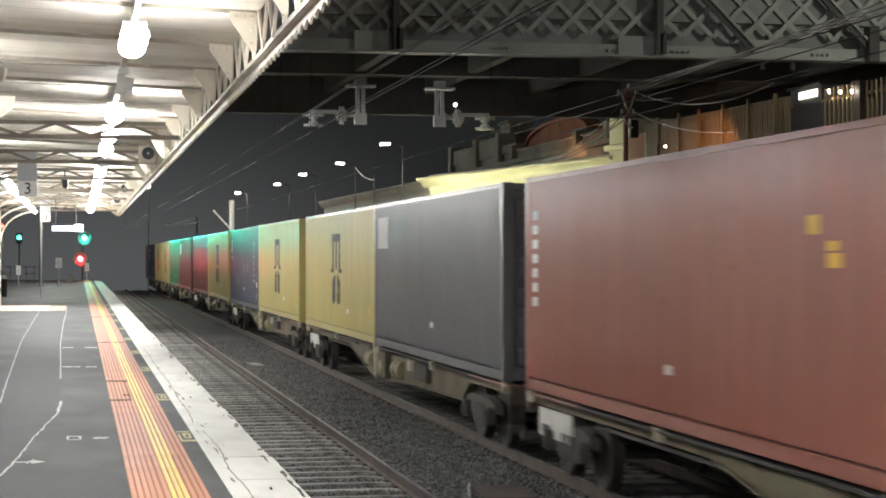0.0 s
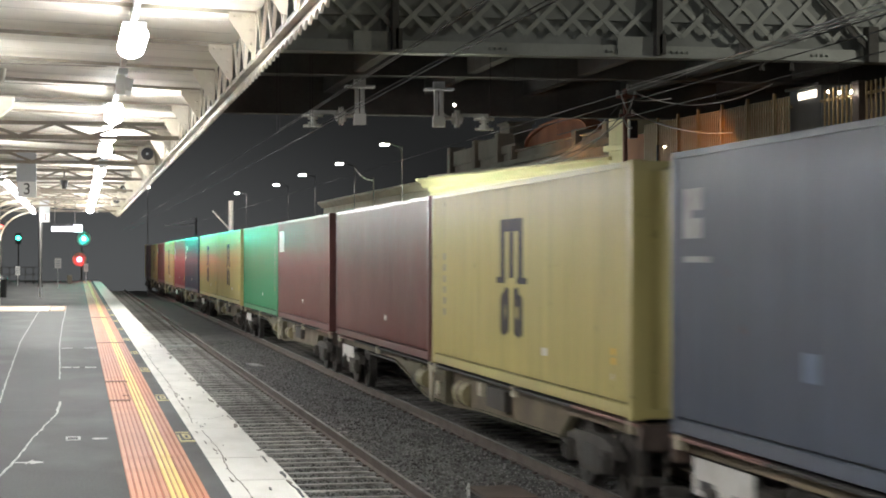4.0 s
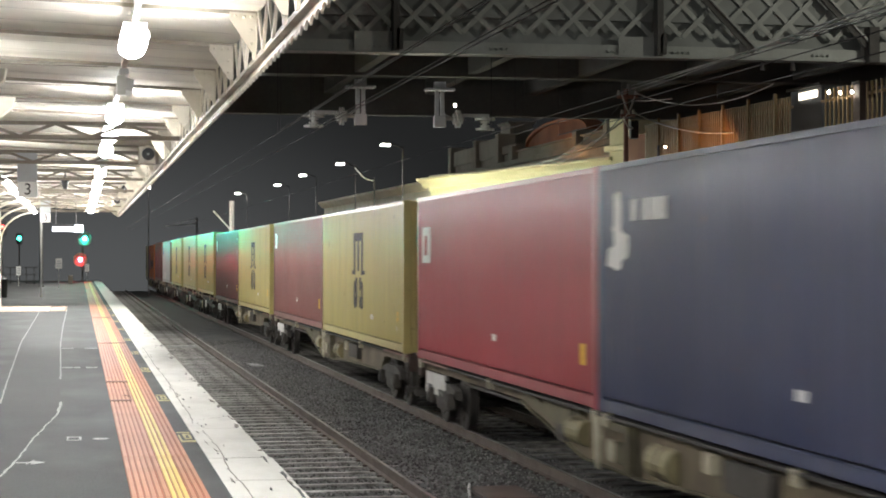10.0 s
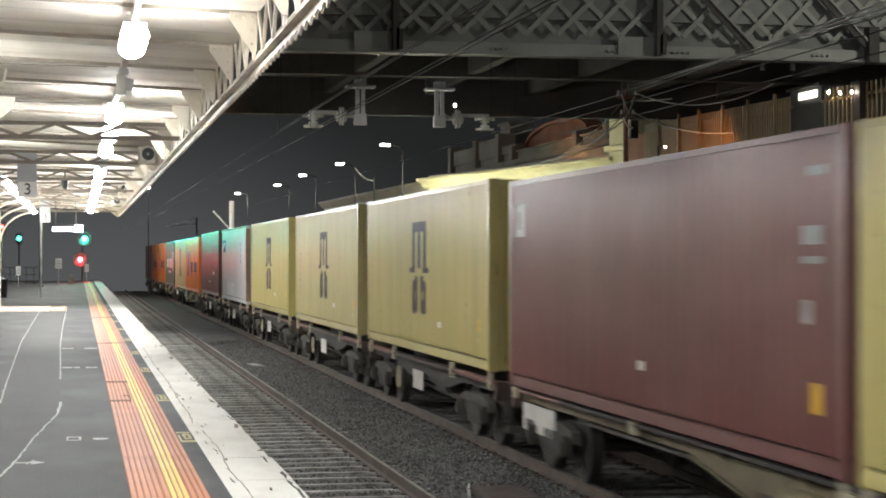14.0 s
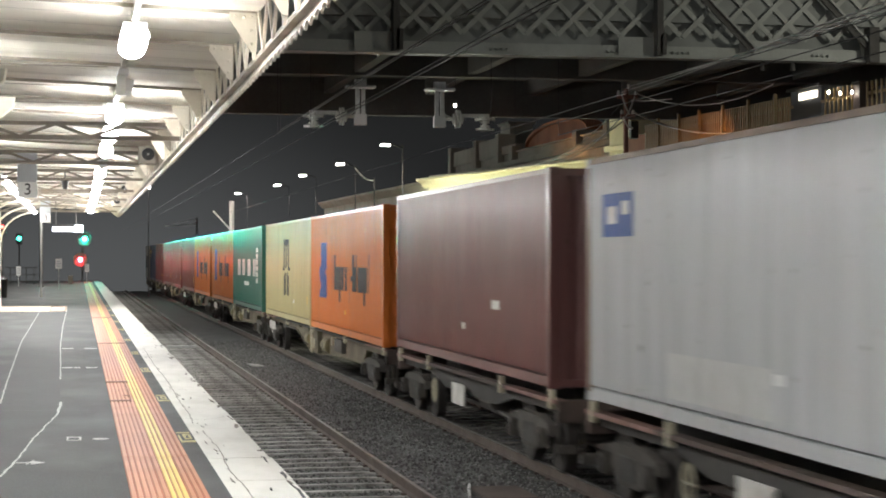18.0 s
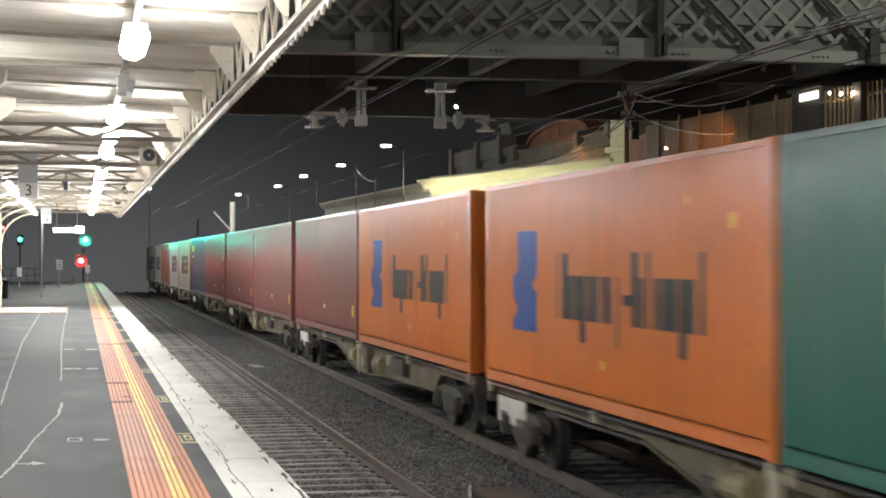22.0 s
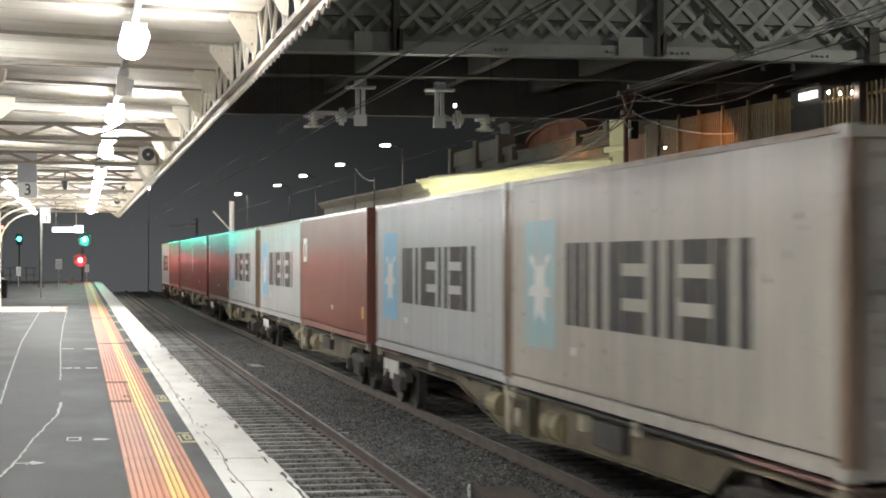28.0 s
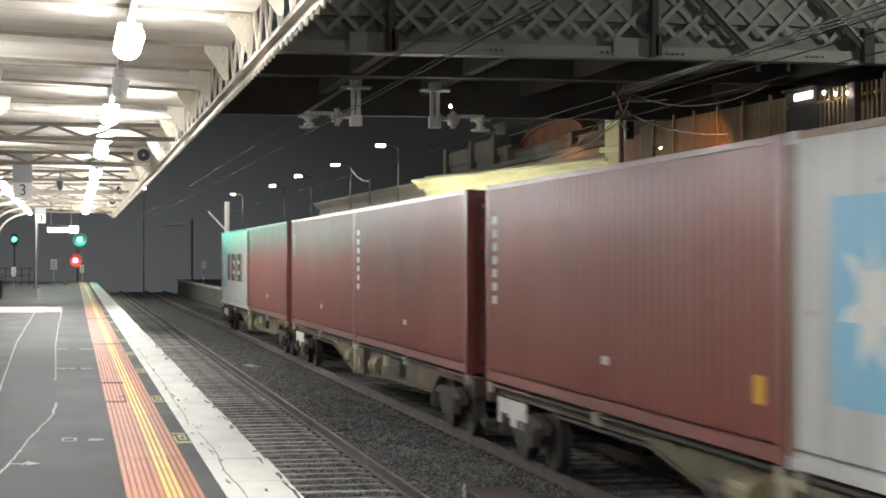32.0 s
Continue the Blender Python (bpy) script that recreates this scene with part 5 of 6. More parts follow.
    if i in (1, 30, 38, 39, 40, 29):
        column_of_bars(c, 0.4, 1.15 if i in (1, 38, 39) else 1.9, 2.5, 7, CHALK if i in (1, 38, 39) else WORN_WHITE, 0.14 if i in (1, 38, 39) else 0.09)
    if i == 21:
        decal(c, [rect(0.7, 1.9, 1.95, 2.45)], NAVY, "corner_logo", "blue logo panel in the corner")
        decal(c, [rect(0.8, 1.3, 2.1, 2.3), rect(1.4, 1.8, 2.2, 2.35)], CHALK, "corner_logo_bars", "white bars", 0.007)
        decal(c, [rect(3.2, 6.2, 0.25, 0.72)], FADED_PANEL, "pale_panel", "pale repainted panel")
        column_of_bars(c, 9.3, 1.5, 2.4, 4, FADE_BLUE, 0.3)
    if i == 32:
        decal(c, [rect(0.5, 2.2, 2.2, 2.5), rect(0.5, 1.1, 1.9, 2.0), rect(1.5, 2.1, 1.9, 2.0)], LABEL_YELLOW, "corner_logo", "pale yellow bars in the corner")
    if i == 22:
        decal(c, [rect(8.6, 9.0, 0.95, 1.08)], CHALK, "small_label", "small white label")
    if i in (1, 31):
        decal(c, [rect(10.35, 10.6, 2.0, 2.16), rect(10.75, 11.0, 1.72, 1.84), rect(10.75, 10.95, 1.86, 1.94)], LABEL_YELLOW, "warning_label", "yellow label near the end")
    if doors and i in (4, 10, 11, 16):
        part("door_logo", block(-0.98, -0.45, 0.008, 0.016, 1.95, 2.2), INK, c, "black logo block on the door")
        part("door_label", block(-0.9, -0.62, 0.008, 0.016, 1.2, 1.42), CHALK, c, "pale label on the door")
    elif doors and i in (8, 13, 25, 35):
        part("door_label", block(-1.0, -0.55, 0.006, 0.016, 1.98, 2.16), CHALK, c, "white placard on the door")
        part("door_label", block(-0.95, -0.6, 0.006, 0.016, 1.25, 1.45), CHALK, c, "small pale label on the door")
    elif i == 21:
        part("door_label", block(-0.95, 0.1, 0.006, 0.016, 2.08, 2.28), FADE_BLUE, c, "faded blue placard on the door")
        part("door_label_bar", block(-0.8, -0.1, 0.002, 0.006, 2.13, 2.2), CHALK, c, "white bar on the placard")
        part("door_label", block(-0.7, -0.4, 0.006, 0.016, 1.5, 1.7), CHALK, c, "pale label on the door")
    elif i in (23, 26, 27):
        part("door_label", block(-0.95, -0.35, 0.006, 0.016, 2.1, 2.25), LABEL_YELLOW, c, "yellow label on the door")
    if i in (21, 33, 34, 36, 37, 42):
        for o in c.children:
            if o.name.startswith(("corner_post", "top_rail")):
                o.data = o.data.copy()
                o.data.materials.clear()
                o.data.materials.append(RUSTY_POST)
    CONTAINERS.append((c, end - SHIFT - BOXL, RAIL_Z + DECK + LIFT.get(i, 0.0)))
for proto in PROTO.values():
    for o in (*proto.children_recursive, proto):
        bpy.data.objects.remove(o)


def wheelset(parent):
    bm = bmesh.new()
    rod(bm, (-1.0, 0, 0), (1.0, 0, 0), 0.075, 10)
    for s in (-1, 1):
        rod(bm, (s * 0.80, 0, 0), (s * 0.925, 0, 0), 0.455, 24, 0.455)
        rod(bm, (s * 0.775, 0, 0), (s * 0.80, 0, 0), 0.485, 24)
        rod(bm, (s * 0.925, 0, 0), (s * 0.95, 0, 0), 0.16, 12)
        for j in range(5):
            a = 6.283 * j / 5
            rod(bm, (s * 0.922, 0.27 * math.cos(a), 0.27 * math.sin(a)), (s * 0.94, 0.27 * math.cos(a), 0.27 * math.sin(a)), 0.05, 8)
    return part("wheelset", bm, WHEEL_STEEL, parent)


def bogie(wagon, y):
    b = part("bogie", block(-1.0, 1.0, -0.16, 0.16, -0.02, 0.2, 0.02), BOGIE, wagon, "grimy cast bogie")
    b.matrix_local = pose(0, y, 0.52)
    for s in (-1, 1):
        xa, xb = sorted((s * 1.0, s * 1.13))
        f = [(-1.12, 0.0), (-1.08, 0.14), (-0.6, 0.22), (0.6, 0.22), (1.08, 0.14), (1.12, 0.0), (0.72, -0.02), (0.42, -0.24), (-0.42, -0.24), (-0.72, -0.02)]
        part("side_frame", prism_bm(f, "x", xa, xb), BOGIE, b)
        for k in (-0.865, 0.865):
            part("axle_box", block(s * 1.16 - 0.06, s * 1.16 + 0.06, k - 0.14, k + 0.14, -0.17, 0.09, 0.03), BOGIE, b)
            part("end_cap", rod_bm((s * 1.2, k, -0.06), (s * 1.24, k, -0.06), 0.09, 12), WHEEL_STEEL, b)
        bm = bmesh.new()
        for k in (-0.2, 0.0, 0.2):
            rod(bm, (s * 1.1, k, -0.17), (s * 1.1, k, 0.1), 0.075, 8)
        part("spring_nest", bm, DARK_STEEL, b)
    for k in (-0.865, 0.865):
        w = wheelset(b)
        w.matrix_local = pose(0, k, -0.06)
    for k in (-0.4, 0.4):
        part("brake_beam", block(-0.85, 0.85, k - 0.04, k + 0.04, -0.1, -0.02), DARK_STEEL, b)
    return b


def wagon_proto(length, paired):
    w = hub("flat_wagon")
    mid = length / 2
    for s in (-1, 1):
        xa, xb = sorted((s * 0.98, s * 1.04))
        if paired:
            f = [(0.1, 0.86), (3.35, 0.86), (3.9, 0.56), (mid - 3.4, 0.50), (mid - 1.2, 0.40), (mid + 1.2, 0.40), (mid + 4.6, 0.86), (length - 0.1, 0.86), (length - 0.1, 1.0), (0.1, 1.0)]
        else:
            f = [(0.1, 0.84), (mid - 3.2, 0.84), (mid - 2.0, 0.66), (mid + 2.0, 0.66), (mid + 3.2, 0.84), (length - 0.1, 0.84), (length - 0.1, 1.0), (0.1, 1.0)]
        part("side_sill", prism_bm(f, "x", xa, xb), WAGON_TAN if paired else WAGON_DARK, w)
        if paired:
            for (ya, za), (yb, zb) in zip(f[1:7], f[2:7]):
                part("bottom_flange", prism_bm([(ya, za - 0.025), (yb, zb - 0.025), (yb, zb), (ya, za)], "x", min(s * 0.95, s * 1.09), max(s * 0.95, s * 1.09)), WAGON_OLIVE, w)
        xa, xb = sorted((s * 1.03, s * 1.19))
        if paired:
            for ya, yb, m_ in ((0.1, 2.9, WAGON_OXIDE), (2.9, length - 2.9, WAGON_DARK), (length - 2.9, length - 0.1, WAGON_OXIDE)):
                part("sill_flange", block(xa, xb, ya, yb, 1.0, 1.035, 0.004), m_, w, "worn top flange")
        else:
            for ya, yb, m_ in ((0.1, 3.0, WAGON_OXIDE), (3.0, length - 3.0, WAGON_BROWN), (length - 3.0, length - 0.1, WAGON_OXIDE)):
                part("sill_flange", block(xa, xb, ya, yb, 0.98, 1.035, 0.004), m_, w, "oxide-red top flange")
        for y in ([0.35, 6.2, 12.25, length - 12.25, length - 6.2, length - 0.35] if paired else [0.35, 3.4, 9.3, length - 0.35]):
            part("container_lock", block(s * 1.16 - 0.04, s * 1.16 + 0.04, y - 0.07, y + 0.07, 0.9, 1.06 if paired else 1.152, 0.01), WAGON_PALE, w, "pale container lock")
    part("centre_sill", block(-0.22, 0.22, 0.0, length, 0.66, 0.98), DARK_STEEL, w)
    for y in (0.0, length - 0.16):
        part("end_beam", block(-1.15, 1.15, y, y + 0.16, 0.74, 1.03, 0.015), WAGON_BROWN, w)
    for k, y in ((-1, 0.0), (1, length)):
        bm = bmesh.new()
        a, b_ = sorted((y, y + k * 0.36))
        box(bm, -0.09, 0.09, a, b_, 0.72, 0.92)
        a, b_ = sorted((y + k * 0.3, y + k * 0.58))
        box(bm, -0.14, 0.14, a, b_, 0.66, 0.98)
        part("coupler", bm, DARK_STEEL, w)
        part("brake_hose", wire_bm((0.35, y, 0.7), (0.2, y + k * 0.5, 0.66), 0.025, 0.22, 6, 6), BLACK, w)
        part("shunter_step", block(-1.2, -0.95, min(y, y + k * 0.12) + 0.0, max(y, y + k * 0.12) + 0.02, 0.36, 0.46), BOGIE, w)
        part("grab_rail", rod_bm((-1.17, y + k * 0.06, 0.44), (-1.17, y + k * 0.06, 0.9), 0.016, 6), BOGIE, w)
    if paired:
        part("data_board", block(-1.15, -1.13, length - 2.5, length - 0.75, 0.50, 0.87), BOARD_WHITE, w, "dusty white data board")
        part("board_bar", block(-1.154, -1.15, length - 1.4, length - 0.95, 0.56, 0.66), INK, w)
        part("brake_bracket", prism_bm([(mid - 0.05, 0.98), (mid + 0.3, 0.98), (mid + 0.22, 0.4), (mid + 0.12, 0.36), (mid + 0.04, 0.6)], "x", -1.19, -1.15), WAGON_PALE, w, "pale hanging bracket")
        part("valve_frame", block(-1.18, -1.05, mid - 1.1, mid - 0.2, 0.88, 0.97, 0.01), WAGON_OLIVE, w)
        part("valve_frame", block(-1.18, -1.05, mid - 1.15, mid - 1.0, 0.42, 0.97, 0.01), WAGON_OLIVE, w)
        part("valve_body", block(-1.17, -0.98, mid - 0.85, mid - 0.55, 0.5, 0.75, 0.04), WAGON_OLIVE, w)
        # dark block painted in for the gap between tank and lock
        part("side_box", block(-1.15, -0.98, mid - 5.6, mid - 4.3, 0.62, 0.93, 0.02), BOGIE, w, "dark block standing in for the gap between fittings")
        part("junction_case", block(-1.17, -1.05, mid - 4.0, mid - 3.75, 0.74, 0.95, 0.02), WAGON_PALE, w)
        part("reservoir", rod_bm((-1.04, mid + 1.0, 0.70), (-1.04, mid + 1.7, 0.70), 0.16, 14), WAGON_DRUM, w, "yellowish reservoir")
        part("gusset", prism_bm([(mid + 1.7, 0.95), (mid + 4.4, 0.95), (mid + 4.4, 0.87), (mid + 1.9, 0.62)], "x", -1.06, -1.045), WAGON_OLIVE, w, "grimy yellow gusset")
        bm = bmesh.new()
        rod(bm, (-1.19, mid - 0.45, 0.64), (-1.15, mid - 0.45, 0.64), 0.13, 14)
        part("brake_wheel", bm, WAGON_PALE, w)
        part("air_tank", rod_bm((-0.98, mid - 2.6, 0.66), (-0.98, mid - 1.75, 0.66), 0.2, 16), WAGON_DRUM, w, "dusty yellowish air tank")
        part("tank_strap", rod_bm((-0.98, mid - 2.2, 0.66), (-0.98, mid - 2.15, 0.66), 0.21, 16), WAGON_BROWN, w)
        for yy in (mid - 3.9, mid + 1.2, mid + 3.4):
            part("cross_bearer", prism_bm([(-1.15, 0.98), (-0.8, 0.98), (-0.8, 0.62)], "y", yy, yy + 0.06), WAGON_OLIVE, w)
        part("brake_pipe", rod_bm((-1.0, 3.5, 0.8), (-1.0, length - 3.5, 0.8), 0.025, 6), BOGIE, w)
        part("brake_cylinder", rod_bm((-0.95, mid + 2.0, 0.6), (-0.95, mid + 2.5, 0.6), 0.16, 12), BOGIE, w)
    else:
        part("data_board", block(-1.15, -1.13, mid - 0.1, mid + 0.9, 0.48, 0.82), BOARD_WHITE, w, "dusty pale data board")
        bm = bmesh.new()
        for j in range(16):
            a, b_ = 6.283 * j / 16, 6.283 * (j + 1) / 16
            rod(bm, (-1.2, mid + 2.2 + 0.2 * math.cos(a), 0.6 + 0.2 * math.sin(a)), (-1.2, mid + 2.2 + 0.2 * math.cos(b_), 0.6 + 0.2 * math.sin(b_)), 0.018, 6)
        rod(bm, (-1.2, mid + 2.0, 0.6), (-1.2, mid + 2.4, 0.6), 0.016, 6)
        rod(bm, (-1.2, mid + 2.2, 0.4), (-1.2, mid + 2.2, 0.8), 0.016, 6)
        part("hand_wheel", bm, WAGON_PALE, w)
        part("air_tank", rod_bm((-0.85, mid - 1.6, 0.66), (-0.85, mid - 0.7, 0.66), 0.18, 14), BOGIE, w)
        part("brake_rigging", bar_bm((-0.9, mid - 2.5, 0.5), (-0.9, mid + 1.8, 0.56), 0.06, 0.05), BOGIE, w)
    for y in ((2.25, length - 2.25) if paired else (1.75, length - 1.75)):
        bogie(w, y)
    return w


LONG = 12.3 + BOXL + 0.5
SHORT = BOXL + 0.5
WPROTO = {True: wagon_proto(LONG, True), False: wagon_proto(SHORT, False)}
pairs = [(i, i + 1) for i in range(0, 18, 2)] + [(i,) for i in range(18, 23)] + [(i, i + 1) for i in range(23, 43, 2)]
for load in pairs:
    y = TRAIN[load[0]][0] - SHIFT - BOXL - 0.25
    if len(load) == 2:
        y = (y + TRAIN[load[1]][0] - SHIFT + 0.25 - LONG) / 2
    w = copy_thing(WPROTO[len(load) == 2], pose(TRAIN_X, y, RAIL_Z))
    tagged(w, "long grimy skeletal wagon carrying two containers" if len(load) == 2 else "short brown flat wagon carrying one container", "wagon", group="wagons of the train")
    WAGONS.append((w, y))
for proto in WPROTO.values():
    for o in (*proto.children_recursive, proto):
        bpy.data.objects.remove(o)

# ---- across the tracks: buildings, fence, poles ----
# yellow building with a moulded cornice, its long face turned a little towards the camera
station = tagged(hub("station_building"), "yellow rendered station building with a moulded cornice", "building")
a, b = Vector((12.15, 67.0)), Vector((14.85, 51.6))
ang = math.degrees(math.atan2(b.y - a.y, b.x - a.x))
length = (b - a).length
station.matrix_world = pose(a.x, a.y, 0.1, 0, 0, ang)
part("wall", block(0.28, length, 0.0, 5.0, 0.0, 4.1), YELLOW_RENDER, station)
part("frieze", block(0.24, length, -0.05, 5.0, 4.1, 4.22, 0.01), YELLOW_RENDER, station)
corn = [(0.0, 4.22), (-0.10, 4.22), (-0.16, 4.28), (-0.20, 4.36), (-0.34, 4.46), (-0.40, 4.48), (-0.40, 4.55), (0.0, 4.6)]
part("cornice", prism_bm(corn, "x", -0.12, length), YELLOW_RENDER, station)
part("cornice_return", prism_bm([(0.28 + p[0], p[1]) for p in corn], "y", 0.0, 5.0), YELLOW_RENDER, station)
part("roof", block(0.1, length, 0.0, 5.0, 4.6, 4.66), GREY_RENDER, station)
for k in range(3):
    wx = 3.0 + 4.6 * k
    win = part("window", block(wx, wx + 1.2, -0.04, 0.06, 0.9, 3.0), DARK_STEEL, station)
    part("sill", block(wx - 0.1, wx + 1.3, -0.14, 0.02, 0.8, 0.9), GREY_RENDER, win)
pier = part("corner_pier", block(length - 0.2, length + 1.1, -0.3, 1.2, 0.0, 6.55, 0.02), YELLOW_RENDER, station, "square yellow corner pier")
part("pier_band", block(length - 0.32, length + 1.2, -0.42, 1.3, 4.7, 4.86, 0.03), YELLOW_RENDER, pier)
part("pier_cap", block(length - 0.3, length + 1.2, -0.4, 1.3, 6.42, 6.56, 0.03), YELLOW_RENDER, pier)

# lower grey range beyond it, along the far platform
wing = tagged(hub("station_wing"), "long grey rendered wing with a plain coping", "building")
wing.matrix_world = pose(12.25, 97.0, 0.17, 0, 0, -89.0)
part("wall", block(0.0, 28.6, 0.0, 5.0, 0.0, 4.2), GREY_RENDER, wing)
part("coping", prism_bm([(0.1, 4.2), (-0.1, 4.2), (-0.24, 4.38), (-0.3, 4.42), (-0.3, 4.5), (0.1, 4.56)], "x", -0.1, 28.6), GREY_RENDER, wing)
part("roof", block(0.0, 28.6, 0.1, 5.0, 4.5, 4.6), GREY_RENDER, wing)
for k in range(6):
    wx = 2.0 + 4.6 * k
    win = part("window", block(wx, wx + 1.2, -0.04, 0.06, 0.9, 3.0), DARK_STEEL, wing)
    part("sill", block(wx - 0.1, wx + 1.3, -0.14, 0.02, 0.8, 0.9), GREY_RENDER, win)

# parapet with stepped blocks and a rounded gable, behind the yellow building
hall = tagged(hub("parapet_hall"), "old stone hall with a stepped parapet and rounded gable", "building")
part("wall", block(17.1, 24.0, 60.0, 88.0, 0.0, 6.05), STONE_WALL, hall)
part("string_course", block(16.95, 17.1, 60.0, 88.0, 5.55, 5.75, 0.03), STONE_WALL, hall)
for y0, y1, z in ((81.7, 87.6, 6.72), (77.0, 81.7, 6.85), (74.3, 77.0, 6.4), (60.2, 74.3, 6.12)):
    part("parapet_block", block(17.0, 17.5, y0 + 0.02, y1 - 0.02, 6.05, z, 0.05), STONE_WALL, hall)
for y in (60.6, 64.6, 74.6, 77.1, 81.7, 87.4):
    part("parapet_pier", block(16.85, 17.6, y - 0.3, y + 0.3, 5.75, 6.3 if y < 75 else 6.95, 0.05), STONE_WALL, hall)
chim = part("chimney", block(17.6, 18.6, 78.0, 79.8, 6.0, 7.55, 0.04), STONE_WALL, hall, "square stone chimney")
part("chimney_cap", block(17.5, 18.7, 77.9, 79.9, 7.42, 7.55, 0.03), STONE_WALL, chim)
arch = [(64.9, 6.0)] + [(69.6 - 4.7 * math.cos(math.pi * i / 16), 6.25 + 0.62 * math.sin(math.pi * i / 16)) for i in range(17)] + [(74.3, 6.0)]
part("rounded_gable", prism_bm(arch, "x", 17.52, 18.0), BRICK, hall, "rounded orange brick gable")
for i in range(16):
    p = [(69.6 - 4.7 * math.cos(math.pi * k / 16), 6.25 + 0.62 * math.sin(math.pi * k / 16)) for k in (i, i + 1)]
    part("coping_stone", prism_bm([p[0], p[1], (p[1][0], p[1][1] + 0.12), (p[0][0], p[0][1] + 0.12)], "x", 17.4, 18.05), BRICK, hall)

# ramp wall, brick screen and paling fence beside the bridge
ramp = tagged(hub("ramp_wall"), "brick retaining wall of the footbridge ramp", "wall", kind="structure")
part("wall", prism_bm([(27.0, -0.2), (46.5, -0.2), (46.5, 3.5), (27.0, 3.3)], "x", 12.9, 13.3), BRICK, ramp)
part("coping", prism_bm([(27.0, 3.3), (46.5, 3.5), (46.5, 3.6), (27.0, 3.4)], "x", 12.85, 13.35), CONCRETE, ramp)
screen = tagged(hub("brick_screen"), "orange-lit red brick wall behind the fence", "wall", kind="structure")
part("wall", block(13.45, 13.7, 35.3, 46.5, -0.2, 4.80), BRICK, screen)
part("coping", block(13.42, 13.74, 35.3, 46.5, 4.80, 4.86, 0.01), BRICK, screen)
part("back_wall", block(18.6, 19.0, 26.0, 60.0, -0.2, 5.2), BRICK, screen)
fence = tagged(hub("paling_fence"), "ochre steel paling fence on the ramp", "fence")


def fence_z(y):
    return 3.38 + (y - 27) * 0.0105


pale = bpy.data.meshes.new("pale")
bmp = bmesh.new()
box(bmp, -0.012, 0.012, -0.022, 0.022, 0.0, 1.42)
bmp.to_mesh(pale)
bmp.free()
pale.materials.append(FENCE)
for y0, y1, gap in ((27.4, 30.6, 0.2), (31.05, 32.65, 0.2), (34.2, 43.6, 0.135)):
    for i in range(int((y1 - y0) / gap) + 1):
        share("pale", pale, fence, pose(13.1, y0 + gap * i, fence_z(y0 + gap * i)))
for yy in (28.2, 29.6, 34.91, 36.42, 37.95, 39.5, 40.92, 42.44):
    part("post", block(13.05, 13.11, yy - 0.025, yy + 0.025, fence_z(yy), fence_z(yy) + 1.52, 0.006), FENCE, fence)
for y0, y1 in ((27.2, 32.7), (34.15, 43.7)):
    for h in (0.15, 1.2):
        part("rail", prism_bm([(y0, fence_z(y0) + h), (y1, fence_z(y1) + h), (y1, fence_z(y1) + h + 0.05), (y0, fence_z(y0) + h + 0.05)], "x", 13.113, 13.15), FENCE, fence)
stile = tagged(hub("brick_stile"), "narrow brown brick pier beside the fence", "pier")
part("shaft", block(13.0, 13.3, 30.68, 30.98, 3.3, 4.82, 0.01), WAGON_BROWN, stile)
part("cap", block(12.98, 13.32, 30.66, 31.0, 4.82, 4.86, 0.01), WAGON_BROWN, stile)
cab = tagged(hub("grey_kiosk"), "plain dark grey kiosk with a lit window strip", "kiosk")
part("body", block(13.5, 14.8, 33.62, 35.2, 3.3, 5.05, 0.02), surface("kiosk_grey", (0.17, 0.18, 0.19), 0.6), cab)
part("lit_strip", block(13.47, 13.5, 33.82, 34.70, 4.85, 4.98), WINDOW_GLOW, cab, "bright window strip")
part("roof_edge", block(13.42, 14.85, 33.55, 35.25, 5.05, 5.10), DARK_STEEL, cab)
for y, z in ((31.92, 4.77), (31.41, 4.71), (30.89, 4.68)):
    f = tagged(hub("ramp_light"), "small bright bulb hanging under the bridge", "lamp", group="ramp lamps")
    part("stem", rod_bm((12.95, y, z + 0.01), (12.95, y, BZ + 0.96), 0.005, 6), DARK_STEEL, f)
    part("bulb", rod_bm((12.95, y, z - 0.02), (12.95, y, z + 0.02), 0.015, 10, 0.012), BULB_GLOW, f)

pole = tagged(hub("utility_pole"), "reddish timber pole with crossarm, insulators and cables", "pole")
px_, py_ = 12.0, 41.4
part("shaft", rod_bm((px_, py_, 0), (px_, py_, 5.62), 0.065, 10, 0.05), TIMBER, pole)
part("crossarm", block(px_ - 0.24, px_ + 0.24, py_ - 0.15, py_ - 0.08, 5.40, 5.48, 0.01), TIMBER, pole)
part("lower_arm", block(px_ - 0.16, px_ + 0.18, py_ - 0.15, py_ - 0.08, 4.98, 5.05, 0.01), TIMBER, pole)
for dx, z in ((-0.2, 5.48), (0.2, 5.48), (0.03, 5.62), (0.14, 5.05), (-0.12, 5.05)):
    part("insulator", rod_bm((px_ + dx, py_ - 0.11, z), (px_ + dx, py_ - 0.11, z + 0.1), 0.045, 8, 0.03), PORCELAIN, pole)
part("junction_box", block(px_ + 0.09, px_ + 0.27, py_ - 0.1, py_ + 0.1, 4.52, 4.92, 0.02), BLACK, pole)
for p, q, sg in (((-0.14, 5.5), (0.05, 5.05), 0.05), ((0.16, 5.45), (-0.06, 5.0), 0.08), ((-0.1, 5.0), (0.12, 4.75), 0.1)):
    part("cable_loop", wire_bm((px_ + p[0], py_ - 0.14, p[1]), (px_ + q[0], py_ - 0.14, q[1]), 0.022, sg, 6), CABLE_WHITE, pole)
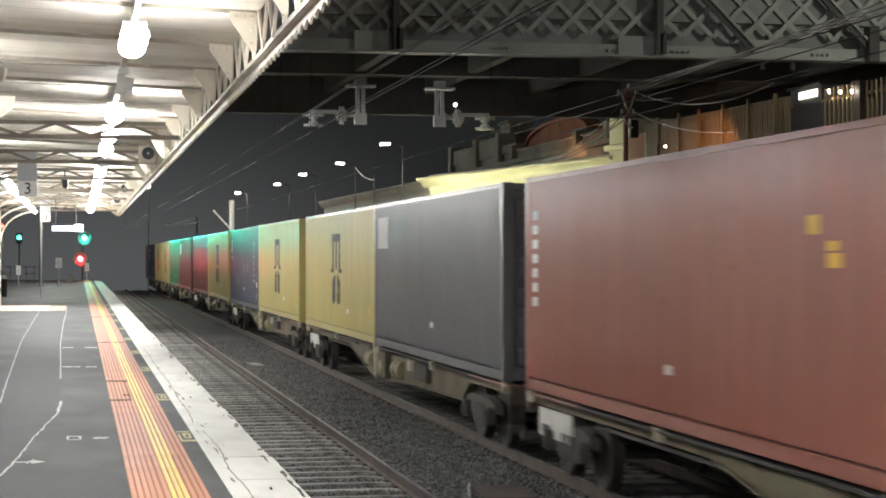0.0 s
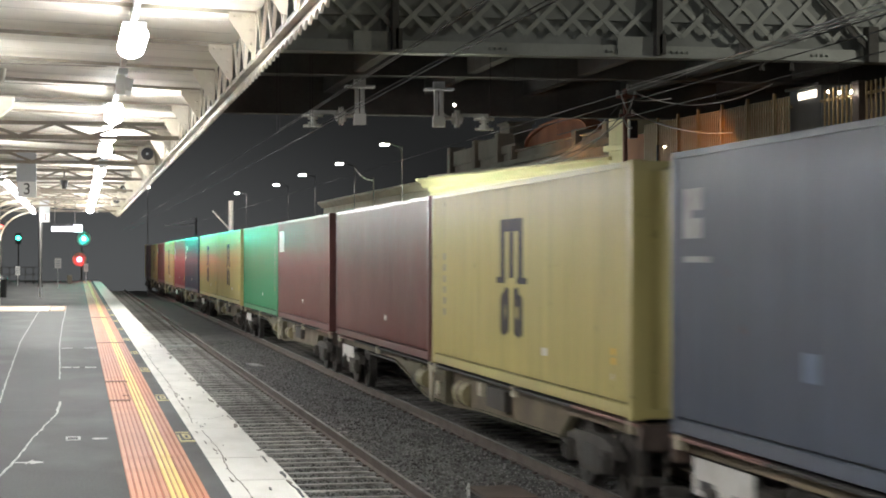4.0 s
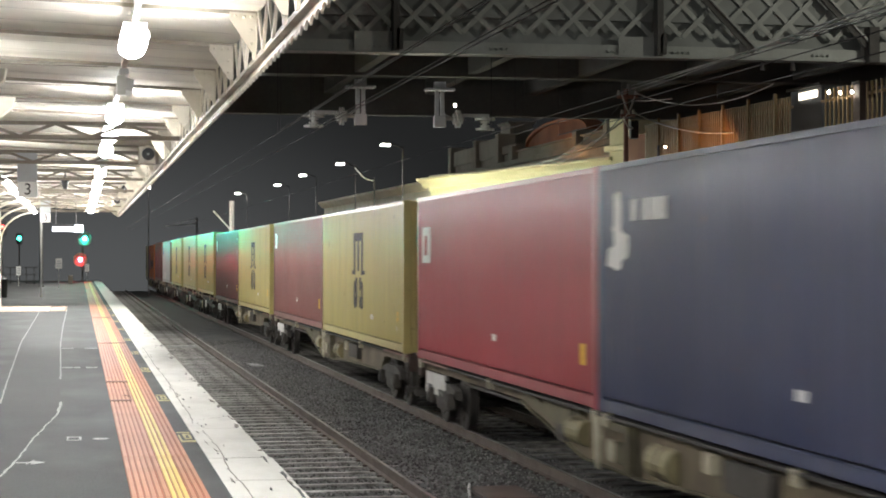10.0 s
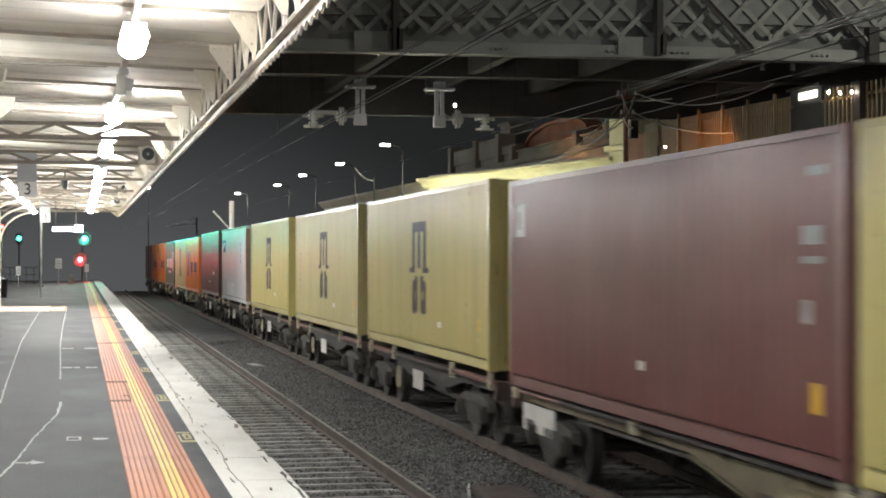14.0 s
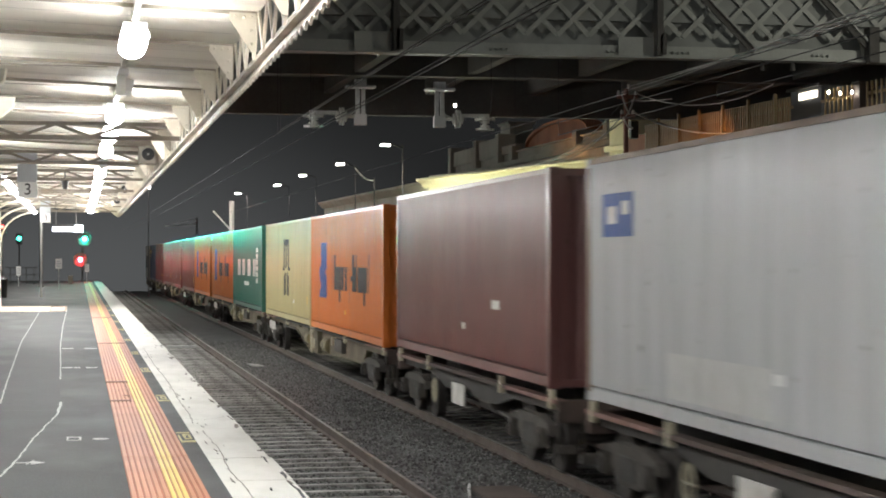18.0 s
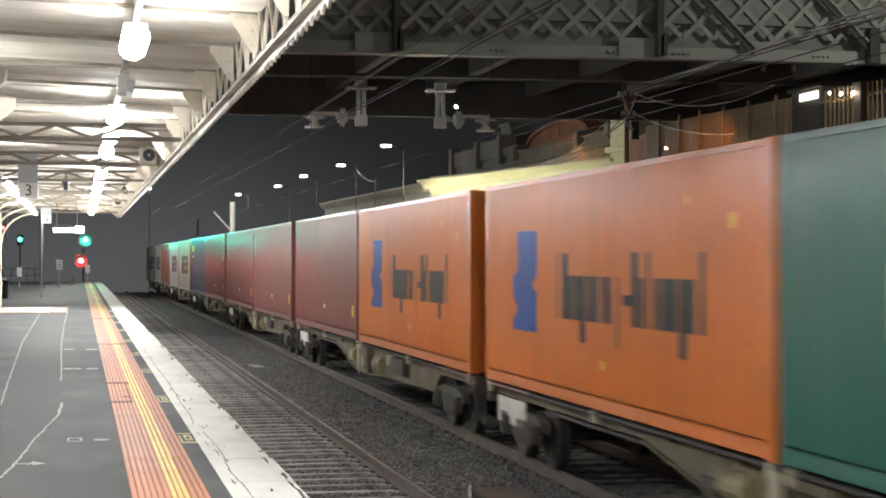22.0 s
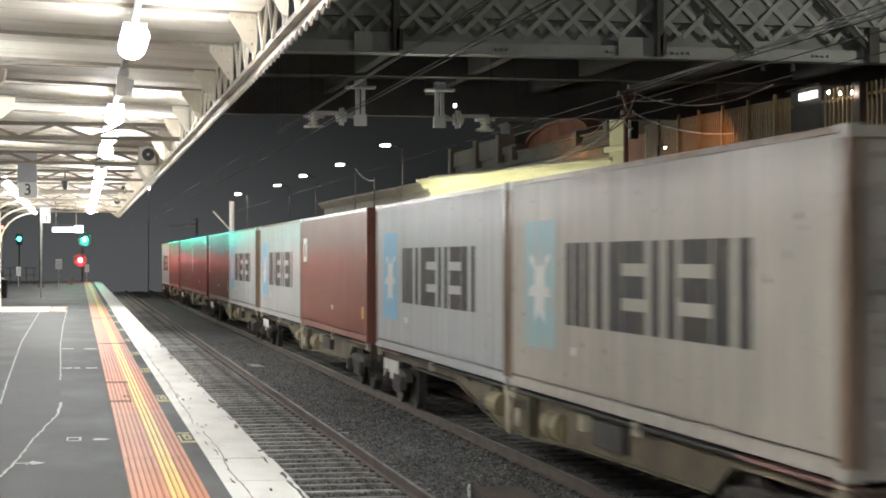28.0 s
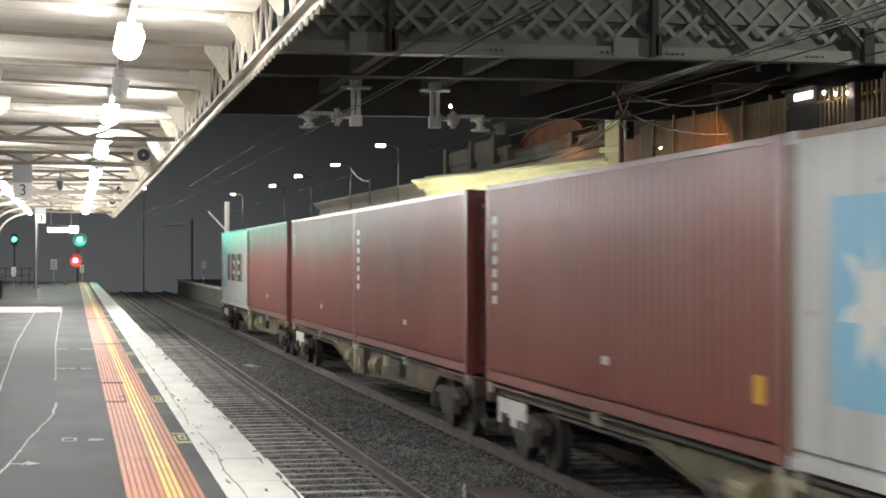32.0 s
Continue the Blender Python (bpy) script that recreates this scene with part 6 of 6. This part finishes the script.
for p, q, sag, w_ in (((px_ + 0.2, py_ - 0.1, 5.53), (13.6, 36.4, 5.32), 0.34, 0.014), ((px_ + 0.14, py_ - 0.1, 5.1), (13.03, 37.2, 4.39), 0.16, 0.015), ((px_ + 0.1, py_ - 0.1, 5.36), (12.7, 40.2, 5.32), 0.02, 0.014)):
    tagged(put("service_cable", wire_bm(p, q, w_, sag, 14, 6), CABLE_WHITE), "white service cable sagging from the timber pole", "cable", group="service cables")
for p, q, sag in (((px_ - 0.1, py_, 5.3), (13.62, 56.0, 4.72), 0.25), ((px_ - 0.1, py_, 5.0), (13.62, 56.4, 4.72), 0.35), ((px_, py_, 4.95), (13.3, 58.0, 4.72), 0.3)):
    tagged(put("service_cable", wire_bm(p, q, 0.013, sag, 10), BLACK), "dark service cable running to the building", "cable", group="service cables")

# a bare bulb under the bridge deck, and a yard lamp on a tall mast far down the line
bulb = tagged(hub("deck_lamp"), "small bright bulb hanging under the bridge deck", "lamp")
part("stem", rod_bm((7.45, 38.0, 4.95), (7.45, 38.0, BZ + 0.96), 0.005, 6), DARK_STEEL, bulb)
part("bulb", rod_bm((7.45, 38.0, 4.90), (7.45, 38.0, 4.95), 0.022, 10, 0.016), BULB_GLOW, bulb)
yard = tagged(hub("yard_lamp"), "thin tall mast with a small bright lamp", "lamp post")
part("mast", rod_bm((5.3, 150.1, -1.2), (5.3, 150.1, 7.4), 0.05, 8, 0.03), DARK_STEEL, yard)
part("lens", rod_bm((5.3, 150.0, 7.22), (5.3, 150.0, 7.5), 0.14, 10, 0.1), LAMP_GLOW, yard)

# platform lamps across the tracks; the first two are unseen additions
for i, (x, y, z) in enumerate(FAR_LAMPS):
    L = tagged(hub("platform_lamp"), "tall platform lamp post with a bright head", "lamp post", group="far platform lamps")
    L.matrix_world = pose(x, y, 0)
    part("post", rod_bm((0.62, 0.25, 0), (0.62, 0.25, z - 0.05), 0.024, 8, 0.018), BLACK, L)
    part("arm", rod_bm((0.62, 0.25, z - 0.1), (0.05, 0.0, z + 0.06), 0.02, 6), BLACK, L)
    part("head", block(-0.17, 0.17, -0.12, 0.12, 0.0 + z, 0.045 + z, 0.015), BLACK, L)
    part("lens", block(-0.145, 0.145, -0.1, 0.1, z - 0.06, z - 0.002, 0.02), LAMP_GLOW, L)

tagged(put("service_cable", wire_bm((10.42, 73.05, 5.3), (11.0, 72.0, 4.80), 0.018, 0.15, 12, 6), CABLE_WHITE), "white cable looping from a lamp post", "cable", group="service cables")
tagged(put("cable_post", rod_bm((11.0, 72.0, 0), (11.0, 72.0, 4.9), 0.03, 6), DARK_STEEL), "thin dark post carrying a cable", "post")
# pole with a pale mast and stay, far along the far platform
mast = tagged(hub("signal_mast"), "pale mast with a slanting stay far along the line", "mast")
part("mast", rod_bm((9.75, 125, 0), (9.75, 125, 5.55), 0.16, 8), SIGN_WHITE, mast)
part("stay", rod_bm((9.75, 125, 3.6), (8.55, 125, 4.9), 0.05, 6), SIGN_WHITE, mast)

# cantilever mast far down the line
G = tagged(hub("wire_mast"), "dark steel mast with a cantilever arm over the tracks", "mast")
part("mast", block(10.12, 10.28, 169.9, 170.06, -0.5, 5.4), DARK_STEEL, G)
part("arm", bar_bm((10.2, 170, 4.87), (7.4, 170, 4.65), 0.09, 0.07), GALV, G)
part("stay", bar_bm((10.2, 170, 5.33), (8.0, 170, 4.74), 0.045, 0.045), GALV, G)

# ---- platform end: signals, signs, screen ----
sig = tagged(hub("colour_light_signal"), "two-headed railway signal showing green over red", "signal")
part("post", rod_bm((0.3, 158.1, -1.2), (0.3, 158.1, 4.1), 0.07, 8), DARK_STEEL, sig)
for x, z, m_ in ((0.47, 3.40, GREEN_BEAM), (0.13, 1.72, RED_BEAM)):
    head = part("signal_head", block(x - 0.22, x + 0.22, 157.9, 158.1, z - 0.55, z + 0.3, 0.04), BLACK, sig)
    part("lens", rod_bm((x, 157.88, z), (x, 157.70, z), 0.19, 16, 0.13), m_, head)
    # dish added so that the lens light draws a halo round it
    dish = bmesh.new()
    rims = [[dish.verts.new((x + rad * math.cos(6.28319 * j / 24), yy, z + rad * math.sin(6.28319 * j / 24))) for j in range(24)] for rad, yy in ((0.19, 157.86), (0.36, 157.85), (0.56, 157.83), (0.57, 157.86), (0.36, 157.89), (0.19, 157.9))]
    for ra, rb in zip(rims, rims[1:]):
        for j in range(24):
            dish.faces.new((ra[j], ra[(j + 1) % 24], rb[(j + 1) % 24], rb[j]))
    bmesh.ops.recalc_face_normals(dish, faces=dish.faces[:])
    part("target_board", dish, GREY_RENDER, head, "added round dish that shows the lens glow as a halo")
    part("hood", prism_bm([(x + 0.235 * math.cos(math.pi * j / 8), z + 0.235 * math.sin(math.pi * j / 8)) for j in range(9)] + [(x + 0.215 * math.cos(math.pi * (8 - j) / 8), z + 0.215 * math.sin(math.pi * (8 - j) / 8)) for j in range(9)], "y", 157.78, 157.88), BLACK, head)
for u_, (x, y, z, m_, s) in enumerate(((-4.9, 165, 3.5, GREEN_GLOW, 0.18), (-4.2, 110, 3.6, RED_GLOW, 0.09))):
    d_ = tagged(hub("distant_signal"), "distant lit railway signal", "signal", group="distant signals")
    part("post", rod_bm((x, y + 0.1, -1.2), (x, y + 0.1, z), 0.06, 6), DARK_STEEL, d_)
    part("head", block(x - 0.25, x + 0.25, y, y + 0.15, z - 0.5, z + 0.4, 0.03), BLACK, d_)
    part("lens", rod_bm((x, y - 0.02, z), (x, y - 0.06, z), s, 12), m_, d_)


def letter(text, size, m, material, parent, name="numeral"):
    cu = bpy.data.curves.new(name, "FONT")
    cu.body, cu.size, cu.extrude = text, size, 0.004
    cu.align_x, cu.align_y = "CENTER", "CENTER"
    tmp = bpy.data.objects.new(name, cu)
    scene.collection.objects.link(tmp)
    me = bpy.data.meshes.new_from_object(tmp.evaluated_get(bpy.context.evaluated_depsgraph_get()))
    bpy.data.objects.remove(tmp)
    me.materials.clear()
    me.materials.append(material)
    ob = new(name, me)
    ob.parent = parent
    ob.matrix_local = m
    return ob


for x, y, ztop, zbot, w in ((-1.03, 40.0, 4.14, 3.08, 0.40), (-1.2, 72.0, 4.0, 3.16, 0.36)):
    s = tagged(hub("platform_number_sign"), "hanging grey platform sign with numeral 3", "sign", group="platform number signs")
    part("board", block(x - w / 2, x + w / 2, y, y + 0.12, zbot + 0.32, ztop, 0.01), SIGN_GREY, s)
    part("number_panel", block(x - w / 2 + 0.02, x + w / 2, y - 0.01, y + 0.13, zbot, zbot + 0.32, 0.01), SIGN_WHITE, s)
    letter("3", 0.33, pose(x + 0.01, y - 0.016, zbot + 0.16, 90), INK, s)
    part("hanger", rod_bm((x, y + 0.06, ztop - 0.05), (x, y + 0.06, ztop + 0.2), 0.02, 6), GALV, s)

screen_ = tagged(hub("next_train_screen"), "hanging lit passenger information screen", "screen")
part("case", block(-1.0, 0.2, 74.05, 74.25, 2.8, 3.12, 0.02), BLACK, screen_)
part("panel", block(-0.97, -0.2, 74.03, 74.05, 2.86, 3.02), SCREEN_GLOW, screen_, "bluish white lit panel")
part("clock_panel", block(-0.16, 0.16, 74.02, 74.05, 2.83, 3.09), SCREEN_GLOW, screen_, "white lit square panel")
for x in (-0.85, -0.1):
    part("hanger", rod_bm((x, 74.15, 3.1), (x, 74.15, 4.05), 0.025, 6), DARK_STEEL, screen_)

for x, y, z in ((1.238, 35.3, 3.736), (1.28, 55.1, 3.80), (1.26, 65.0, 3.77)):
    sp = tagged(hub("horn_speaker"), "round cream horn loudspeaker under the canopy edge", "loudspeaker", group="speakers")
    sp.matrix_world = pose(x, y, z)
    part("box", block(-0.17, 0.14, 0.0, 0.3, -0.17, 0.14, 0.02), CREAM, sp)
    part("horn", rod_bm((0, 0, 0), (0, -0.05, 0), 0.09, 16, 0.115), BLACK, sp)
    part("cone", rod_bm((0, -0.05, 0), (0, -0.065, 0), 0.022, 12, 0.015), GALV, sp)
    part("bracket", block(-0.03, 0.03, 0.1, 0.16, 0.1, 0.2), CREAM, sp)

camd = tagged(hub("security_camera"), "dome security camera hanging from the canopy", "camera")
camd.matrix_world = pose(-0.33, 48.0, 3.66)
part("stem", rod_bm((0, 0, 0.12), (0, 0, 0.4), 0.02, 6), DARK_STEEL, camd)
part("dome", rod_bm((0, 0, -0.12), (0, 0, 0.12), 0.05, 12, 0.11), BLACK, camd)

post = tagged(hub("canopy_post"), "slim grey post at the far end of the platform", "post")
part("shaft", rod_bm((-2.35, 125.0, 0), (-2.35, 125.0, 4.6), 0.13, 10), DARK_STEEL, post)
part("foot", block(-2.55, -2.15, 124.8, 125.2, 0, 0.12, 0.02), CONCRETE, post)
for x, y, z0, z1, w in ((-1.2, 120.0, 1.2, 1.82, 0.4), (0.62, 150.0, 0.8, 1.4, 0.32), (-3.9, 130, 0.7, 1.3, 0.3), (9.9, 150, 1.1, 1.7, 0.34)):
    s = tagged(hub("notice_sign"), "small white notice board on a post", "sign", group="notices")
    part("post", rod_bm((x, y + 0.06, 0), (x, y + 0.06, z1), 0.03, 6), GALV, s)
    part("face", block(x - w / 2, x + w / 2, y, y + 0.03, z0, z1, 0.006), SIGN_WHITE, s)
    for j in range(3):
        part("text_bar", block(x - w * 0.32, x + w * 0.32, y - 0.004, y, z0 + 0.12 + 0.15 * j, z0 + 0.19 + 0.15 * j), SIGN_GREY, s)
binb = tagged(hub("rubbish_bin"), "dark round litter bin on the platform", "bin")
part("body", rod_bm((-3.55, 92, 0), (-3.55, 92, 0.85), 0.27, 14, 0.3), BLACK, binb)
part("lid", rod_bm((-3.55, 92, 0.85), (-3.55, 92, 1.0), 0.32, 14, 0.2), BLACK, binb)
box_ = tagged(hub("equipment_box"), "pale square cabinet near the platform end", "cabinet")
part("body", block(-0.75, -0.4, 140, 140.4, 0, 0.62, 0.02), CONCRETE, box_)
part("door", block(-0.72, -0.43, 139.98, 140, 0.05, 0.58), GREY_RENDER, box_)
rail_ = tagged(hub("barrier_fence"), "dark low fence at the back of the platform", "fence")
for k in range(9):
    part("post", block(-7.0 + 0.55 * k, -6.94 + 0.55 * k, 140, 140.06, 0, 1.2), DARK_STEEL, rail_)
for z in (0.2, 0.65, 1.15):
    part("rail", block(-7.0, -2.5, 140, 140.05, z, z + 0.05), DARK_STEEL, rail_)

sod = tagged(hub("sodium_lamp"), "small orange lamp on a post before the fence", "lamp")
part("arm", block(11.22, 11.40, 36.47, 36.49, 4.06, 4.07), DARK_STEEL, sod)
part("post", block(11.22, 11.26, 36.46, 36.50, 0.0, 4.07, 0.008), DARK_STEEL, sod)
part("bulb", block(11.36, 11.405, 36.46, 36.505, 4.02, 4.06, 0.012), glowing("sodium_glow", (1.0, 0.75, 0.5), 10.0), sod)

# fixtures for the added cornice lights, hidden behind the train
for y in (55.0, 61.0, 66.0):
    f = tagged(hub("shelter_light"), "added light on a short post, hidden by the train", "lamp", group="far platform bulkhead lamps")
    part("post", rod_bm((10.95, y, 0), (10.95, y, 3.45), 0.04, 6), DARK_STEEL, f)
    part("lens", block(10.62, 10.95, y - 0.1, y + 0.1, 3.36, 3.44, 0.02), LAMP_GLOW, f)

# posts for the added lamps; their heads hide behind the canopy
for y in ADDED_LAMPS:
    L = tagged(hub("outer_lamp_post"), "slim lamp post added beyond the canopy, head out of sight", "lamp post", group="outer platform lamps")
    x = -0.019 * y
    part("post", rod_bm((x, y + 0.4, 0), (x, y + 0.4, 5.6), 0.055, 8, 0.04), GALV, L)
    part("arm", rod_bm((x, y + 0.4, 5.55), (-1.5, y, 5.7), 0.025, 6), DARK_STEEL, L)
    part("head", block(-1.8, -1.3, y - 0.15, y + 0.15, 5.66, 5.74, 0.02), GALV, L)
    part("lens", block(-1.78, -1.32, y - 0.13, y + 0.13, 5.6, 5.66, 0.02), LAMP_GLOW, L)
# fixture of the added gable lamp, kept out of sight
st = tagged(hub("street_lamp"), "added sodium lamp hidden behind the station building", "lamp post")
part("post", rod_bm((16.2, 65.0, 0), (16.2, 65.0, 5.04), 0.05, 8), DARK_STEEL, st)
part("lens", block(15.8, 16.0, 64.9, 65.1, 4.92, 5.0, 0.02), MATS["sodium_glow"], st)
part("arm", block(15.85, 16.2, 64.97, 65.03, 5.0, 5.04), DARK_STEEL, st)

# glowing sheet that paints in night haze and lamp glare, fading into the sky
haze, hn, hl, hb = nodes_of("haze_glow")
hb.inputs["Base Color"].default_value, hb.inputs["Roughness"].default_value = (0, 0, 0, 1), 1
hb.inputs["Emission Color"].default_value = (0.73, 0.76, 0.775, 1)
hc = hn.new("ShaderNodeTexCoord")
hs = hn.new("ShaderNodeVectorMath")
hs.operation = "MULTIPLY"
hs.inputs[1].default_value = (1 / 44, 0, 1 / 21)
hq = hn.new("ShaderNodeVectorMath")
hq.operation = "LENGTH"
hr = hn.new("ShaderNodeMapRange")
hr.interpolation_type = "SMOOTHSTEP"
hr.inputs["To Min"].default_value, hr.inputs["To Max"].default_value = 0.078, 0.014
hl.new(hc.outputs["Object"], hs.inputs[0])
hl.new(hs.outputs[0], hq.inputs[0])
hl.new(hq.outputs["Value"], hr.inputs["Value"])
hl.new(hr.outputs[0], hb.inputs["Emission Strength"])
tagged(put("backdrop", block(-300, 300, 178, 179, -1.6, 60), haze), "plain dim grey glowing sheet painted as distant haze and glare", "backdrop", kind="structure")


# ---- what moves ----
def travelled(t):
    """Metres that the train has run at t: it gathers way slowly."""
    return 14.5956 * t + 0.018665 * t ** 2 - 0.00053322 * t ** 3 + 0.000014375 * t ** 4


# seconds and metres run
RUN = [(0.0, -0.00), (1.5, 21.88), (3.5, 51.36), (6.0, 88.04), (7.5, 110.20), (9.0, 132.70), (11.0, 162.37), (13.0, 192.18), (14.5, 214.64), (16.5, 244.51), (17.5, 259.71), (19.0, 282.24), (21.0, 312.66), (23.0, 342.85), (25.0, 373.78), (27.5, 412.73), (29.5, 444.10), (31.0, 467.83), (32.0, 483.65)]


def motions():
    for thing, y, z in CONTAINERS:
        walk(thing, [(t, pose(TRAIN_X, y - q, z)) for t, q in RUN])
    for thing, y in WAGONS:
        walk(thing, [(t, pose(TRAIN_X, y - q, RAIL_Z)) for t, q in RUN])
    # wheels roll without slipping; those on the same side of a bogie share one set of keys
    first = {}
    for thing, _ in WAGONS:
        for o in thing.children_recursive:
            if o.name.startswith("wheelset"):
                k = 0.865 if o.location.y > 0 else -0.865
                if k not in first:
                    ticks = [i / FPS for i in range(int(CLIP * FPS) + 1)]
                    walk(o, [(t, pose(0, k, -0.06, math.degrees(travelled(t) / 0.455))) for t in ticks])
                    first[k] = o
                else:
                    src = first[k].animation_data
                    o.rotation_mode = "QUATERNION"
                    o.animation_data_create()
                    o.animation_data.action = src.action
                    o.animation_data.action_slot = src.action_slot


motions()
